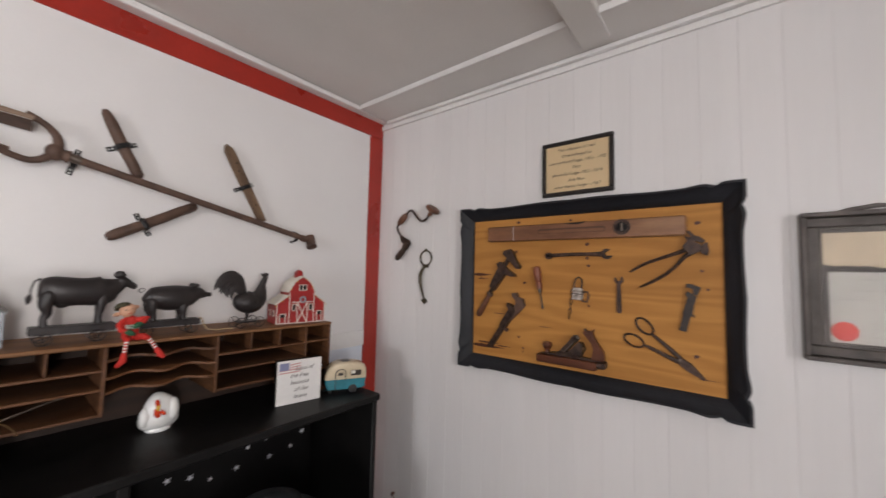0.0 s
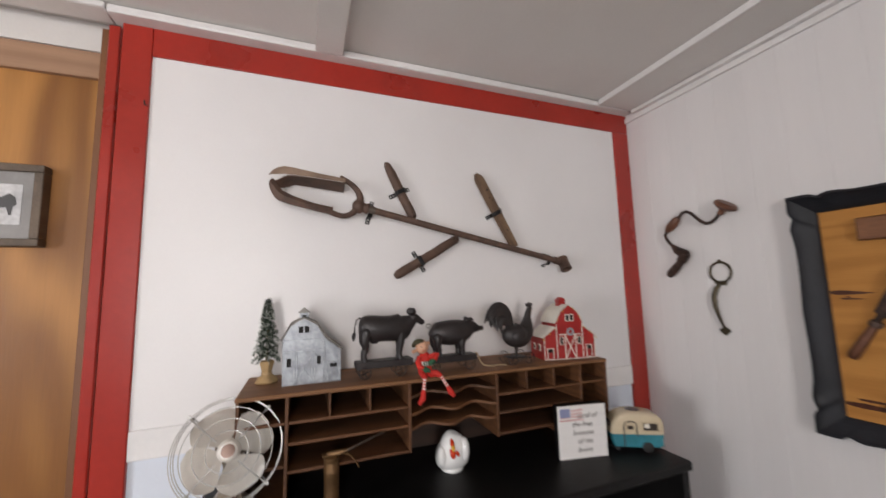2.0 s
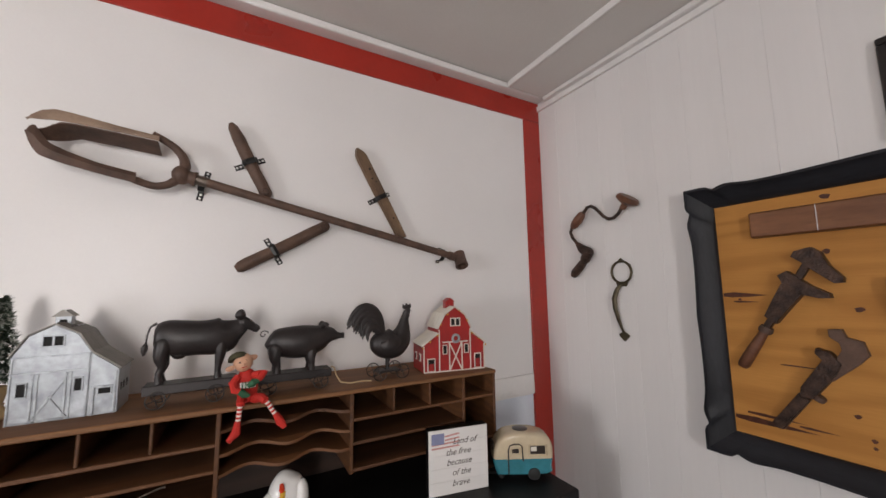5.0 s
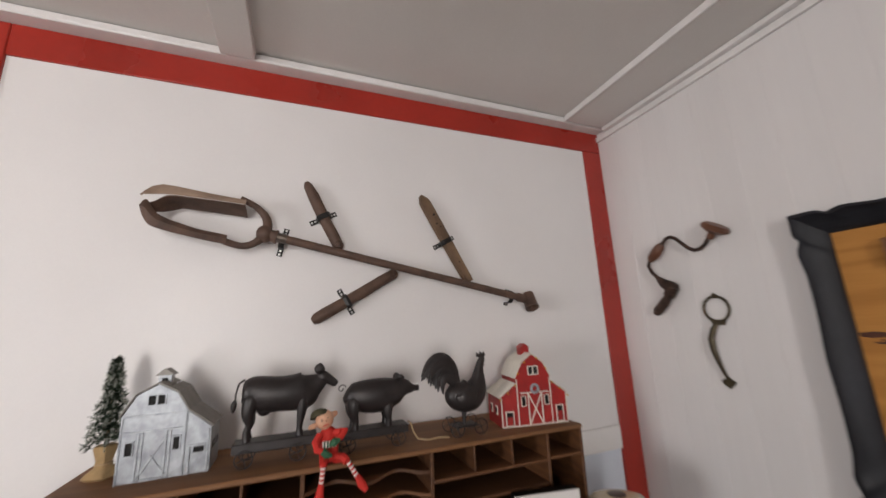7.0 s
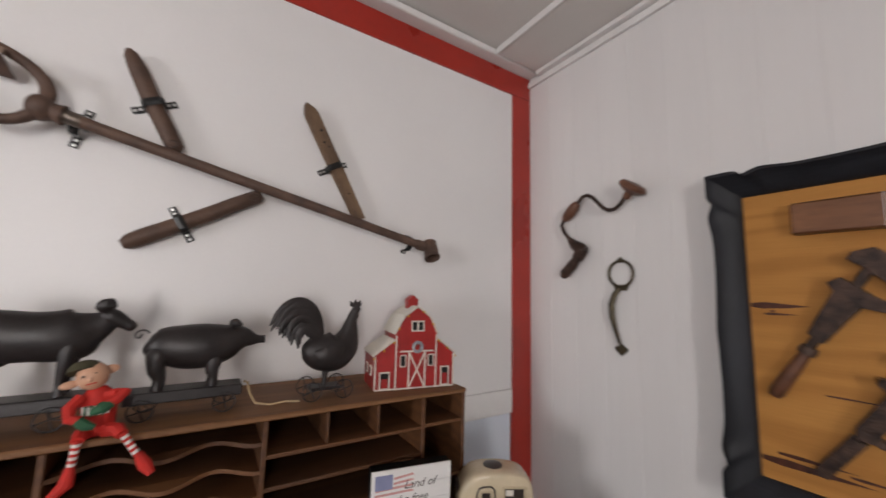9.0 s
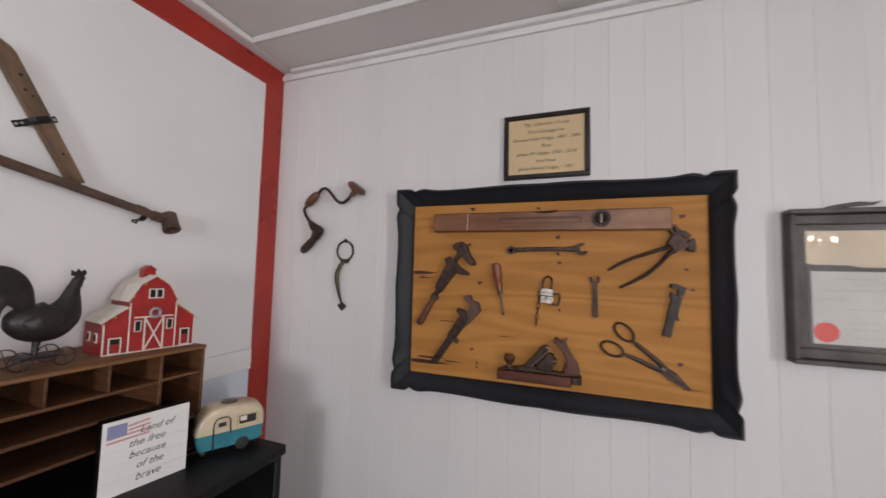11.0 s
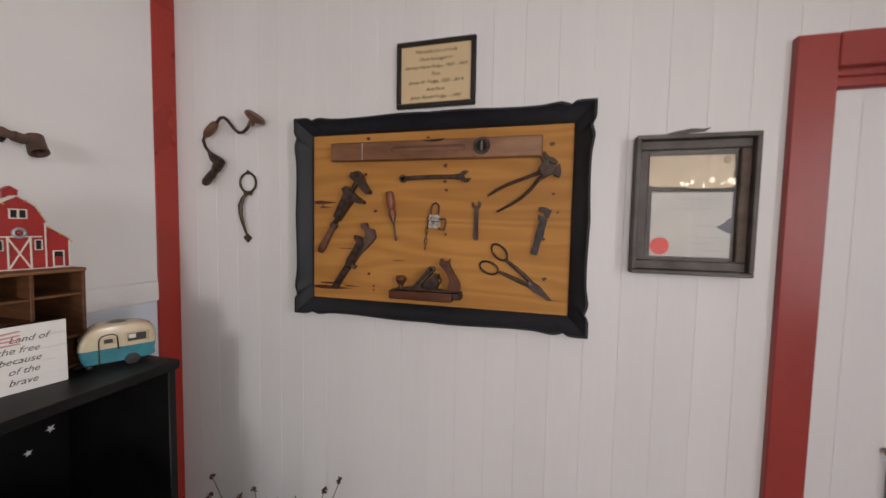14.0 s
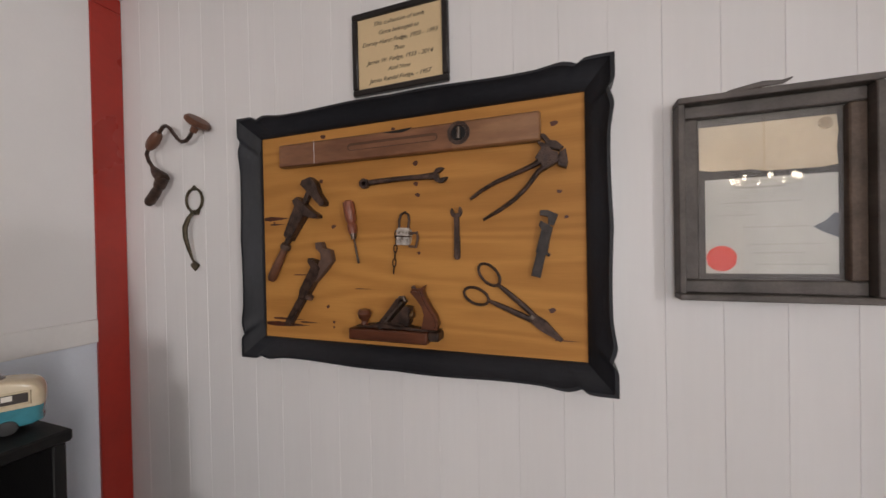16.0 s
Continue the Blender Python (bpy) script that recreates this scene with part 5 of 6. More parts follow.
roo = thing("rooster_pull_toy", pose(-1.378, 0.605, top_z(0.605)), "black metal rooster figure on four wire wheels", "figurine", "farm animals on wheels")


def at3(y, z, x=0.0):
    return at(y, z, x, 0.61)


bm = loft(bmesh.new(), [(at3(0.566, 1.556), 0.004, 0.006), (at3(0.574, 1.553), 0.018, 0.022), (at3(0.590, 1.547), 0.028, 0.034), (at3(0.612, 1.541), 0.033, 0.041), (at3(0.636, 1.543), 0.032, 0.044), (at3(0.656, 1.556), 0.025, 0.036), (at3(0.666, 1.580), 0.016, 0.023), (at3(0.670, 1.603), 0.011, 0.015), (at3(0.675, 1.622), 0.009, 0.011), (at3(0.681, 1.634), 0.0085, 0.010), (at3(0.685, 1.644), 0.004, 0.005)])
for j in range(18):                                                        # arched tail feathers, outermost first
    f = j / 17
    sx = 0.010 * math.sin(j * 2.3) * (1 - 0.3 * f)
    p0 = at3(0.598 + 0.006 * f, 1.578 - 0.022 * f, 0)
    p1 = at3(0.590 - 0.004 * f, 1.660 - 0.055 * f, sx)
    p2 = at3(0.530 + 0.016 * f, 1.674 - 0.064 * f, sx * 1.3)
    p3 = at3(0.497 + 0.062 * f + 0.008 * math.sin(j * 1.7), 1.602 - 0.040 * f - 0.004 * (j % 3), sx * 1.6)
    st = []
    for q in range(9):
        t = q / 8
        pt = p0 * (1 - t) ** 3 + p1 * (3 * t * (1 - t) ** 2) + p2 * (3 * t * t * (1 - t)) + p3 * t ** 3
        st.append((pt, 0.0065 * (1 - 0.6 * t) + 0.001, 0.0015 + 0.0135 * math.sin(math.pi * min(1, 0.25 + 0.75 * t)) ** 0.8))
    loft(bm, st, 8)
for s in (-1, 1):
    loft(bm, [(at3(0.585, 1.545, 0.027 * s), 0.003, 0.006), (at3(0.605, 1.540, 0.033 * s), 0.005, 0.018), (at3(0.632, 1.548, 0.032 * s), 0.004, 0.016), (at3(0.648, 1.556, 0.026 * s), 0.002, 0.006)], 8)
prism(bm, [(0.056, 0.197), (0.056, 0.210), (0.064, 0.204), (0.068, 0.213), (0.074, 0.206), (0.080, 0.211), (0.084, 0.203), (0.080, 0.196), (0.068, 0.194)], -0.002, 0.002, Matrix(((0, 0, 1, 0), (1, 0, 0, 0), (0, 1, 0, 0), (0, 0, 0, 1))))
loft(bm, [(at3(0.682, 1.638), 0.004, 0.004), (at3(0.690, 1.636), 0.002, 0.002), (at3(0.694, 1.634), 0.0006, 0.0006)], 6)
loft(bm, [(at3(0.683, 1.630), 0.002, 0.003), (at3(0.684, 1.620), 0.003, 0.005), (at3(0.683, 1.612), 0.001, 0.001)], 6)
rod(bm, [at3(0.620, 1.510), at3(0.617, 1.490), at3(0.616, 1.470)], [0.010, 0.006, 0.005], 8)
part("figure", bm, "figure", roo)
bm = box(bmesh.new(), at3(0.586, 1.464, -0.022), at3(0.648, 1.470, 0.022), 0.001)
for y in (0.584, 0.652):
    rod(bm, [at3(y, 1.466, -0.032), at3(y, 1.466, 0.032)], 0.0016, 6)
part("axle_frame", bm, "figure", roo)
for y in (0.584, 0.652):
    for x in (-0.032, 0.032):
        wheel(roo, y - 0.61, 0.0205, x, 0.0190, 2)


# ---- toy barns ----
def barn_window(parent, y, z, w, h, x, trim, bar=0.0022, double=False):
    """A small framed opening on a barn front that faces +x."""
    ob = part("window", box(bmesh.new(), (x - 0.001, y - w / 2, z - h / 2), (x + 0.0006, y + w / 2, z + h / 2)), "hole", parent, "dark window opening", False)
    for y0, y1, z0, z1 in ((-w / 2 - bar, w / 2 + bar, h / 2, h / 2 + bar), (-w / 2 - bar, w / 2 + bar, -h / 2 - bar, -h / 2), (-w / 2 - bar, -w / 2, -h / 2, h / 2), (w / 2, w / 2 + bar, -h / 2, h / 2)):
        part("window_trim", box(bmesh.new(), (x - 0.001, y + y0, z + z0), (x + 0.0024, y + y1, z + z1), 0.0004), trim, ob)
    if double:
        part("mullion", box(bmesh.new(), (x - 0.001, y - bar * 0.7, z - h / 2), (x + 0.0024, y + bar * 0.7, z + h / 2), 0.0004), trim, ob)


def strip(parent, a, b, x, w, material, name="trim_strip"):
    (ya, za), (yb, zb) = a, b
    ln = math.hypot(yb - ya, zb - za)
    m = pose(0, (ya + yb) / 2, (za + zb) / 2, math.degrees(math.atan2(zb - za, yb - ya)))
    part(name, box(bmesh.new(), (x - 0.001, -ln / 2, -w / 2), (x + 0.0022, ln / 2, w / 2), 0.0004), material, parent, m=m)


YZ = Matrix(((0, 0, 1, 0), (1, 0, 0, 0), (0, 1, 0, 0), (0, 0, 0, 1)))   # outline x to y, y to z, thickness to x


def roof_sheet(parent, a, b, x0, x1, material, waves=0, thick=0.0025):
    (ya, za), (yb, zb) = a, b
    ln = math.hypot(yb - ya, zb - za)
    n = max(2, waves * 6)
    bm = bmesh.new()
    rows = []
    for k in range(n + 1):
        x = x0 + (x1 - x0) * k / n
        lift = 0.0012 * math.sin(2 * math.pi * waves * k / n) if waves else 0
        nrm = Vector((0, -(zb - za) / ln, (yb - ya) / ln))
        if nrm.z < 0:
            nrm = -nrm
        p, q = Vector((x, ya, za)) + nrm * lift, Vector((x, yb, zb)) + nrm * lift
        rows.append([bm.verts.new(c) for c in (p, q, q + nrm * thick, p + nrm * thick)])
    for c, d in zip(rows, rows[1:]):
        for j in range(4):
            bm.faces.new((c[j], c[(j + 1) % 4], d[(j + 1) % 4], d[j]))
    bm.faces.new(rows[0])
    bm.faces.new(rows[-1][::-1])
    part("roof_sheet", bm, material, parent)


rb = thing("red_toy_barn", pose(-1.351, 0.825, top_z(0.825), 0, 0, -10) @ Matrix.Diagonal((1, 1, 1.02, 1)), "red tin toy barn with cream trim and roof", "toy barn")
prof = [(-0.052, 0), (0.056, 0), (0.056, 0.128), (0.036, 0.168), (0.004, 0.192), (-0.028, 0.170), (-0.052, 0.128)]
part("main_body", prism(bmesh.new(), prof, -0.115, 0.0, YZ), "barn_red", rb, smooth=False)
part("lean_to", prism(bmesh.new(), [(-0.102, 0), (-0.0525, 0), (-0.0525, 0.112), (-0.102, 0.078)], -0.115, -0.003, YZ), "barn_red", rb, smooth=False)
part("lean_to", prism(bmesh.new(), [(0.0565, 0), (0.104, 0), (0.104, 0.080), (0.0565, 0.116)], -0.115, -0.003, YZ), "barn_red", rb, smooth=False)
for a, b in (((-0.054, 0.128), (-0.029, 0.172)), ((-0.029, 0.172), (0.004, 0.194)), ((0.004, 0.194), (0.037, 0.170)), ((0.037, 0.170), (0.058, 0.128)), ((-0.106, 0.078), (-0.0525, 0.115)), ((0.0575, 0.118), (0.108, 0.080))):
    roof_sheet(rb, a, b, -0.120, 0.002, "barn_white", 5)
for a, b in (((-0.050, 0.0), (-0.050, 0.126)), ((0.054, 0.0), (0.054, 0.126)), ((-0.100, 0.002), (0.102, 0.002)), ((-0.100, 0.002), (-0.100, 0.078)), ((0.102, 0.002), (0.102, 0.078))):
    strip(rb, a, b, 0.0, 0.0032, "barn_white")
for a, b in (((-0.017, 0.0), (-0.017, 0.088)), ((0.025, 0.0), (0.025, 0.088)), ((-0.017, 0.002), (0.025, 0.086)), ((0.025, 0.002), (-0.017, 0.086)), ((-0.040, 0.088), (0.047, 0.088))):
    strip(rb, a, b, 0.0006, 0.0035, "barn_white", "door_batten")
barn_window(rb, -0.032, 0.066, 0.011, 0.024, 0.0005, "barn_white")
barn_window(rb, 0.040, 0.066, 0.011, 0.024, 0.0005, "barn_white")
barn_window(rb, 0.004, 0.148, 0.028, 0.020, 0.0005, "barn_white", 0.003, True)
barn_window(rb, -0.076, 0.022, 0.020, 0.034, -0.0025, "barn_white", 0.003)
barn_window(rb, 0.080, 0.026, 0.018, 0.040, -0.0025, "barn_white", 0.003)
part("half_door", box(bmesh.new(), (-0.003, -0.084, 0.002), (-0.0012, -0.068, 0.026)), "barn_red", rb)
part("half_door", box(bmesh.new(), (-0.003, 0.073, 0.002), (-0.0012, 0.087, 0.032)), "barn_red", rb)
for x in (-0.035, -0.080):
    part("side_window", box(bmesh.new(), (x - 0.008, -0.1045, 0.030), (x + 0.008, -0.1019, 0.054), 0.0005), "barn_white", rb)
    part("side_pane", box(bmesh.new(), (x - 0.005, -0.1052, 0.034), (x + 0.005, -0.1044, 0.050)), "hole", rb)
part("wreath", rod(bmesh.new(), [(0.004, 0.004 + 0.011 * math.cos(a), 0.098 + 0.011 * math.sin(a)) for a in (2 * math.pi * k / 18 for k in range(18))], 0.004, 7, 1, True), "galv", rb, "small grey wreath over the barn door")
part("wreath_bow", ball(bmesh.new(), (0.006, 0.004, 0.098), (0.003, 0.005, 0.005)), "barn_red", rb)
bm = box(bmesh.new(), (-0.075, -0.010, 0.188), (-0.045, 0.018, 0.210), 0.001)
prism(bm, [(-0.012, 0.210), (0.020, 0.210), (0.004, 0.222)], -0.078, -0.042, YZ)
part("cupola", bm, "barn_red", rb, "small red roof cupola")
for y, z in ((-0.104, 0.074), (-0.080, 0.092), (-0.056, 0.110), (-0.045, 0.142), (-0.022, 0.172), (0.018, 0.182), (0.044, 0.152), (0.060, 0.112), (0.084, 0.094), (0.106, 0.074)):
    part("roof_bulb", ball(bmesh.new(), (0.004, y, z), 0.0026, 8, 6), "china_yellow", rb, "tiny yellowish lamp along the roof edge")

gb2 = thing("galvanised_toy_barn", pose(-1.386, -0.098, top_z(-0.098)) @ Matrix.Diagonal((0.86, 0.90, 0.92, 1)), "galvanised sheet metal toy barn with dull roof", "toy barn")
prof = [(-0.064, 0), (0.065, 0), (0.065, 0.140), (0.040, 0.182), (0.0, 0.204), (-0.040, 0.182), (-0.064, 0.140)]
part("main_body", prism(bmesh.new(), prof, -0.115, 0.0, YZ), "galv", gb2, smooth=False)
part("lean_to", prism(bmesh.new(), [(0.0655, 0), (0.117, 0), (0.117, 0.098), (0.0655, 0.138)], -0.115, -0.002, YZ), "galv", gb2, smooth=False)
for a, b in (((-0.068, 0.138), (-0.041, 0.184)), ((-0.041, 0.184), (0.0, 0.206)), ((0.0, 0.206), (0.041, 0.184)), ((0.041, 0.184), (0.067, 0.141)), ((0.0665, 0.141), (0.121, 0.099))):
    roof_sheet(gb2, a, b, -0.120, 0.003, "galv_roof", 7)
for a, b in (((-0.062, 0.0), (-0.062, 0.138)), ((0.062, 0.0), (0.062, 0.138)), ((-0.062, 0.138), (0.062, 0.138)), ((-0.062, 0.104), (0.062, 0.104)), ((-0.028, 0.0), (-0.028, 0.100)), ((0.034, 0.0), (0.034, 0.100)), ((-0.026, 0.004), (0.032, 0.098)), ((0.032, 0.004), (-0.002, 0.052)), ((-0.028, 0.003), (0.034, 0.003)),
             ((0.112, 0.0), (0.112, 0.094)), ((0.072, 0.062), (0.112, 0.062)), ((0.074, 0.0), (0.074, 0.060)), ((-0.020, 0.0), (-0.020, 0.1)), ((0.026, 0.0), (0.026, 0.1))):
    strip(gb2, a, b, 0.0003, 0.0036, "galv", "pressed_rib")
barn_window(gb2, -0.044, 0.070, 0.013, 0.026, 0.0005, "galv", 0.003)
barn_window(gb2, 0.047, 0.072, 0.012, 0.026, 0.0005, "galv", 0.003)
barn_window(gb2, 0.0, 0.170, 0.032, 0.020, 0.0005, "galv", 0.003, True)
barn_window(gb2, 0.093, 0.052, 0.022, 0.012, -0.0015, "galv", 0.003)
bm = box(bmesh.new(), (-0.070, -0.014, 0.196), (-0.044, 0.014, 0.222), 0.001)
part("cupola", bm, "galv", gb2)
part("cupola_roof", prism(bmesh.new(), [(-0.020, 0.221), (0.020, 0.221), (0.003, 0.236), (-0.003, 0.236)], -0.076, -0.038, YZ), "galv_roof", gb2, smooth=False)
part("cupola_vent", box(bmesh.new(), (-0.0432, -0.006, 0.203), (-0.0425, 0.006, 0.214)), "hole", gb2)
for x in (-0.03, -0.055, -0.085):
    part("side_opening", box(bmesh.new(), (x - 0.006, 0.1165, 0.045), (x + 0.006, 0.1176, 0.062)), "hole", gb2)
for x in (-0.025, -0.045, -0.065, -0.085, -0.10):
    part("roof_hole", lathe(bmesh.new(), [(0.0022, 0), (0.0022, 0.001)], 8, pose(x, 0.022, 0.1985) @ pose(0, 0, 0, -28)), "star" if x < -0.06 else "hole", gb2)

# ---- small frosted tree ----
tree = thing("artificial_tree", pose(-1.46, -0.201, top_z(-0.201)), "small frosted artificial pine in a burlap wrap", "artificial tree")
bm = lathe(bmesh.new(), [(0.026, 0), (0.031, 0.005), (0.026, 0.013), (0.015, 0.022), (0.0125, 0.030), (0.015, 0.042), (0.019, 0.058), (0.017, 0.064), (0.0, 0.064)], 18)
rng = random.Random(7)
for v in bm.verts:
    a = math.atan2(v.co.y, v.co.x)
    v.co.x *= 1 + 0.10 * math.sin(5 * a) + 0.05 * rng.random()
    v.co.y *= 1 + 0.10 * math.sin(5 * a) + 0.05 * rng.random()
part("burlap_wrap", bm, "burlap", tree, "tan gathered burlap base")
part("tie", rod(bmesh.new(), [(0.0142 * math.cos(a), 0.0142 * math.sin(a), 0.028) for a in (2 * math.pi * k / 16 for k in range(16))], 0.002, 6, 1, True), "twine", tree)
part("trunk", rod(bmesh.new(), [(0, 0, 0.06), (0, 0, 0.15), (0.001, 0, 0.250)], [0.005, 0.003, 0.001], 7), "stem", tree)
bmg, bmf = bmesh.new(), bmesh.new()
for tier in range(9):
    h = tier / 9
    zt, reach = 0.084 + 0.176 * h, 0.031 * (1 - h) ** 0.8 + 0.006
    arms = 8 if tier < 5 else 6
    for k in range(arms):
        a = 6.283 * k / arms + tier * 1.3 + rng.uniform(-0.4, 0.4)
        ln = reach * rng.uniform(0.75, 1.12)
        for q in range(84):
            t = (q + rng.random()) / 84
            c = Vector((ln * t * math.cos(a), ln * t * math.sin(a), zt - 0.021 * t + 0.004 * math.sin(3 * t) + rng.uniform(-0.005, 0.005)))
            out = Vector((math.cos(a), math.sin(a), 0.25))
            d = (out * 0.7 + Vector((rng.uniform(-1, 1), rng.uniform(-1, 1), rng.uniform(-0.8, 0.9)))).normalized() * rng.uniform(0.007, 0.0135)
            side = d.cross(Vector((rng.uniform(-1, 1), rng.uniform(-1, 1), 1))).normalized() * 0.0017
            tgt = bmf if (t > 0.55 and rng.random() < 0.6) else bmg
            tgt.faces.new([tgt.verts.new(p) for p in (c - side, c + side, c + d)])
part("needles", bmg, "needle", tree, "dark green needles", False)
part("frost", bmf, "frost", tree, "pale frosted needle tips", False)


# ---- sitting felt doll: one plain mesh ----
def multi(name, pieces, m, label, category):
    """One mesh out of several pieces, each with its own material."""
    names = []
    bm = bmesh.new()
    for sub, material in pieces:
        if material not in names:
            names.append(material)
        k = names.index(material)
        for f in sub.faces:
            f.material_index = k
        merge(bm, sub)
    ob = new(name, finish(bm, name, names))
    ob.matrix_world = m
    return tagged(ob, label, category)


def e(y, z, x=0.0):
    return (x * 0.9, (y - 0.235) * 0.9, (z - 1.445) * (0.94 if z > 1.445 else 1.22))


pieces = [
    (loft(bmesh.new(), [(e(0.236, 1.447, -0.012), 0.014, 0.012), (e(0.236, 1.456, -0.012), 0.022, 0.020), (e(0.236, 1.480, -0.010), 0.020, 0.021), (e(0.234, 1.500, -0.008), 0.018, 0.022), (e(0.230, 1.516, -0.006), 0.014, 0.017), (e(0.227, 1.524, -0.005), 0.007, 0.008)], 12), "elf_red"),
    (ball(bmesh.new(), e(0.224, 1.543, 0.0), (0.019, 0.020, 0.021)), "elf_skin"),
    (ball(bmesh.new(), e(0.224, 1.541, 0.020), 0.0036, 8, 6), "elf_skin"),
    (ball(bmesh.new(), e(0.199, 1.538, -0.002), (0.003, 0.011, 0.006)), "elf_skin"),
    (ball(bmesh.new(), e(0.251, 1.546, -0.002), (0.003, 0.012, 0.007)), "elf_skin"),
    (lathe(bmesh.new(), [(0.0215, -0.003), (0.0205, 0.004), (0.015, 0.0105), (0.006, 0.014), (0, 0.0145)], 16, pose(*e(0.221, 1.5545, -0.006)) @ pose(0, 0, 0, -8, -22, 0)), "elf_hat"),
    (rod(bmesh.new(), [e(0.214, 1.512, 0.006), e(0.203, 1.498, 0.016), e(0.206, 1.484, 0.024), e(0.222, 1.480, 0.030)], [0.008, 0.0085, 0.0075, 0.006], 8), "elf_red"),
    (rod(bmesh.new(), [e(0.246, 1.512, 0.006), e(0.262, 1.514, 0.014), e(0.271, 1.517, 0.018), e(0.262, 1.506, 0.026), e(0.246, 1.500, 0.030)], [0.007, 0.0085, 0.008, 0.007, 0.006], 8), "elf_red"),
    (rod(bmesh.new(), [e(0.218, 1.482, 0.032), e(0.228, 1.474, 0.034), e(0.240, 1.470, 0.034)], [0.007, 0.008, 0.004], 8), "elf_green"),
    (rod(bmesh.new(), [e(0.258, 1.503, 0.028), e(0.246, 1.498, 0.032), e(0.234, 1.492, 0.033)], [0.006, 0.009, 0.004], 8), "elf_green"),
    (rod(bmesh.new(), [e(0.226, 1.456, 0.004), e(0.222, 1.458, 0.022), e(0.221, 1.452, 0.034)], [0.011, 0.010, 0.008], 8), "elf_red"),
    (rod(bmesh.new(), [e(0.250, 1.456, 0.004), e(0.268, 1.459, 0.022), e(0.276, 1.453, 0.033)], [0.011, 0.010, 0.008], 8), "elf_red"),
    (loft(bmesh.new(), [(e(0.236, 1.486, 0.017), 0.006, 0.016), (e(0.236, 1.498, 0.015), 0.007, 0.017)], 10), "elf_white"),
]
for k in range(9):
    for (p, q) in ((e(0.221, 1.454, 0.034), e(0.217, 1.420, 0.032)), (e(0.276, 1.455, 0.033), e(0.300, 1.424, 0.036))):
        a, b = Vector(p).lerp(Vector(q), k / 9), Vector(p).lerp(Vector(q), (k + 1) / 9)
        pieces.append((rod(bmesh.new(), [a, b], 0.0052, 8), "elf_white" if k % 2 else "elf_red"))
for k in range(4):
    pieces.append((box(bmesh.new(), e(0.222 + 0.0075 * k, 1.484, 0.0215), e(0.225 + 0.0075 * k, 1.500, 0.0245)), "elf_green"))
for (y1, z1), (y2, z2), (y3, z3) in (((0.217, 1.422), (0.214, 1.403), (0.198, 1.392)), ((0.300, 1.425), (0.311, 1.410), (0.322, 1.400))):
    pieces.append((rod(bmesh.new(), [e(y1, z1, 0.032), e(y2, z2, 0.033), e(y3, z3, 0.040)], [0.006, 0.0095, 0.0055], 9), "elf_red"))
pieces.append((box(bmesh.new(), e(0.214, 1.546, 0.0185), e(0.218, 1.549, 0.0205)), "ink"))
pieces.append((box(bmesh.new(), e(0.229, 1.547, 0.0185), e(0.233, 1.550, 0.0205)), "ink"))
pieces.append((box(bmesh.new(), e(0.217, 1.533, 0.0175), e(0.231, 1.5345, 0.0195)), "elf_red"))
for sub, _ in pieces:                                    # the head leans to one shoulder
    if min(v.co.z for v in sub.verts) > e(0, 1.5255)[2]:
        bmesh.ops.rotate(sub, verts=sub.verts, cent=e(0.226, 1.524), matrix=Matrix.Rotation(radians(13), 3, "X") @ Matrix.Rotation(radians(14), 3, "Z"))
multi("felt_doll", pieces, pose(-1.312, 0.250, top_z(0.250)), "sitting red and green felt doll with striped legs", "doll")

# ---- things on the desk ----
hen = [
    (loft(bmesh.new(), [((0, -0.048, 0.050), 0.018, 0.016), ((0, -0.040, 0.048), 0.036, 0.034), ((0, -0.02, 0.044), 0.046, 0.043), ((0, 0.005, 0.044), 0.048, 0.044), ((0, 0.028, 0.048), 0.040, 0.040), ((0, 0.042, 0.055), 0.022, 0.024)], 18), "china"),
    (loft(bmesh.new(), [((0.010, 0.002, 0.050), 0.040, 0.044), ((0.014, 0.002, 0.078), 0.036, 0.042), ((0.012, 0.004, 0.098), 0.029, 0.034), ((0.010, 0.006, 0.110), 0.020, 0.024), ((0.008, 0.008, 0.116), 0.006, 0.009)], 18), "china"),
    (ball(bmesh.new(), (0.026, 0.036, 0.066), (0.022, 0.016, 0.036)), "china"),
    (ball(bmesh.new(), (0.030, -0.036, 0.052), (0.020, 0.015, 0.030)), "china"),
    (rod(bmesh.new(), [(0.042, -0.008, 0.104), (0.048, -0.006, 0.094), (0.050, -0.004, 0.084)], [0.004, 0.007, 0.004], 8), "china_red"),
    (rod(bmesh.new(), [(0.046, -0.004, 0.088), (0.056, -0.004, 0.080), (0.058, -0.003, 0.074)], [0.006, 0.006, 0.002], 8), "china_yellow"),
    (rod(bmesh.new(), [(0.048, -0.008, 0.078), (0.054, -0.006, 0.064), (0.052, -0.002, 0.054)], [0.006, 0.009, 0.006], 8), "china_red"),
    (rod(bmesh.new(), [(0.050, 0.004, 0.072), (0.053, 0.010, 0.064), (0.051, 0.014, 0.058)], [0.004, 0.006, 0.003], 8), "china_red"),
    (lathe(bmesh.new(), [(0.034, 0), (0.036, 0.004), (0.034, 0.012)], 18), "china"),
]
multi("china_hen", hen, pose(-1.358, 0.346, DTOP, 0, 0, -12), "white glazed china hen with red and yellow face", "figurine")

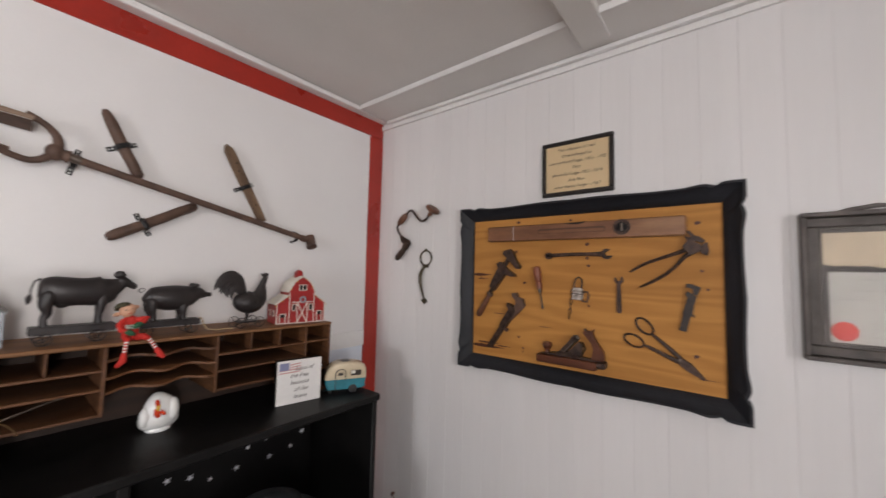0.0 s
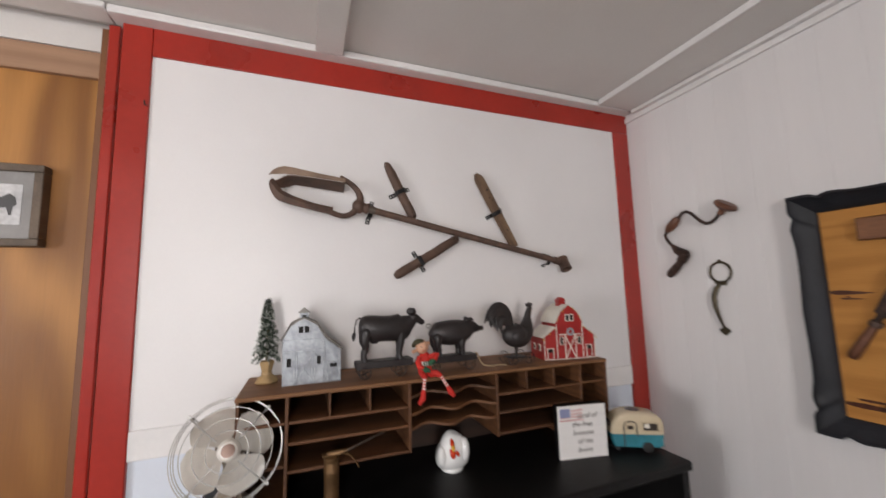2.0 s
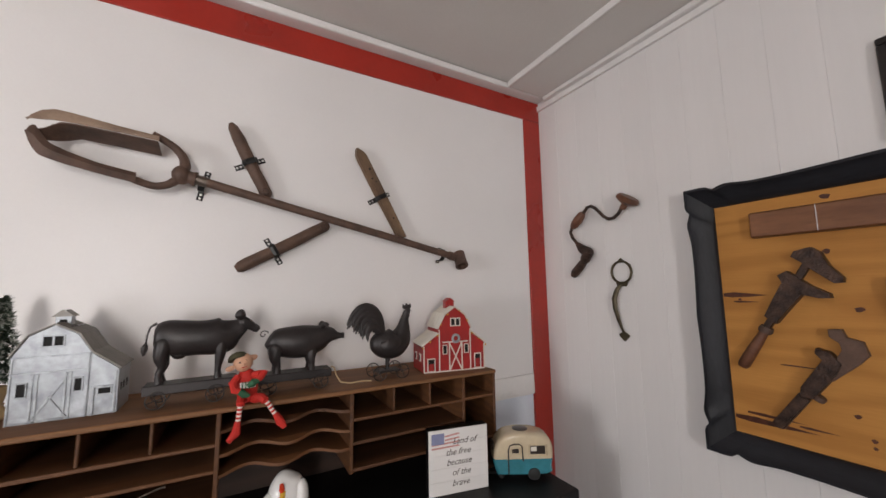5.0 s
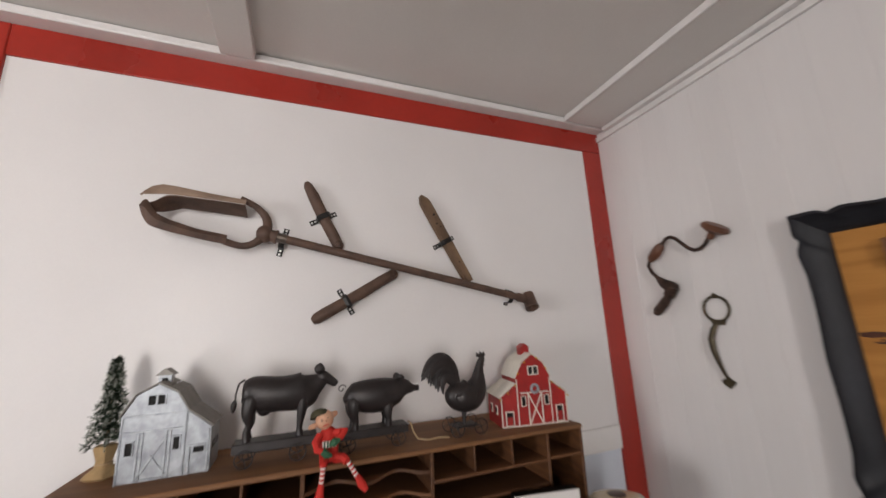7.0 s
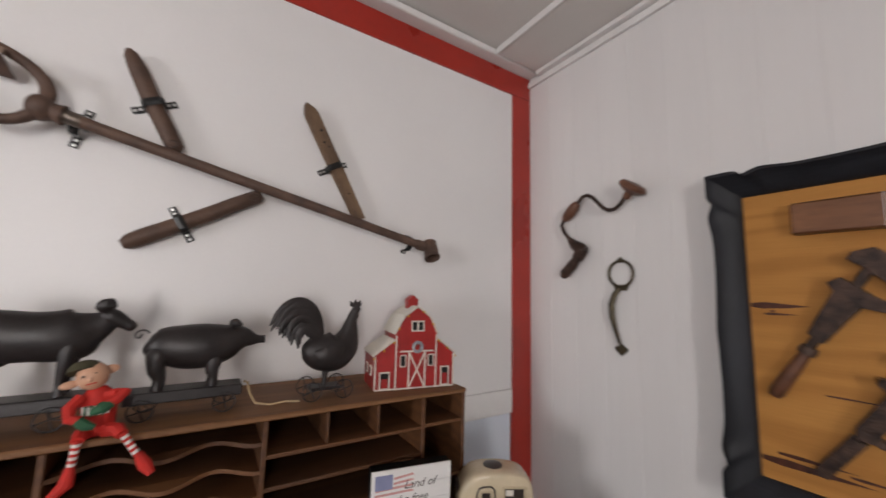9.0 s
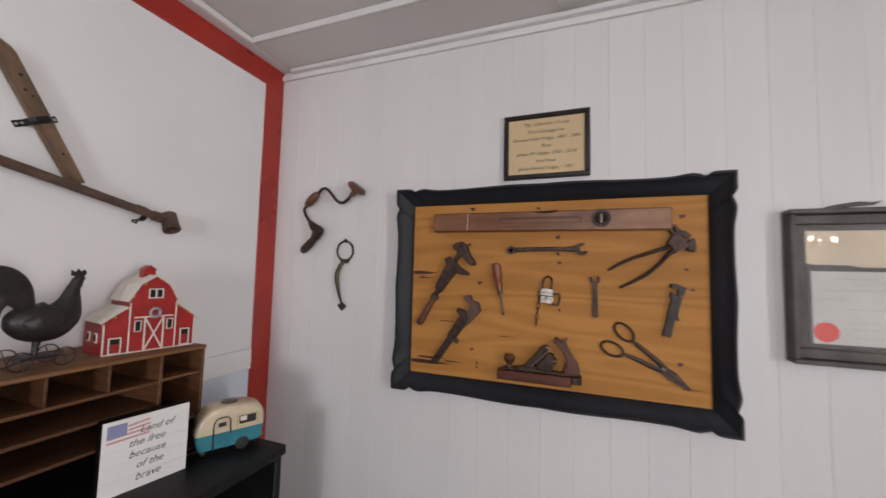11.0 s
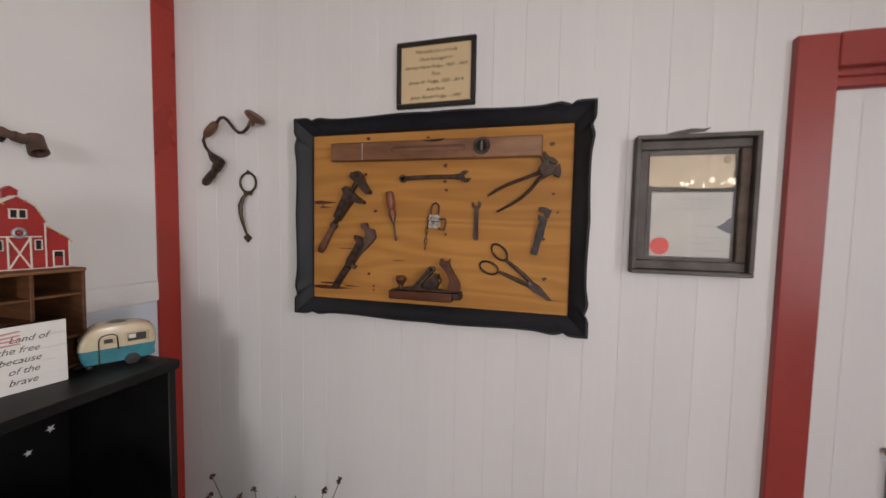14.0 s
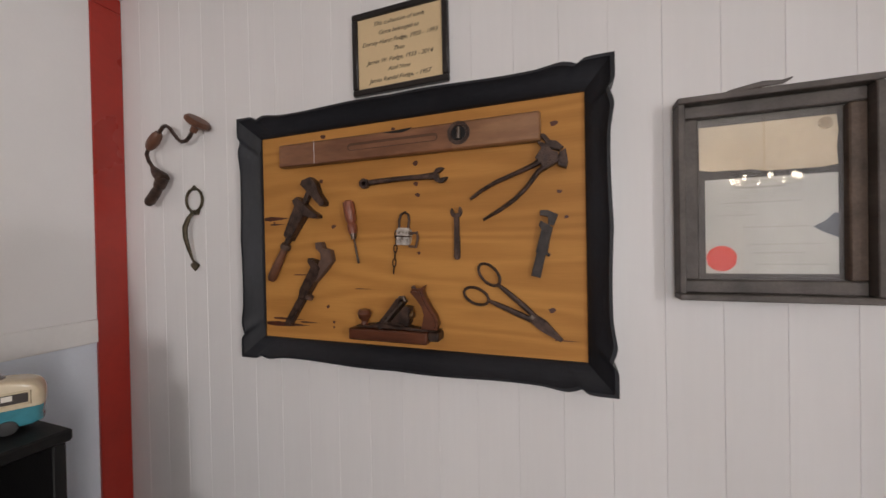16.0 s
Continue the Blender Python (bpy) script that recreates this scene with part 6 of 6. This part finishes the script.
sign = thing("lettered_sign", pose(-1.248, 0.770, DTOP, 0, 0, -11), "white box sign with dark lettering and a faded flag", "sign")
SW, SH = 0.172, 0.167
part("box_body", box(bmesh.new(), (-0.028, -SW / 2, 0), (-0.0005, SW / 2, SH), 0.001), "desk_black", sign, "black sides of the sign box")
for k in range(5):
    part("slat", box(bmesh.new(), (-0.0004, -SW / 2, SH / 5 * k + 0.00015), (0.003, SW / 2, SH / 5 * (k + 1) - 0.00015), 0.0003), "sign_white", sign, "white painted slat")
FACE = Matrix(((0, 0, 1, 0.0032), (1, 0, 0, 0), (0, 1, 0, 0), (0, 0, 0, 1)))
for s, y, z in (("Land of", 0.016, 0.133), ("the free", -0.002, 0.106), ("because", 0.0, 0.080), ("of the", 0.006, 0.053), ("brave", 0.004, 0.026)):
    lettering("lettering", s, 0.0228, "ink", sign, FACE @ pose(y, z, 0), 0.35)
part("flag_print", box(bmesh.new(), (0.003, -0.078, 0.130), (0.0034, -0.042, 0.158)), "flag_blue", sign, "faded blue flag corner")
for k in range(4):
    part("flag_stripe", prism(bmesh.new(), [(-0.078 if k > 1 else -0.040, 0.118 + 0.0095 * (3 - k)), (0.004, 0.120 + 0.0105 * (3 - k)), (0.0, 0.124 + 0.0105 * (3 - k)), (-0.078 if k > 1 else -0.040, 0.1225 + 0.0095 * (3 - k))], 0.0030, 0.00335, YZ), "flag_pink", sign, smooth=False)

# ceramic camper: its long side along x, the door side towards -y
camper = thing("ceramic_camper", pose(-1.237, 0.980, DTOP, 0, 0, math.degrees(math.atan2(0.88, 0.476))) @ Matrix.Diagonal((0.96, 0.96, 0.89, 1)), "cream and teal glazed ceramic camper trailer", "ornament")
CL, CWd = 0.092, 0.044


def camper_outline(z0, z1):
    out = eased([(-0.080, 0.016), (0.074, 0.016), (0.088, 0.042), (0.093, 0.080), (0.089, 0.112), (0.072, 0.133), (0.03, 0.143), (-0.02, 0.144), (-0.055, 0.136), (-0.079, 0.112), (-0.092, 0.078), (-0.090, 0.044), (-0.080, 0.0161)], 3)[:-1]
    lim = []
    n = len(out)
    for i in range(n):
        a, b = out[i], out[(i + 1) % n]
        if z0 <= a[1] <= z1:
            lim.append(a)
        for zz in (z0, z1):
            if (a[1] - zz) * (b[1] - zz) < 0:
                t = (zz - a[1]) / (b[1] - a[1])
                lim.append((a[0] + (b[0] - a[0]) * t, zz))
    return lim


def camper_shell(z0, z1):
    pts = camper_outline(z0, z1)
    cx = sum(p[0] for p in pts) / len(pts)
    cy = sum(p[1] for p in pts) / len(pts)
    pts.sort(key=lambda p: math.atan2((p[1] - cy) * 2, p[0] - cx))
    bm = bmesh.new()
    rings = []
    for y, k in ((-1, 0.84), (-0.985, 0.90), (-0.92, 0.95), (-0.75, 0.985), (-0.4, 1.0), (0.4, 1.0), (0.75, 0.985), (0.92, 0.95), (0.985, 0.90), (1, 0.84)):
        rings.append([bm.verts.new((x * k, CWd * y, SPLIT + (z - SPLIT) * k)) for x, z in pts])
    n = len(pts)
    for p, q in zip(rings, rings[1:]):
        for m in range(n):
            bm.faces.new((p[m], p[(m + 1) % n], q[(m + 1) % n], q[m]))
    bm.faces.new(rings[0])
    bm.faces.new(rings[-1][::-1])
    return bm


SPLIT = 0.066
part("upper_body", camper_shell(SPLIT, 0.146), "camper_cream", camper, "cream upper half")
part("lower_body", camper_shell(0.014, SPLIT - 0.0004), "camper_teal", camper, "teal lower half")


def cframe(pts, r, name, material="camper_line"):
    part(name, rod(bmesh.new(), [(x, -CWd - 0.0004, z) for x, z in pts], r, 6), material, camper)


cframe([(-0.046, 0.020), (-0.046, 0.095), (-0.040, 0.108), (-0.028, 0.112), (-0.012, 0.112), (-0.004, 0.104), (-0.002, 0.060)], 0.0022, "door_outline")
part("door_window", box(bmesh.new(), (-0.034, -CWd - 0.0012, 0.084), (-0.014, -CWd + 0.002, 0.097), 0.001), "camper_line", camper, "dark door window")
part("side_window", box(bmesh.new(), (0.020, -CWd - 0.0012, 0.080), (0.066, -CWd + 0.002, 0.106), 0.003), "camper_line", camper, "dark side window")
cframe([(0.016, 0.076), (0.016, 0.110), (0.070, 0.110), (0.070, 0.076), (0.016, 0.076)], 0.0022, "window_frame", "camper_cream")
part("front_window", box(bmesh.new(), (-0.0905, -0.024, 0.084), (-0.0845, 0.020, 0.108), 0.002, pose(0, 0, 0, 0, 0, 0)), "camper_line", camper)
cframe([(-0.037, 0.081), (-0.037, 0.100), (-0.011, 0.100), (-0.011, 0.081), (-0.037, 0.081)], 0.0016, "door_window_frame", "camper_cream")
part("curtain", box(bmesh.new(), (0.022, -CWd - 0.0017, 0.090), (0.040, -CWd - 0.0010, 0.104), 0.0003), "barn_white", camper, "pale curtain behind the side window")
part("roof_hatch", lathe(bmesh.new(), [(0.024, 0.138), (0.024, 0.1448), (0.022, 0.1455), (0.0, 0.1455)], 20), "camper_line", camper, "dark roof hatch")
for y in (-CWd + 0.004, CWd - 0.004):
    wh = part("wheel", lathe(bmesh.new(), [(0.008, -0.008), (0.018, -0.007), (0.020, 0.0), (0.018, 0.007), (0.008, 0.008)], 20, pose(0.030, y, 0.020, 90)), "rubber", camper, "black glazed wheel")
part("hitch", rod(bmesh.new(), [(-0.07, -0.02, 0.020), (-0.085, -0.012, 0.012), (-0.098, 0, 0.006)], 0.005, 8), "rubber", camper)
part("jockey_wheel", ball(bmesh.new(), (-0.066, -0.026, 0.010), 0.010, 10, 8), "rubber", camper)

# oil can
oil = thing("oil_can", pose(-1.266, -0.026, DTOP) @ Matrix.Scale(0.985, 4), "aged brass pump oil can with a long thin spout", "oil can")
part("body", lathe(bmesh.new(), [(0.0235, 0), (0.0235, 0.004), (0.021, 0.007), (0.0195, 0.012), (0.0195, 0.100), (0.0205, 0.104), (0.0195, 0.108), (0.0185, 0.128), (0.020, 0.130), (0.020, 0.140), (0.014, 0.143), (0, 0.144)], 24), "brass", oil)
part("head", rod(bmesh.new(), [(0, -0.012, 0.146), (0.004, 0.01, 0.148), (0.008, 0.04, 0.152)], [0.006, 0.008, 0.005], 8), "brass", oil)
part("spout", rod(bmesh.new(), [(0.008, 0.036, 0.151), (0.004, 0.07, 0.160), (-0.004, 0.11, 0.170), (-0.010, 0.132, 0.174), (-0.012, 0.142, 0.174)], [0.0032, 0.0026, 0.0022, 0.0024, 0.0030], 8), "steel", oil, "long thin spout")
part("lever", rod(bmesh.new(), [(0.010, 0.026, 0.150), (0.020, 0.045, 0.145), (0.028, 0.058, 0.132), (0.034, 0.066, 0.116)], [0.004, 0.004, 0.0035, 0.003], 8, 0.5), "brass", oil)
part("thumb_plate", box(bmesh.new(), (-0.010, -0.024, 0.143), (0.010, -0.006, 0.148), 0.001), "brass", oil)

# desk fan
FAN = Vector((-1.306, -0.268, DTOP))
fan = thing("desk_fan", pose(*FAN, 0, 0, 4) @ Matrix.Scale(0.94, 4), "vintage cream desk fan with a bright wire guard", "fan")
base_pts = [(-0.085, -0.062), (0.095, -0.066), (0.102, -0.058), (0.102, 0.058), (0.095, 0.066), (-0.085, 0.062), (-0.092, 0.05), (-0.092, -0.05)]
part("base_foot", prism(bmesh.new(), base_pts, 0.0, 0.024, None, 0.004), "enamel_base", fan, "taupe enamel foot")
bm = bmesh.new()
rows = []
for z, x0, x1, w in ((0.024, -0.085, 0.094, 0.060), (0.036, -0.078, 0.060, 0.052), (0.052, -0.066, 0.010, 0.040), (0.085, -0.056, -0.018, 0.020), (0.150, -0.050, -0.022, 0.015)):
    rows.append([bm.verts.new(p) for p in ((x0, -w, z), (x1, -w, z), (x1, w, z), (x0, w, z))])
for a, b in zip(rows, rows[1:]):
    for j in range(4):
        bm.faces.new((a[j], a[(j + 1) % 4], b[(j + 1) % 4], b[j]))
bm.faces.new(rows[0])
bm.faces.new(rows[-1])
bmesh.ops.bevel(bm, geom=[x for x in bm.edges if abs(x.verts[0].co.z - x.verts[1].co.z) > 0.005], offset=0.007, segments=2, affect="EDGES")
part("pedestal", bm, "enamel_base", fan, "sloping taupe pedestal")
HEAD = pose(-0.005, 0, 0.190) @ pose(0, 0, 0, 0, 90 - 17, 0)                     # z of the head points out of the fan
part("motor", lathe(bmesh.new(), [(0, -0.10), (0.022, -0.098), (0.036, -0.08), (0.040, -0.05), (0.036, -0.02), (0.02, -0.012), (0, -0.012)], 20, HEAD), "enamel_base", fan)
blades = part("rotor", lathe(bmesh.new(), [(0.0, 0.034), (0.020, 0.032), (0.027, 0.024), (0.029, 0.0), (0.0, 0.0)], 22, HEAD), "enamel", fan, "cream hub")
part("hub_badge", lathe(bmesh.new(), [(0.0165, 0.0335), (0.0160, 0.0365), (0, 0.0375)], 20, HEAD), "copper", blades, "round brown hub badge")
for k in range(4):
    bm = bmesh.new()
    rows = []
    for i in range(9):
        r = 0.024 + 0.084 * i / 8
        halfw = math.radians(33 + 13 * math.sin(math.pi * i / 8 * 0.9)) * (1.0 if i < 7 else (0.86 if i == 7 else 0.62))
        row = []
        for j in range(9):
            a = halfw * (j / 4 - 1)
            row.append(bm.verts.new((r * math.cos(a), r * math.sin(a), 0.014 + 0.020 * (j / 4 - 1) * (0.4 + 0.6 * i / 8))))
        rows.append(row)
    for a, b in zip(rows, rows[1:]):
        for j in range(8):
            bm.faces.new((a[j], a[j + 1], b[j + 1], b[j]))
    bmesh.ops.solidify(bm, geom=list(bm.faces), thickness=0.0012)
    part("blade", bm, "enamel", blades, "cream enamel blade", m=HEAD @ pose(0, 0, 0, 0, 0, 90 * k + 28))
for r, z in ((0.128, 0.0), (0.129, 0.022), (0.104, 0.046), (0.076, 0.052), (0.048, 0.056), (0.127, -0.022)):
    part("guard_ring", rod(bmesh.new(), [HEAD @ Vector((r * math.cos(a), r * math.sin(a), z)) for a in (2 * math.pi * q / 56 for q in range(56))], 0.0013, 6, 1, True), "chrome", fan)
for k in range(4):
    a = radians(45 + 90 * k)
    pr = [(0.036, 0.056), (0.048, 0.056), (0.076, 0.052), (0.104, 0.046), (0.122, 0.034), (0.129, 0.022), (0.128, 0.0), (0.127, -0.022), (0.10, -0.035), (0.035, -0.045)]
    part("guard_arm", rod(bmesh.new(), [HEAD @ Vector((r * math.cos(a), r * math.sin(a), z)) for r, z in pr], 0.0018, 6), "chrome", fan)
    part("guard_clip", box(bmesh.new(), (-0.008, -0.004, -0.003), (0.010, 0.004, 0.003), 0.001, HEAD @ pose(0.126 * math.cos(a), 0.126 * math.sin(a), 0.024, 0, 0, math.degrees(a))), "chrome", fan)

# milk can standing in the open bay of the desk
can = thing("milk_can", pose(-1.08, 0.585, 0), "dark grey metal can with a domed lid by the desk", "metal can")
part("body", lathe(bmesh.new(), [(0.19, 0.0), (0.20, 0.01), (0.205, 0.40), (0.205, 0.80), (0.209, 0.812), (0.205, 0.825), (0.19, 0.845), (0.10, 0.885), (0.0, 0.89)], 40), "can_metal", can)
part("lid", lathe(bmesh.new(), [(0.098, 0.880), (0.108, 0.886), (0.108, 0.906), (0.100, 0.918), (0.062, 0.930), (0.052, 0.940), (0.0, 0.950)], 32), "can_metal", can, "round lid with a raised middle")
for s in (-1, 1):
    part("handle", rod(bmesh.new(), [(0.0, 0.203 * s, 0.66), (0, 0.238 * s, 0.67), (0, 0.243 * s, 0.72), (0, 0.235 * s, 0.77), (0, 0.203 * s, 0.78)], 0.007, 8), "can_metal", can)

# ---- picture on the plywood ----
pic = thing("framed_photo", Matrix(((0, 0, 1, WX - 0.0895), (1, 0, 0, -0.929), (0, 1, 0, 1.996), (0, 0, 0, 1))), "small dark photograph in a barnwood frame on plywood", "picture")
FW, FH = 0.20, 0.244
for a, b, c, d in ((-FW / 2, FH / 2 - 0.022, FW / 2, FH / 2), (-FW / 2, -FH / 2, FW / 2, -FH / 2 + 0.022), (-FW / 2, -FH / 2 + 0.0225, -FW / 2 + 0.022, FH / 2 - 0.0225), (FW / 2 - 0.022, -FH / 2 + 0.0225, FW / 2, FH / 2 - 0.0225)):
    part("frame_bar", box(bmesh.new(), (a, b, 0), (c, d, 0.038), 0.002), "pic_frame", pic)
part("mount", box(bmesh.new(), (-FW / 2 + 0.018, -FH / 2 + 0.018, 0.002), (FW / 2 - 0.018, FH / 2 - 0.018, 0.024)), "mount_grey", pic)
part("photo", box(bmesh.new(), (-0.050, -0.058, 0.024), (0.050, 0.062, 0.0255)), "photo", pic, "pale grey photograph of a dark animal", False)
part("photo_shape", prism(bmesh.new(), [(-0.03, -0.012), (-0.034, 0.014), (-0.02, 0.026), (0.005, 0.022), (0.022, 0.034), (0.036, 0.024), (0.040, 0.002), (0.032, -0.006), (0.030, -0.030), (0.024, -0.030), (0.018, -0.008), (-0.012, -0.010), (-0.016, -0.032), (-0.022, -0.032)], 0.0255, 0.0260), "photo_dark", pic, smooth=False)

# ---- cloth flag on the door ----
flag = thing("cloth_flag", on_north(1.128, 1.026, -0.004), "small woven flag hanging from a dowel on the door", "flag")
FWd = 0.19


def hung(bm):
    """Slopes a piece with the dowel, its sides kept upright."""
    for v in bm.verts:
        v.co.y += 0.21 * v.co.x
    return bm


part("dowel", hung(rod(bmesh.new(), [(-FWd - 0.004, 0, 0.014), (FWd + 0.004, 0, 0.014)], 0.0075, 10)), "dowel", flag, "light wooden dowel")
part("cord", hung(rod(bmesh.new(), [(-FWd + 0.012, 0.0, 0.018), (-0.10, 0.042, 0.022), (0.020, 0.080, 0.045), (0.10, 0.050, 0.022), (FWd - 0.012, 0.0, 0.018)], 0.002, 6)), "cord", flag)


def cloth(x0, x1, y0, y1, off):
    bm = bmesh.new()
    nx, ny = 14, 4
    g = [[bm.verts.new((x0 + (x1 - x0) * i / nx, y0 + (y1 - y0) * j / ny, off + 0.003 * math.sin(30 * (x0 + (x1 - x0) * i / nx)))) for i in range(nx + 1)] for j in range(ny + 1)]
    for j in range(ny):
        for i in range(nx):
            bm.faces.new((g[j][i], g[j][i + 1], g[j + 1][i + 1], g[j + 1][i]))
    bmesh.ops.solidify(bm, geom=list(bm.faces), thickness=0.003)
    return bm


part("canton", hung(cloth(-FWd + 0.012, -0.005, -0.205, -0.003, 0.010)), "cloth_blue", flag, "blue corner with white stitched stars")
for k in range(13):
    y1 = -0.003 - 0.0292 * k
    x0 = -0.0045 if k < 7 else -FWd + 0.012
    part("stripe", hung(cloth(x0, FWd - 0.012, y1 - 0.0288, y1, 0.0105)), "cloth_white" if k % 2 else "cloth_red", flag)
for j in range(9):
    for i in range(6 if j % 2 == 0 else 5):
        part("stitched_star", hung(box(bmesh.new(), (-0.0055, -0.0016, 0.0), (0.0055, 0.0016, 0.0018), 0.0008, pose(-FWd + 0.028 + 0.0262 * i + (0.013 if j % 2 else 0), -0.018 - 0.0212 * j, 0.0135, 0, 0, 35))), "cloth_white", flag)

# ---- dried flowers in a floor basket ----
dry = thing("dried_flower_basket", pose(-0.86, 1.22, 0), "basket of dried brown flowers on the floor by the wall", "dried flowers")
part("basket", lathe(bmesh.new(), [(0.10, 0), (0.12, 0.05), (0.135, 0.16), (0.14, 0.26), (0.132, 0.26), (0.12, 0.1), (0.0, 0.06)], 24), "basket", dry)
rng = random.Random(11)
heads = [(-0.37, 0.07, 0.58), (-0.33, 0.02, 0.55), (-0.20, 0.03, 0.565), (-0.16, 0.06, 0.58), (-0.12, 0.0, 0.56), (-0.04, 0.04, 0.575), (0.10, 0.05, 0.565), (0.22, 0.03, 0.715), (0.14, 0.06, 0.64), (0.20, 0.0, 0.60), (0.26, 0.05, 0.58), (-0.02, -0.03, 0.55), (0.05, -0.05, 0.52), (-0.25, -0.03, 0.53)]
for hx, hy, hz in heads:
    part("stem", rod(bmesh.new(), [(hx * 0.12, hy * 0.2, 0.07), (hx * 0.5, hy * 0.6, hz * 0.6), (hx, hy, hz)], 0.0016, 5), "stem", dry)
    bm = bmesh.new()
    for q in range(16):
        a, b = rng.random() * 6.28, rng.uniform(-0.6, 1.2)
        d = Vector((math.cos(a) * math.cos(b), math.sin(a) * math.cos(b), math.sin(b))) * rng.uniform(0.010, 0.017)
        s = d.cross(Vector((0.3, 0.5, 1))).normalized() * 0.005
        c = Vector((hx, hy, hz))
        bm.faces.new([bm.verts.new(p) for p in (c - s * 0.3, c + d * 0.6 - s, c + d, c + d * 0.6 + s)])
    part("flower_head", bm, "dried", dry, smooth=False)
bm = bmesh.new()
for q in range(130):
    a, r = rng.random() * 6.28, rng.uniform(0.02, 0.2)
    c = Vector((r * math.cos(a), 0.6 * r * math.sin(a), rng.uniform(0.28, 0.55)))
    d = Vector((rng.uniform(-1, 1), rng.uniform(-1, 1), rng.uniform(0, 1))).normalized() * 0.03
    s = d.cross(Vector((0, 0.2, 1))).normalized() * 0.006
    bm.faces.new([bm.verts.new(p) for p in (c, c + d * 0.5 - s, c + d, c + d * 0.5 + s)])
part("leaves", bm, "dry_leaf", dry, smooth=False)

# ---- chandelier behind the camera, mirrored in the document's glass ----
CH = Vector((1.18, -0.46, 1.955))
ch = thing("chandelier", pose(CH.x, CH.y, CEIL), "dark hanging lamp with a ring of lit bulbs", "chandelier")
part("rod", rod(bmesh.new(), [(0, 0, 0), (0, 0, CH.z - CEIL + 0.06)], 0.006, 8), "iron", ch)
part("canopy", lathe(bmesh.new(), [(0.06, 0), (0.055, -0.02), (0, -0.024)], 20), "iron", ch)
part("ring", rod(bmesh.new(), [(0.16 * math.cos(a), 0.16 * math.sin(a), CH.z - CEIL - 0.03) for a in (2 * math.pi * q / 32 for q in range(32))], 0.006, 8, 1, True), "iron", ch)
for k in range(8):
    a = 2 * math.pi * k / 8 + 0.2
    c = Vector((0.16 * math.cos(a), 0.16 * math.sin(a), CH.z - CEIL))
    part("arm", rod(bmesh.new(), [(0, 0, CH.z - CEIL + 0.05), (c.x * 0.5, c.y * 0.5, c.z - 0.01), (c.x, c.y, c.z - 0.03)], 0.004, 6), "iron", ch)
    part("bulb", ball(bmesh.new(), c, (0.013, 0.013, 0.019)), "bulb", ch, "lit warm bulb")

# ---- rest of the room ----
x0, x1, z0, z1 = SOUTH_WINDOW
for n, lo, hi in (("wall_south_left", (-1.9, SOUTH - 0.12, 0), (x0, SOUTH, CEIL)), ("wall_south_right", (x1, SOUTH - 0.12, 0), (EAST + 0.1, SOUTH, CEIL)), ("wall_south_low", (x0, SOUTH - 0.12, 0), (x1, SOUTH, z0)), ("wall_south_high", (x0, SOUTH - 0.12, z1), (x1, SOUTH, CEIL))):
    slab(n, lo, hi, "plain_wall", 0, "plain white wall with a window opening", "wall")
# unseen east wall, made thick so its reveal keeps fill off the door side
y0, y1, z0, z1 = EAST_OPENING
for n, lo, hi in (("wall_east_left", (EAST, SOUTH, 0), (EAST + 0.40, y0, CEIL)), ("wall_east_right", (EAST, y1, 0), (EAST + 0.40, NY + 0.14, CEIL)), ("wall_east_low", (EAST, y0, 0), (EAST + 0.40, y1, z0)), ("wall_east_high", (EAST, y0, z1), (EAST + 0.40, y1, CEIL))):
    slab(n, lo, hi, "grey_wall", 0, "added unseen grey wall with a deep opening for the fill lamp", "wall")

# ---- upright planks of the north wall ----
EDGES = [-1.569 + 0.1068 * i for i in range(46)]
plank_bm = box(bmesh.new(), (0.0001, 0, 0), (0.1067, 0.0195, 1.0), 0)
bmesh.ops.bevel(plank_bm, geom=[x for x in plank_bm.edges if abs(x.verts[0].co.z - x.verts[1].co.z) > 0.5 and x.verts[0].co.y < 0.001], offset=0.0009, segments=1, affect="EDGES")
plank_mesh = finish(plank_bm, "plank", "north_paint", False)
rng = random.Random(3)
for x in EDGES:
    if x > EAST - 0.11:
        continue
    spans = [(0.0, CEIL)]
    if 0.60 < x < 1.60:
        spans = [(2.10, CEIL)]
    for za, zb in spans:
        ob = new("plank", plank_mesh)
        ob.matrix_world = Matrix.Translation((x, NY + rng.uniform(0, 0.0004), za)) @ Matrix.Diagonal((1, 1, zb - za, 1))
        ob.parent = north
